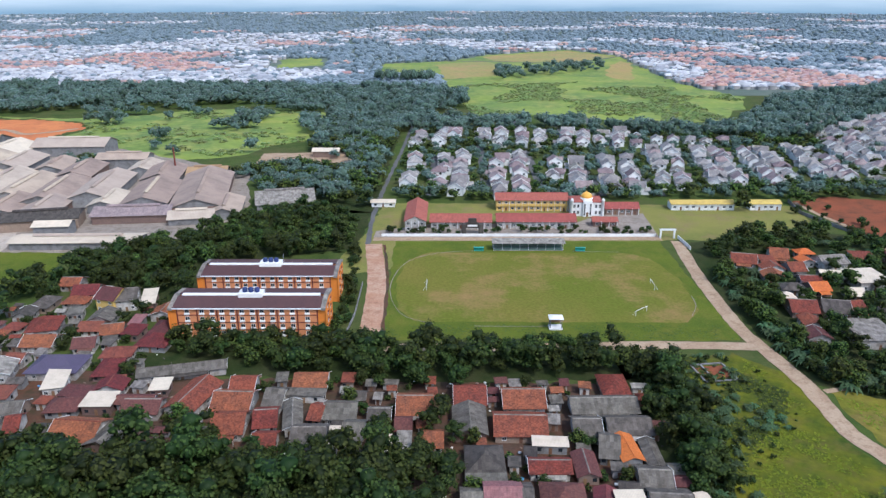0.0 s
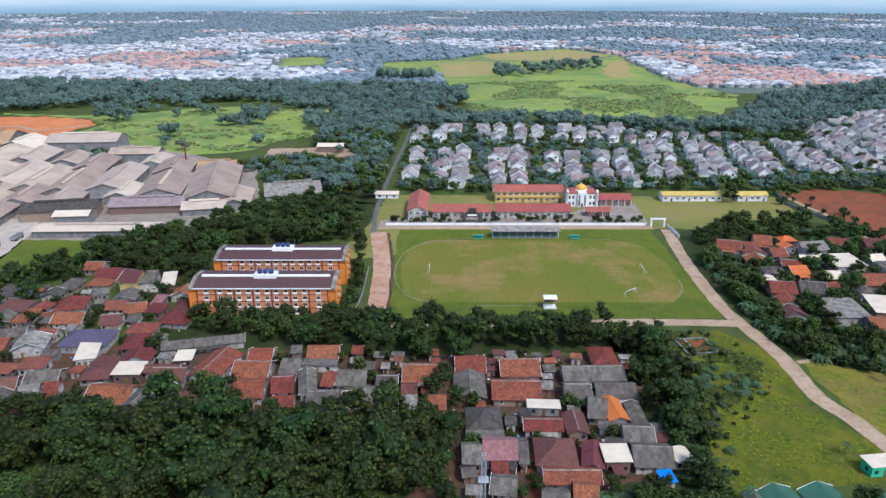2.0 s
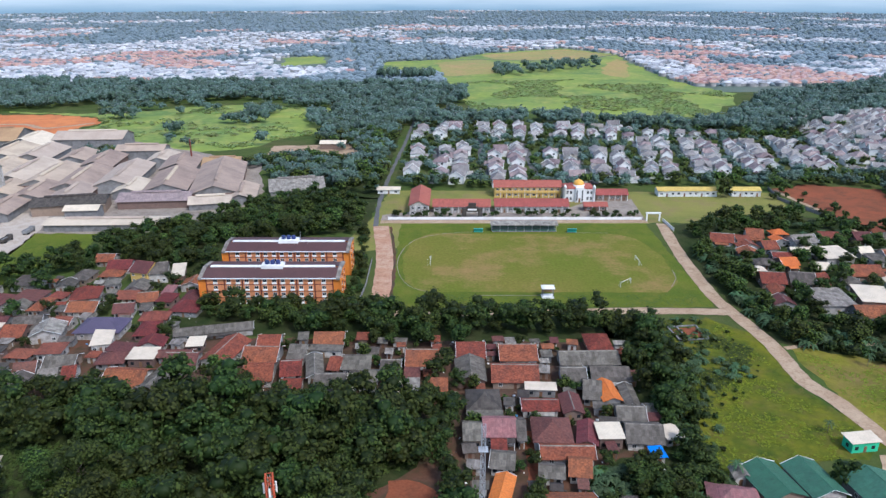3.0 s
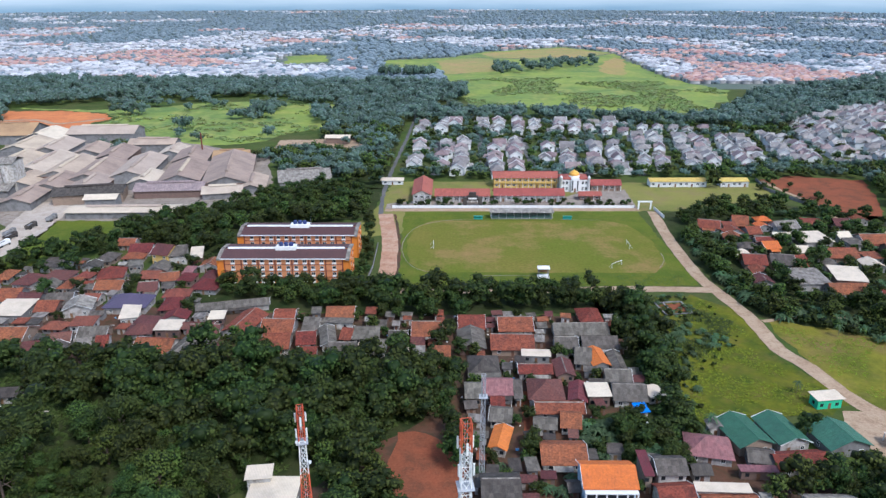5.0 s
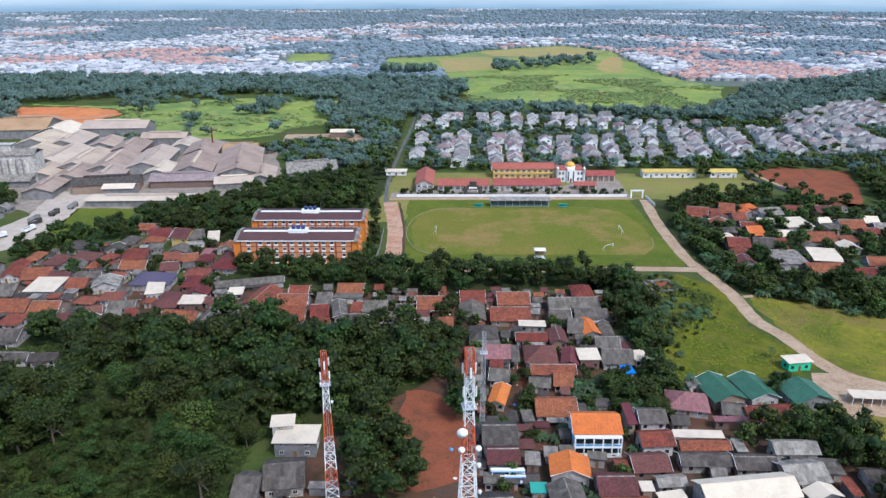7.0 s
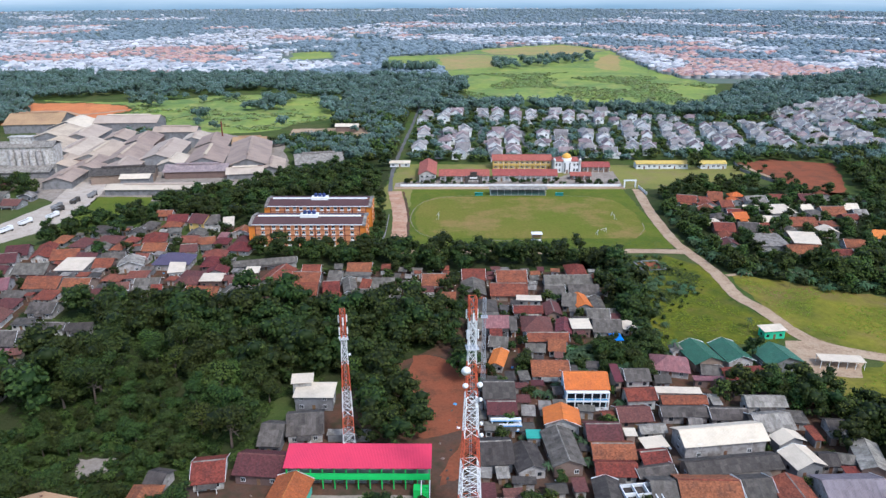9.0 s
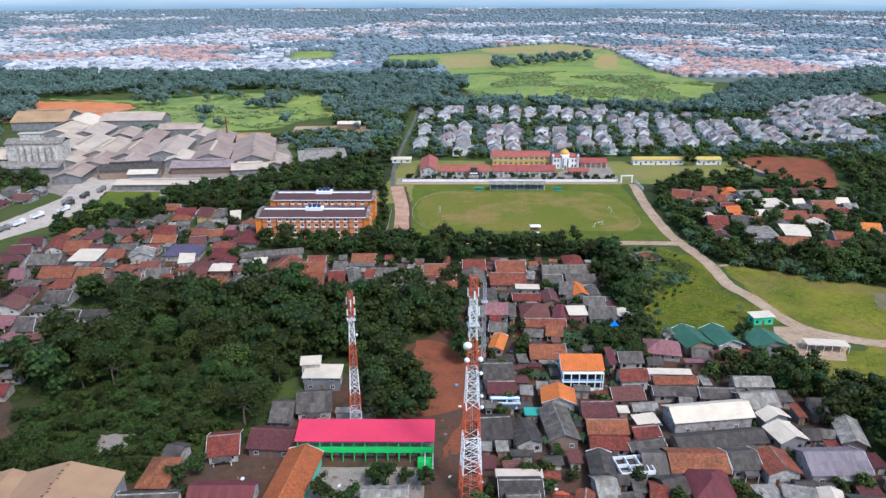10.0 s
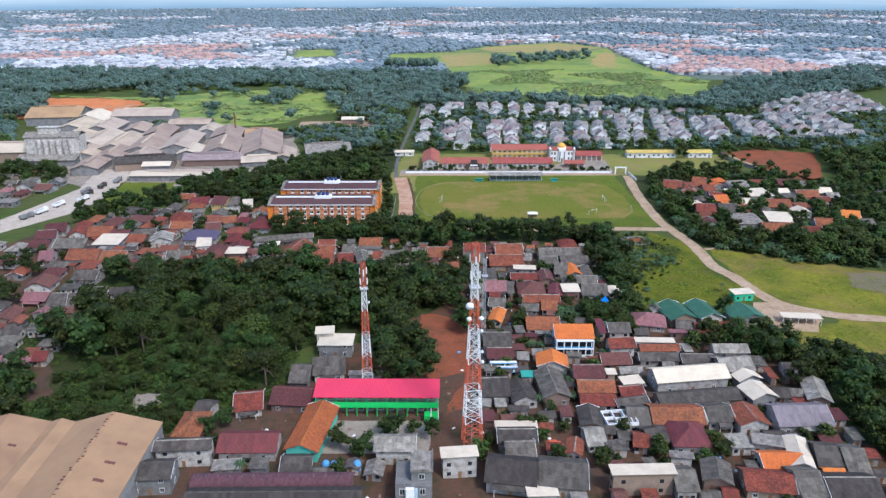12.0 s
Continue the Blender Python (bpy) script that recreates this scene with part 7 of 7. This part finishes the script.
wood = scatter([(-700, 965), (-480, 968), (-264, 955), (-28, 930), (25, 900), (22, 790), (-40, 735), (-110, 765), (-224, 821), (-400, 785), (-480, 730), (-640, 740)], 11.0)
wood += scatter([(165, 625), (215, 650), (285, 690), (350, 790), (385, 850), (440, 875), (640, 1010), (760, 1010), (560, 800), (345, 655), (320, 610)], 11.0)
wood += scatter([(-50, 650), (20, 656), (110, 660), (190, 640), (215, 660), (110, 692), (20, 695), (-50, 735)], 9.0, 0.85)
wood += scatter([(-110, 600), (-50, 600), (-50, 740), (-110, 760), (-150, 700)], 9.0, 0.5)
wood += scatter([(-620, 740), (-520, 560), (-430, 470), (-425, 610), (-470, 700), (-560, 760)], 10.0, 0.9)
wood += scatter([(62, 1041), (81, 1190), (160, 1215), (277, 1315), (259, 1190), (145, 1110)], 15.0, 0.6)
wood += [p for p in scatter([(-400, 790), (-67, 800), (-40, 600), (-105, 555), (-222, 550), (-340, 645)], 9.0, 0.9) if noise.noise((p[0] / 45, p[1] / 20, 7.0)) > 0.33]
hedge = [p for p in scatter([(-353, 715), (-267, 780), (-66, 760), (-58, 681), (-124, 615), (-173, 550), (-275, 553), (-340, 640)], 7.0, 0.8) if noise.noise((p[0] / 40, p[1] / 24, 2.0)) > 0.05]
hedge += [p for p in scatter([(24, 750), (102, 752), (201, 695), (275, 720), (328, 800), (355, 890), (321, 1043), (60, 1020), (0, 975)], 6.5, 0.95) if noise.noise((p[0] / 70, p[1] / 70, 2.0)) > 0.0]
conifers = scatter([(-105, 1010), (-20, 1000), (-15, 1030), (-105, 1040)], 9.0)
for seed in (61, 62, 63):
    crown_rng = random.Random(seed)
    lobes = [(0, 0, 6.5, 4.2)] + [(3.4 * math.cos(2.1 * i), 3.4 * math.sin(2.1 * i), crown_rng.uniform(3.5, 7.5), crown_rng.uniform(2.2, 3.2)) for i in range(3)]
    inner = bmesh.new()
    lobe_core(inner, lobes, crown_rng)
    inner.verts.index_update()
    v, f = leaf_cards(crown_rng, lobes, 80, 1.9)
    core = [tuple(k.index + len(v) for k in face.verts) for face in inner.faces]
    LIGHT["far_crown", seed] = (LEAF_HAZED, np.array([p[:] for p in v] + [p.co[:] for p in inner.verts]), np.array(f + core), np.array([0] * len(f) + [1] * len(core)))
    # same crown in the bright leaf, paled for haze at middle distance
    LIGHT["hazed_crown", seed] = (LEAF_BRIGHT, *LIGHT["far_crown", seed][1:])
    inner.free()
    v, f = leaf_cards(crown_rng, [(0, 0, 1.6, 2.6), (2.4, 0.6, 1.0, 1.6), (-1.8, 1.4, 0.9, 1.5)], 26, 2.2)
    LIGHT["scrub_tuft", seed] = (LEAF_SCRUB, np.array([p[:] for p in v]), np.array(f), np.zeros(len(f), dtype=int))
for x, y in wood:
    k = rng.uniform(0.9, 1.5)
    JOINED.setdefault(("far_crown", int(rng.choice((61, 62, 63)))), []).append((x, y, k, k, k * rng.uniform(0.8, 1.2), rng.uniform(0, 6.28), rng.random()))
for x, y in hedge:
    k = rng.uniform(0.7, 1.5)
    JOINED.setdefault(("scrub_tuft", int(rng.choice((61, 62, 63)))), []).append((x, y, k, k, k * 0.4, rng.uniform(0, 6.28), rng.random()))
for x, y in conifers:
    k = rng.uniform(0.7, 1.0)
    JOINED.setdefault(("far_crown", 61), []).append((x, y, k, k, 2.0, rng.uniform(0, 6.28), rng.random()))
joined_woodland()


def town_noise(x, y, s):
    return noise.noise((x / s, y / s, 0.3))


FIELDS = (HILLSIDE, [(-310, 1180), (-320, 1370), (-230, 1400), (-200, 1180)])
far_trees, far_town = [], {"r": [], "w": [], "g": []}
for _ in range(38000):
    y = 960 + 3690 * rng.random() ** 1.4
    x = rng.uniform(-0.72, 0.72) * (y + 160)
    if any(inside(x, y, f) for f in FIELDS) or (y < 975 and -700 < x < 60) or math.hypot(x, y) > 4600:
        continue
    k = town_noise(x, y, 330) + 0.35 * town_noise(x, y, 90) + (0.25 if y < 1900 and x < -250 else 0) + (0.2 if x > 330 and y < 1500 else 0) - (0.12 if y > 1800 else 0) - (0.2 if y > 2600 else 0)
    if k > 0.02:
        if rng.random() < 0.8:
            red = town_noise(x + 900, y, 160) + (0.04 if y < 1500 else -0.12)
            far_town["r" if red > 0.12 else ("w" if rng.random() < 0.5 else "g")].append((x, y))
        else:
            far_trees.append((x, y))
    else:
        far_trees.append((x, y))
clumps("far_woodland", far_trees, (3, 8), WOODS_HAZED, "distant belts of trees across the plain", 1, 0.7)


def town(name, places, roof, wall, label):
    """Small gabled houses of a distant town; walls and roofs as two joined meshes."""
    places = np.asarray(places)
    n = len(places)
    base = np.array([(-1, -1, 0), (1, -1, 0), (1, 1, 0), (-1, 1, 0), (-1, -1, 1), (1, -1, 1), (1, 1, 1), (-1, 1, 1)], dtype=float)
    cap = np.array([(-1.1, -1.1, 1), (1.1, -1.1, 1), (1.1, 1.1, 1), (-1.1, 1.1, 1), (-1.05, 0, 1.55), (1.05, 0, 1.55)])
    quads = np.array([(0, 1, 5, 4), (1, 2, 6, 5), (2, 3, 7, 6), (3, 0, 4, 7)])
    slopes = np.array([(0, 1, 5), (0, 5, 4), (2, 3, 4), (2, 4, 5), (1, 2, 5), (3, 0, 4)])
    size = np.stack([rng.uniform(3.5, 7.0, n), rng.uniform(3.5, 6, n), rng.uniform(3.0, 5.5, n)], -1)[:, None]
    angle = rng.choice([0, 0.3, 1.57, 1.87], n)
    c, s = np.cos(angle)[:, None], np.sin(angle)[:, None]
    for shape, faces, material, what in ((base, quads, wall, "houses"), (cap, slopes, roof, "roofs")):
        v = shape[None] * size
        v = np.stack([v[..., 0] * c - v[..., 1] * s + places[:, :1], v[..., 0] * s + v[..., 1] * c + places[:, 1:2], v[..., 2]], -1)
        f = (faces[None] + (np.arange(n) * len(shape))[:, None, None]).reshape(-1, faces.shape[1])
        stuff("far_" + what, v.reshape(-1, 3), f, material, f"{label}, {what}", "distant town", faces.shape[1])


def litter(name, poly, count, low, high, material, label, category):
    """Loose small pieces lying about: planks, bricks, buckets, sheets."""
    cube = np.array([(-1, -1, 0), (1, -1, 0), (1, 1, 0), (-1, 1, 0), (-0.9, -0.9, 1), (0.9, -0.9, 1), (0.9, 0.9, 1), (-0.9, 0.9, 1)], dtype=float)
    quads = np.array([(0, 1, 5, 4), (1, 2, 6, 5), (2, 3, 7, 6), (3, 0, 4, 7), (4, 5, 6, 7)])
    spots = [p for p in scatter(poly, math.sqrt(20000 / count)) if free(p[0], p[1], 0.4)]
    n = len(spots)
    spots = np.array(spots)
    size = rng.uniform(low, high, (n, 1, 3)) * np.array([0.5, 0.5, 0.4])
    angle = rng.uniform(0, 3.1, n)
    c, s = np.cos(angle)[:, None], np.sin(angle)[:, None]
    v = cube[None] * size
    v = np.stack([v[..., 0] * c - v[..., 1] * s + spots[:, :1], v[..., 0] * s + v[..., 1] * c + spots[:, 1:2], v[..., 2] + 0.05], -1)
    stuff(name, v.reshape(-1, 3), (quads[None] + (np.arange(n) * 8)[:, None, None]).reshape(-1, 4), material, label, category, 4)


VILLAGE = [(-205, 165), (-112, 240), (-92, 212), (62, 208), (64, 132), (36, 108), (100, 100), (114, 14), (-66, 14), (-66, 60), (-10, 62), (4, 128), (-28, 168), (-105, 168)]
for material, words in ((WALL["white"], "pale household clutter lying in the yards"), (WALL["raw"], "brick rubble and timber lying in the yards"), (ROOF["d"], "dark scrap sheets lying in the yards"), (BLUE_PLASTIC, "blue buckets and sheets lying in the yards")):
    litter("yard_clutter", VILLAGE, 260 if material is not BLUE_PLASTIC else 50, 0.25, 1.1, material, words, "clutter")


def tufts(name, poly, gap, size, material, label, avoid=True):
    """Tussocks of tall grass and weeds: a few blades each."""
    spots = [p for p in scatter(poly, gap, 0.8) if town_noise(p[0], p[1], 9) > -0.15 and (not avoid or free(p[0], p[1], 0.5))]
    verts, faces = [], []
    for x, y in spots:
        for _ in range(5):
            a, s, q = rng.uniform(0, 6.28), rng.uniform(*size), len(verts)
            dx, dy = math.cos(a) * s, math.sin(a) * s
            ox, oy = x + rng.uniform(-s, s), y + rng.uniform(-s, s)
            verts += [(ox - dx * 0.7, oy - dy * 0.7, 0.04), (ox + dx * 0.7, oy + dy * 0.7, 0.04), (ox + dy * 1.3, oy - dx * 1.3, s * rng.uniform(0.25, 0.6))]
            faces.append((q, q + 1, q + 2))
    ob = stuff(name, np.array(verts), np.array(faces), material, label, "grass", 3)


GRASS = foliage("tall_grass", (0.10, 0.125, 0.010), (0.20, 0.205, 0.018), 0.3)
WEEDS = foliage("weeds", (0.034, 0.058, 0.012), (0.085, 0.105, 0.026), 0.3)
tufts("tall_grass", [(70, 190), (74, 212), (104, 226), (115, 206), (115, 178), (122, 150), (116, 138), (84, 132), (70, 130), (66, 150)], 1.3, (0.3, 0.7), GRASS, "tall yellow-green grass of the meadow")
tufts("tall_grass", [(126, 200), (165, 184), (200, 160), (200, 80), (150, 88), (120, 98), (152, 122), (135, 138), (128, 160)], 1.6, (0.3, 0.6), GRASS, "tall yellow-green grass beside the dirt road")
tufts("weeds", [(64, 224), (84, 226), (112, 205), (104, 190), (84, 168), (70, 145), (64, 150)], 0.95, (0.45, 0.95), WEEDS, "dark weeds in the meadow")
tufts("weeds", [(-27, 239), (109, 239), (109, 252), (-27, 252)], 1.2, (0.2, 0.45), WEEDS, "rank grass at the edge of the pitch")
tufts("undergrowth", [(-178, 168), (-94, 164), (-12, 168), (-8, 136), (-36, 118), (-60, 98), (-60, 64), (-88, 46), (-170, 40)], 1.5, (0.5, 1.1), WEEDS, "leafy undergrowth beneath the trees")
tufts("undergrowth", [(-112, 118), (-92, 98), (-66, 66), (-88, 46), (-128, 44), (-140, 72), (-116, 92)], 0.9, (0.5, 1.0), WEEDS, "olive undergrowth on the slope")
tufts("undergrowth", [(101, 106), (120, 100), (108, 72), (122, 14), (160, 14), (160, 92)], 1.5, (0.5, 1.1), WEEDS, "leafy undergrowth beneath the trees")

# town colours are flattened and given sheen to carry the haze
TOWN_RED = surface("hazed_town_red_tile", (0.37, 0.20, 0.155), None, 0.3, 0.02, 0.2, 0.8, 0.0, 0.3, islands=True, sheen=0.3)
TOWN_WHITE = surface("hazed_town_white_roof", (0.47, 0.46, 0.45), None, 0.3, 0.02, 0.2, 0.8, 0.0, 0.2, islands=True, sheen=0.3)
TOWN_GREY = surface("hazed_town_grey_roof", (0.28, 0.28, 0.29), None, 0.3, 0.02, 0.2, 0.8, 0.0, 0.3, islands=True, sheen=0.3)
TOWN_WALL = surface("hazed_town_white_wall", (0.33, 0.32, 0.31), None, 0.3, 0.02, 0.2, 0.8, 0.0, 0.2, islands=True, sheen=0.3)
town("r", far_town["r"], TOWN_RED, TOWN_WALL, "distant red-roofed quarter")
town("w", far_town["w"], TOWN_WHITE, TOWN_WALL, "distant pale-roofed quarter")
town("g", far_town["g"], TOWN_GREY, TOWN_WALL, "distant grey-roofed quarter")
